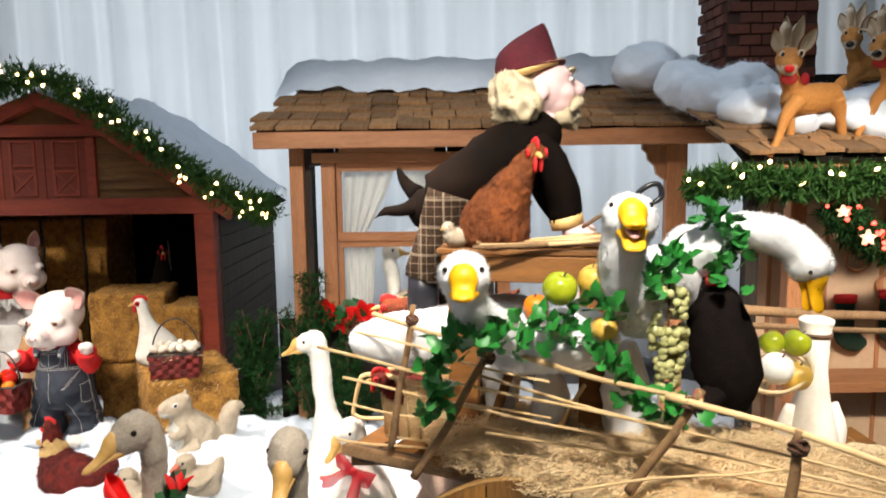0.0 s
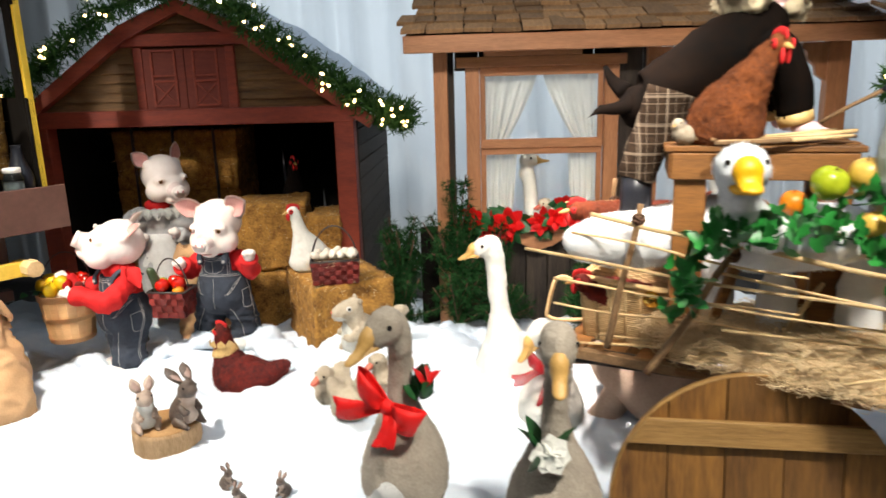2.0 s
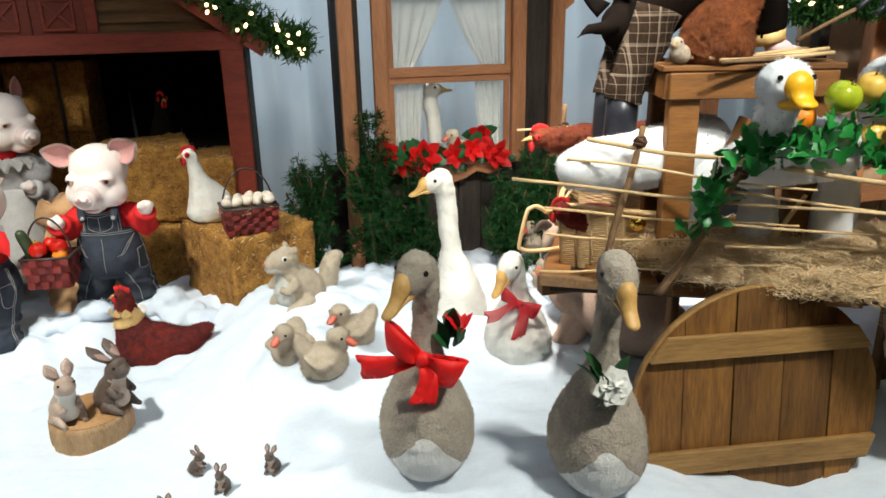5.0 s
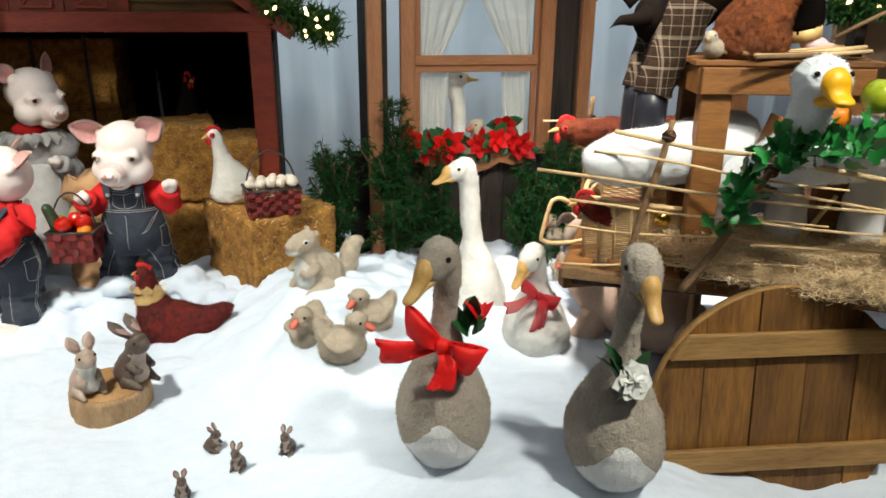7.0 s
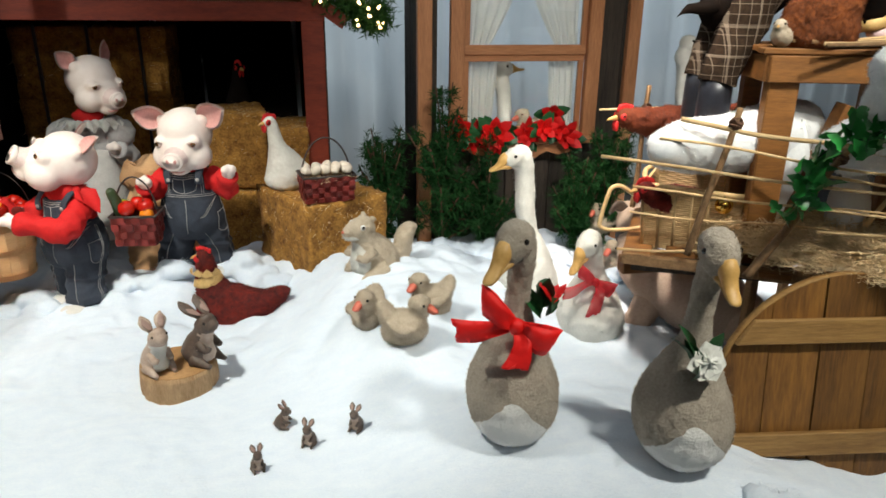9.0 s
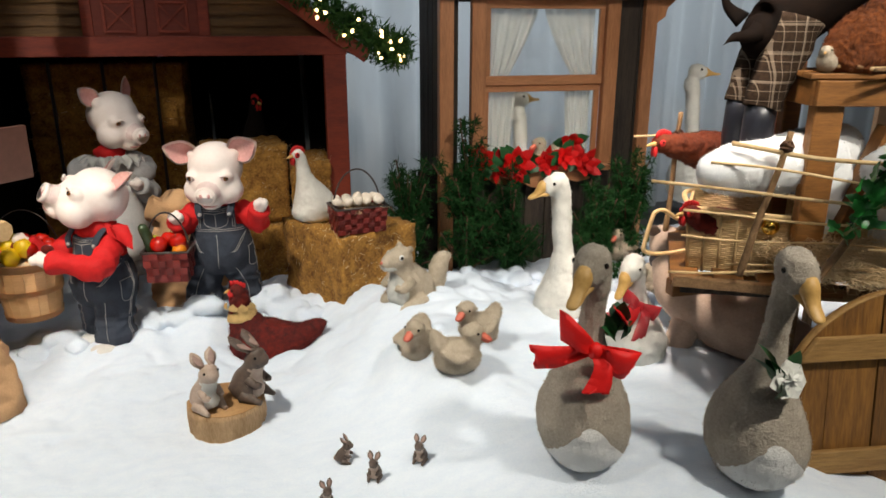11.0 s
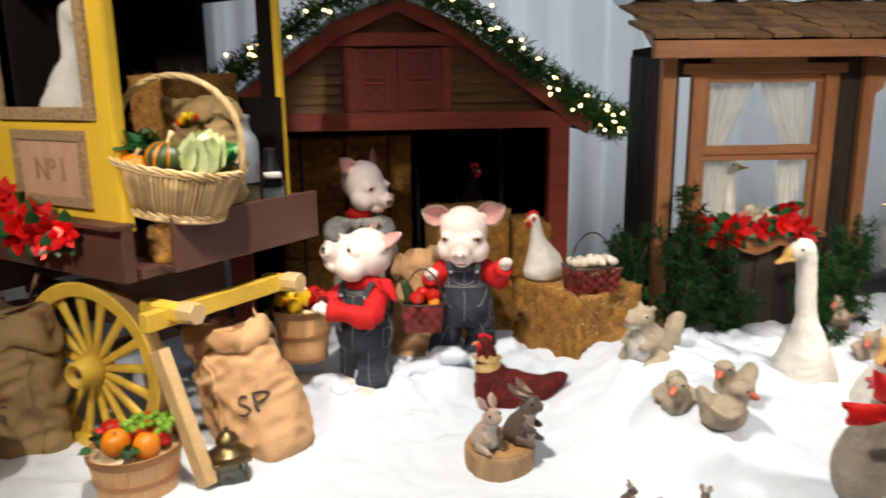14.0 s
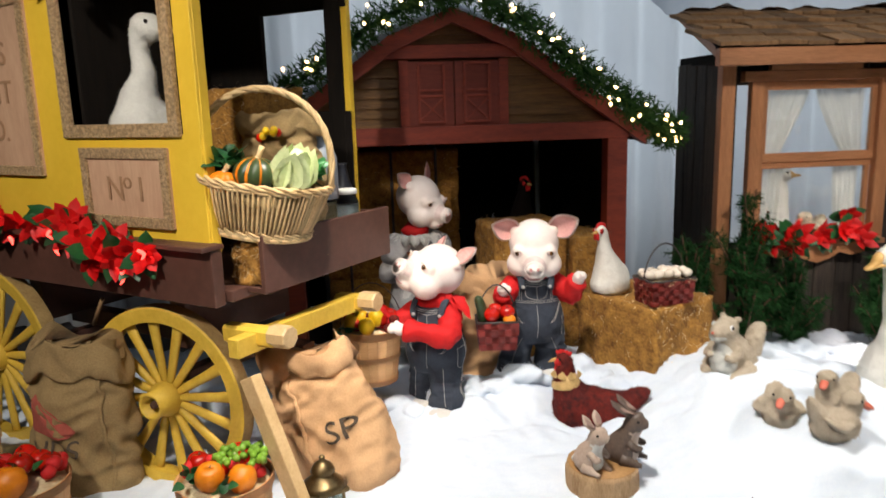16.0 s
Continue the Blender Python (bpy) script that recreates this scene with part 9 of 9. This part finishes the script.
def deer_cottage():
    rg = random.Random(21)
    part("post", box(bmesh.new(), (1.5, 3.05, 0.72), (0.07, 0.07, 1.45), bev=0.004), PINE, house)
    part("post", box(bmesh.new(), (1.42, 3.3, 0.72), (0.06, 0.06, 1.45), bev=0.004), DARKWOOD, house)
    wall = part("back_wall", box(bmesh.new(), (2.3, 3.55, 0.75), (1.6, 0.03, 1.5)), CREAMWALL, house, "cream panelled wall")
    for x in (1.62, 1.9, 2.18, 2.46):
        part("batten", box(bmesh.new(), (x, 3.53, 0.75), (0.02, 0.012, 1.5), bev=0.002), PINE, wall)
    part("side_wall", box(bmesh.new(), (3.1, 3.0, 0.75), (0.03, 1.1, 1.5)), CREAMWALL, house)
    part("shelf", box(bmesh.new(), (2.1, 3.4, 0.4), (1.3, 0.24, 0.05), bev=0.004), PINE_H, house)
    part("eave_beam", box(bmesh.new(), (2.1, 2.93, 1.475), (1.75, 0.05, 0.06), bev=0.004), PINE_H, house)
    # deck and shingles
    bm = bmesh.new()
    vs = [bm.verts.new(p) for p in ((1.2, 2.88, 1.5), (3.1, 2.88, 1.5), (3.1, 4.0, 1.93), (1.28, 4.0, 1.93), (1.2, 2.88, 1.47), (3.1, 2.88, 1.47), (3.1, 4.0, 1.9), (1.28, 4.0, 1.9))]
    for q in ((0, 1, 2, 3), (7, 6, 5, 4), (0, 4, 5, 1), (1, 5, 6, 2), (2, 6, 7, 3), (3, 7, 4, 0)):
        bm.faces.new([vs[i] for i in q])
    roof = part("roof", bm, BLACKSHADE, house)
    sizes = {w: mesh_of(box(bmesh.new(), (0, 0.085, 0), (w - 0.006, 0.22, 0.018), bev=0.002), SHINGLE, "shingle") for w in (0.09, 0.12, 0.145)}
    for c in range(6):
        x = 1.2 - (0.05 if c % 2 else 0)
        while x < 2.7:
            w = rg.choice((0.09, 0.12, 0.145))
            y = 2.86 + c * 0.13 + rg.uniform(-0.015, 0.015)
            piece("shingle", sizes[w], roof, pose(x + w / 2, y, 1.515 + (y - 2.86) * 0.384, 16 + rg.uniform(-2, 2), rg.uniform(-1.5, 1.5), rg.uniform(-3, 3)))
            x += w
    # one drift of batting that runs over the roof
    bm = bmesh.new()
    for x, y, r, h in ((1.1, 3.9, 0.2, 0.16), (1.2, 3.6, 0.17, 0.16), (1.28, 3.4, 0.16, 0.14), (1.36, 3.2, 0.14, 0.12), (1.42, 3.5, 0.2, 0.16), (1.5, 3.08, 0.12, 0.08), (1.62, 3.3, 0.2, 0.1), (1.72, 3.1, 0.16, 0.1), (1.95, 3.2, 0.24, 0.14), (1.85, 3.02, 0.12, 0.08), (2.2, 3.3, 0.3, 0.16)):
        ball(bm, (x, y, 1.56 + (y - 2.86) * 0.384), (r, r * 0.85, h * 0.75), (0, 0, 0), 0, 18, 12)
    bm = meld(bm, 0.018, 3)
    shaggy(bm, 0.035, 6, 1)
    shaggy(bm, 0.014, 18, 2)
    shaggy(bm, 0.006, 48, 3)
    fur(bm, 14000, 0.028, 0, 4, (0, 0, 0.1), 0.0008)
    part("snow_drift", bm, SNOW, house, "drift of white fleece snow")
    # chimney of single bricks
    stack = part("chimney", box(bmesh.new(), (1.63, 3.78, 2.2), (0.445, 0.285, 1.0)), MORTAR, house, "dark red brick chimney")
    full = mesh_of(box(bmesh.new(), (0, 0, 0), (0.104, 0.02, 0.046), bev=0.003), BRICK, "brick")
    for c in range(18):
        z = 1.74 + c * 0.053
        for k in range(5):
            x = 1.41 + (k + (0.5 if c % 2 else 0)) * 0.111
            if 1.42 < x < 1.85:
                piece("brick", full, stack, pose(x, 3.633, z))
        for k in range(3):
            piece("brick", full, stack, pose(1.402, 3.69 + k * 0.111 + (0.04 if c % 2 else 0), z, 0, 0, 90))


deer_cottage()


def reindeer(m, label, nose, bow_on=True):
    """A plush deer: slots tan, cream, nose, eye, bow, antler."""
    bm = bmesh.new()
    sweep(bm, [(0.2, 0, 0.3, 0.02), (0.18, 0, 0.3, 0.065), (0.08, 0, 0.29, 0.075), (-0.03, 0, 0.28, 0.078), (-0.1, 0, 0.3, 0.06), (-0.12, 0, 0.31, 0.02)], 16, 3, 0)
    sweep(bm, [(-0.06, 0, 0.31, 0.06), (-0.11, 0, 0.38, 0.045), (-0.13, -0.01, 0.44, 0.045)], 14, 3, 0)
    sweep(bm, [(-0.1, 0, 0.48, 0.02), (-0.12, -0.01, 0.475, 0.055), (-0.15, -0.03, 0.46, 0.062), (-0.18, -0.06, 0.435, 0.048), (-0.2, -0.085, 0.41, 0.034), (-0.21, -0.095, 0.4, 0.01)], 14, 3, 0, paint=lambda x, y, z: 1 if x < -0.175 and z < 0.43 else 0)
    ball(bm, (-0.212, -0.098, 0.412), (0.024, 0.022, 0.018), (0, 0, 0), 2)
    for s in (-1, 1):
        ball(bm, (-0.165 + s * 0.028, -0.062 - s * 0.03, 0.487), (0.015, 0.013, 0.018), (0, 0, 0), 1, 8, 6)
        ball(bm, (-0.172 + s * 0.028, -0.07 - s * 0.03, 0.487), (0.008, 0.008, 0.012), (0, 0, 0), 3, 8, 6)
        # ears and soft antlers
        sweep(bm, [(-0.12 + s * 0.035, 0.0 - s * 0.02, 0.5, 0.01, 0.006), (-0.115 + s * 0.07, -0.01 - s * 0.03, 0.54, 0.028, 0.008), (-0.11 + s * 0.085, -0.01 - s * 0.04, 0.6, 0.004)], 8, 3, 1)
        sweep(bm, [(-0.115 + s * 0.02, 0.0, 0.51, 0.012), (-0.11 + s * 0.03, 0.01, 0.56, 0.02), (-0.11 + s * 0.04, 0.0, 0.62, 0.026), (-0.1 + s * 0.05, 0.0, 0.65, 0.008)], 8, 3, 1)
    for x, y, dx in ((-0.09, -0.045, -0.16), (-0.06, 0.045, 0.03), (0.15, -0.045, 0.08), (0.16, 0.045, 0.13)):
        sweep(bm, [(x, y, 0.28, 0.045), (x + dx * 0.5, y, 0.19, 0.03), (x + dx * 0.7, y, 0.1, 0.02), (x + dx, y, 0.02, 0.018), (x + dx - 0.01, y, 0.0, 0.02)], 10, 3, 0)
    sweep(bm, [(0.19, 0, 0.33, 0.02), (0.23, 0, 0.37, 0.03), (0.25, 0, 0.41, 0.006)], 8, 3, 0)
    bm = meld(bm, 0.006, 3)
    shaggy(bm, 0.003, 40, 2)
    ball(bm, (-0.212, -0.098, 0.412), (0.024, 0.022, 0.018), (0, 0, 0), 2)
    for s in (-1, 1):
        ball(bm, (-0.168 + s * 0.028, -0.066 - s * 0.03, 0.487), (0.0155, 0.014, 0.019), (0, 0, 0), 1, 10, 8)
        ball(bm, (-0.178 + s * 0.028, -0.078 - s * 0.028, 0.486), (0.008, 0.008, 0.012), (0, 0, 0), 3, 8, 6)
        ear(bm, (-0.12 + s * 0.04, -0.01 - s * 0.02, 0.5), (-0.1 + s * 0.085, -0.01 - s * 0.05, 0.62), (-0.5, -0.85, 0), 0.034, (0, 1))
        ear(bm, (-0.115 + s * 0.015, -0.0, 0.51), (-0.1 + s * 0.035, -0.0 - s * 0.02, 0.68), (-0.5, -0.85, 0), 0.03, (1, 1))
    if bow_on:
        for s in (-1, 1):
            ball(bm, (-0.115 + s * 0.05, -0.055, 0.375), (0.045, 0.012, 0.03), (0, 0, 20 * s), 4, 10, 7)
    return solo("reindeer_figure", bm, [DEER, DEERLT, nose, EYE, REDSHEER], label, "reindeer", m, "reindeer on the roof")


reindeer(pose(1.49, 2.99, 1.49, 0, 0, 20) @ Matrix.Scale(0.82, 4), "tan plush reindeer with a red nose and bow", NOSE)
reindeer(pose(1.98, 3.4, 1.68, 0, 0, 8) @ Matrix.Scale(0.74, 4), "tan plush reindeer with a black nose", EYE, False)
reindeer(pose(1.91, 3.0, 1.57, 0, 0, -5) @ Matrix.Scale(0.78, 4), "tan plush reindeer stepping through roof snow", EYE)
for x, z, r, m in ((1.84, 0.93, 0.055, PINE), (2.05, 0.98, 0.06, PINE), (1.75, 0.72, 0.045, PINE), (2.2, 0.85, 0.05, PINE)):
    solo("ring_ornament", sweep_bm([(r * math.cos(a), 0, r * math.sin(a), 0.008) for a in np.linspace(0, 6.283, 25)], 6), m, "round wooden ring hung on the cream wall", "ornament", pose(x, 3.515, z), "ornaments on the wall")


def stocking(at, label):
    st = thing("stocking", pose(*at), label, "stocking")
    part("foot", sweep_bm([(0, 0, 0.12, 0.05, 0.02), (0, 0, 0.0, 0.05, 0.025), (0.01, 0, -0.06, 0.055, 0.028), (0.07, 0, -0.09, 0.05, 0.025), (0.11, 0, -0.09, 0.02, 0.015)], 14, 3), DARKGREEN, st)
    part("cuff", sweep_bm([(0, 0, 0.11, 0.058, 0.026), (0, 0, 0.15, 0.058, 0.026)], 14, 1), COMB, st)


stocking((1.98, 3.48, 0.66), "dark green felt stocking with red cuff")
stocking((2.2, 3.48, 0.68), "dark green felt stocking with red cuff")

# pale goose under the spotlight, seen from behind
bm = bmesh.new()
sweep(bm, [(0, 0, 0, 0.07), (0, 0, 0.03, 0.082), (0, 0, 0.13, 0.084), (0, 0, 0.24, 0.06), (0, 0, 0.33, 0.045), (0, 0, 0.43, 0.042), (0, 0, 0.5, 0.046), (0.0, 0, 0.53, 0.052), (0, 0, 0.535, 0.03)], 22, 4, 0)
sweep(bm, [(0, 0, 0.478, 0.05), (0, 0, 0.488, 0.05)], 22, 1, 1)
for s in (-1, 1):
    sweep(bm, [(s * 0.065, 0, 0.25, 0.02), (s * 0.082, 0, 0.16, 0.038), (s * 0.078, 0, 0.04, 0.02)], 10, 3, 0, flat=0.5)
shaggy(bm, 0.004, 40)
solo("goose_figure", bm, [CREAM, TWINE], "pale white goose figure lit brightly behind the rail", "goose", pose(1.19, 2.25, 0.445))
pl = thing("plinth", pose(1.19, 2.35, 0), "low wooden plinth under fleece", "plinth")
part("top", box(bmesh.new(), (0.1, 0.1, 0.42), (0.6, 0.5, 0.04), bev=0.004), CRATE, pl)
for x in (-0.15, 0.35):
    for y in (-0.1, 0.3):
        part("leg", box(bmesh.new(), (x, y, 0.2), (0.05, 0.05, 0.42), bev=0.004), CRATE, pl)

# black turkey-like hen hanging in shade beside the grapes
bm = bmesh.new()
sweep(bm, [(0.02, 0, 0.38, 0.02), (0.0, 0, 0.35, 0.05), (0.01, 0, 0.25, 0.085), (0.04, 0, 0.12, 0.095), (0.05, 0, 0.03, 0.07), (0.05, 0, -0.02, 0.03)], 18, 4, 0)
sweep(bm, [(0.02, -0.02, 0.06, 0.04), (-0.05, -0.08, 0.03, 0.03), (-0.07, -0.1, 0.04, 0.028), (-0.075, -0.11, 0.06, 0.01)], 12, 3, 0)
shaggy(bm, 0.012, 30)
ball(bm, (-0.08, -0.115, 0.06), (0.016, 0.012, 0.03), (0, 0, 0), 1, 8, 6)
ball(bm, (-0.01, -0.03, 0.37), (0.03, 0.02, 0.03), (0, 0, 0), 1, 8, 6)
solo("hen_figure", bm, [BLACKFUR, COMB], "black furry hen with red comb beside the grapes", "hen", pose(0.76, 1.98, 0.79), "hens")


def straw_bowl():
    b = thing("straw_basket", pose(1.04, 2.17, 0.78, 15, -20, 0) @ Matrix.Scale(0.72, 4), "ragged straw basket of pale gourds", "basket")
    for k in range(9):
        bm = bmesh.new()
        r, z = 0.05 + 0.012 * k, 0.011 * k
        sweep(bm, [(r * math.cos(a), r * math.sin(a), z + 0.004 * math.sin(a * 5 + k), 0.008) for a in np.linspace(0, 6.283, 33)], 5, 1)
        part("coil", bm, STRAW, b)


straw_bowl()
for p, r, m in (((1.0, 2.1, 0.86), 0.05, WROSE), ((1.06, 2.1, 0.835), 0.045, PEAR), ((1.0, 2.14, 0.93), 0.038, APPLE_G), ((1.07, 2.13, 0.93), 0.042, APPLE_G)):
    fruit("gourd", p, r, m, "small round gourd in the straw basket")
# fruit heaped between the geese
fruit("apple", (0.307, 1.87, 1.155), 0.047, APPLE_G, "large glossy green apple among the ivy")
fruit("gourd", (0.4, 1.87, 1.175), 0.046, PEAR, "pale yellow gourd among the ivy")
fruit("orange", (0.255, 1.95, 1.09), 0.036, ORANGE, "orange among the ivy")
fruit("orange", (0.427, 1.87, 1.045), 0.037, PEAR, "yellow-orange fruit among the ivy")
# twig with a black hook and the bundle of sticks on the stand
sb = thing("stick_bundle", pose(0.28, 2.2, 1.225), "bundle of thin sticks on the wooden stand", "sticks")
rg = random.Random(33)
for k in range(9):
    y, a = rg.uniform(-0.1, 0.06), rg.uniform(-0.05, 0.05)
    part("stick", sweep_bm([(-0.22 + rg.uniform(0, 0.1), y, 0.01 + 0.004 * (k % 3), 0.007), (0.0, y + a * 0.5, 0.015, 0.008), (0.2 + rg.uniform(0, 0.06), y + a, 0.02 + 0.006 * (k % 3), 0.006)], 6, 3), STICK if k % 2 else BAMBOO, sb)
tw = thing("hooked_cane", pose(0, 0, 0), "thin twig cane with a black hooked end", "cane")
part("twig", sweep_bm([(0.44, 2.25, 1.28, 0.006), (0.5, 2.2, 1.33, 0.006), (0.58, 2.16, 1.38, 0.007)], 6, 3), STICK, tw)
part("hook", sweep_bm([(0.57, 2.16, 1.375, 0.009), (0.61, 2.15, 1.41, 0.009), (0.645, 2.15, 1.415, 0.009), (0.655, 2.15, 1.38, 0.009), (0.63, 2.15, 1.36, 0.008)], 8, 4), BOOT, tw)

# ---- garlands, shrubs and ivy ----


def garland(name, pts, reach, label, bulbs, seed, density=260, mats=NEEDLE, bulb=BULB, thick=0.014, length=0.035):
    g = thing(name, pose(0, 0, 0), label, "garland")
    rg = random.Random(seed)
    st = [Vector(p) for p in spline(pts, 14)]
    total = sum((b - a).length for a, b in zip(st, st[1:]))
    bm = bmesh.new()
    needles(bm, st, reach, int(density * 2.6 * total), length * 1.2, 0.0052, 0.1, 0, rg)
    tagged(part("greenery", bm, mats, g), kind="stuff")
    part("core", sweep_bm([(*p, thick) for p in st[::5]], 6, 1), NEEDLE_D, g)
    me = mesh_of(bulb_bm(), bulb, "bulb")
    for k in range(bulbs):
        i = int((k + rg.random() * 0.8) / bulbs * (len(st) - 1))
        p = st[min(i, len(st) - 1)] + Vector((rg.gauss(0, reach * 0.35), -reach * rg.uniform(0.4, 0.95), rg.gauss(0, reach * 0.45)))
        piece("bulb", me, g, pose(*p, rg.uniform(0, 180), rg.uniform(0, 180), 0))
    return g


def bulb_bm():
    bm = bmesh.new()
    sweep(bm, [(0, 0, -0.009, 0.003), (0, 0, -0.004, 0.008), (0, 0, 0.005, 0.007), (0, 0, 0.015, 0.001)], 8, 2)
    return bm


garland("garland", [(-3.36, 4.02, 1.3), (-3.01, 4.0, 1.56), (-2.62, 4.0, 1.83), (-2.24, 3.99, 1.965), (-1.91, 3.99, 1.84), (-1.6, 3.99, 1.6), (-1.29, 4.02, 1.375), (-1.1, 4.08, 1.255), (-0.98, 4.15, 1.225)], 0.11, "green pine garland with warm lights on the barn", 52, 1)
garland("garland", [(1.05, 3.05, 1.36), (1.2, 2.9, 1.4), (1.45, 2.84, 1.38), (1.75, 2.82, 1.41), (2.1, 2.82, 1.4), (2.5, 2.82, 1.42)], 0.078, "thick green garland with warm lights along the eave", 22, 2, 620)
garland("garland", [(1.58, 2.9, 1.3), (1.66, 2.86, 1.2), (1.8, 2.84, 1.12), (2.0, 2.84, 1.15), (2.25, 2.84, 1.1)], 0.09, "dark green swag with red lights", 30, 3, 420, NEEDLE_D, REDBULB)


def star(at, r):
    bm = bmesh.new()
    pts = [(math.sin(math.pi * k / 5) * (r if k % 2 == 0 else r * 0.45), math.cos(math.pi * k / 5) * (r if k % 2 == 0 else r * 0.45)) for k in range(10)]
    prism(bm, pts, -0.01, 0.01)
    return solo("star_ornament", bm, STARGLOW, "small glowing star among the greenery", "star", pose(*at))


star((1.62, 2.72, 1.18), 0.032)
star((1.53, 2.74, 1.28), 0.025)


def spruce(at, height, spread, seed, label, lean=(0, 0)):
    s = thing("spruce_shrub", pose(*at), label, "shrub", "spruce shrubs")
    rg = random.Random(seed)
    bm, wood = bmesh.new(), bmesh.new()
    for k in range(40):
        t = rg.random() ** 0.8
        z = height * (0.05 + 0.85 * t)
        a = rg.uniform(0, 6.283)
        q = spread * (1.15 - 0.8 * t) * rg.uniform(0.45, 1.15)
        b0 = Vector((lean[0] * t, lean[1] * t, z * 0.8))
        tip = b0 + Vector((q * math.cos(a), q * math.sin(a) * 0.75, rg.uniform(-0.02, 0.34) * (0.5 + spread * 2.5)))
        path = [b0, b0.lerp(tip, 0.4) + Vector((0, 0, 0.01)), b0.lerp(tip, 0.75) + Vector((0, 0, 0.0)), tip]
        sweep(wood, [(*p, 0.004) for p in path], 5, 1)
        needles(bm, path, 0.04, 34, 0.044, 0.003, 0.0, 0, rg)
    tagged(part("needles", bm, NEEDLE_D, s), kind="stuff")
    rod(wood, (0, 0, -0.1), (lean[0], lean[1], height * 0.85), 0.01, 0.004)
    part("branchwork", wood, TWINE, s)


spruce((-1.03, 3.8, 0.02), 0.62, 0.2, 1, "dark green spruce shrub beside the hay bale")
spruce((-0.72, 3.78, 0.05), 0.78, 0.24, 2, "tall dark green spruce shrub by the cottage")
spruce((-0.5, 3.72, 0.02), 0.42, 0.22, 5, "low dark green spruce shrub under the window")
spruce((0.16, 3.7, 0.06), 0.62, 0.2, 3, "dark green spruce shrub by the porch")
spruce((-0.02, 3.66, 0.02), 0.4, 0.2, 6, "low dark green spruce shrub under the window")


def ivy(name, paths, count, seed, label, size=0.046):
    v = thing(name, pose(0, 0, 0), label, "ivy", "ivy on the cart")
    rg = random.Random(seed)
    mes = []
    for k in range(3):
        bm = bmesh.new()
        leaf_shape(bm, Matrix.Identity(4), size * (0.85 + 0.2 * k), size * (0.9 + 0.15 * k), 0.15 + 0.15 * k, 0, True)
        mes.append(mesh_of(bm, IVY, "leaf"))
    lens = [sum((Vector(b) - Vector(a)).length for a, b in zip(p, p[1:])) for p in paths]
    for p, ln in zip(paths, lens):
        part("stem", sweep_bm([(*q, 0.0025) for q in p], 5, 3), LEAF, v)
        st = [Vector(q) for q in spline(p, 8)]
        for _ in range(int(count * ln / sum(lens))):
            c = st[rg.randrange(len(st))] + Vector((rg.gauss(0, 0.019), rg.gauss(0, 0.019) - 0.012, rg.gauss(0, 0.02)))
            piece("leaf", rg.choice(mes), v, pose(*c, rg.uniform(30, 130), rg.uniform(-50, 50), rg.uniform(-70, 70) + rg.choice((0, 180))))


ivy("ivy_vine", [[(0.2, 1.95, 1.07), (0.1, 1.83, 1.04), (0.03, 1.86, 1.02), (-0.02, 1.93, 0.95), (-0.01, 1.95, 0.86), (-0.05, 1.98, 0.77)],
                 [(0.02, 1.85, 1.02), (0.12, 1.8, 1.02), (0.24, 1.84, 1.05), (0.33, 1.85, 1.02), (0.42, 1.84, 1.0)]], 125, 1, "glossy green ivy wound round the goose's neck")
ivy("ivy_vine", [[(0.36, 1.85, 1.1), (0.46, 1.83, 1.12), (0.55, 1.85, 1.19), (0.62, 1.88, 1.24)], [(0.42, 1.84, 1.0), (0.45, 1.78, 0.93), (0.53, 1.74, 0.88), (0.58, 1.72, 0.83)]], 92, 2, "glossy green ivy below the calling goose")
ivy("ivy_vine", [[(0.7, 1.95, 1.34), (0.76, 1.9, 1.3), (0.77, 1.9, 1.22), (0.74, 1.93, 1.17)]], 56, 3, "glossy green ivy wound round a bent goose neck", 0.04)
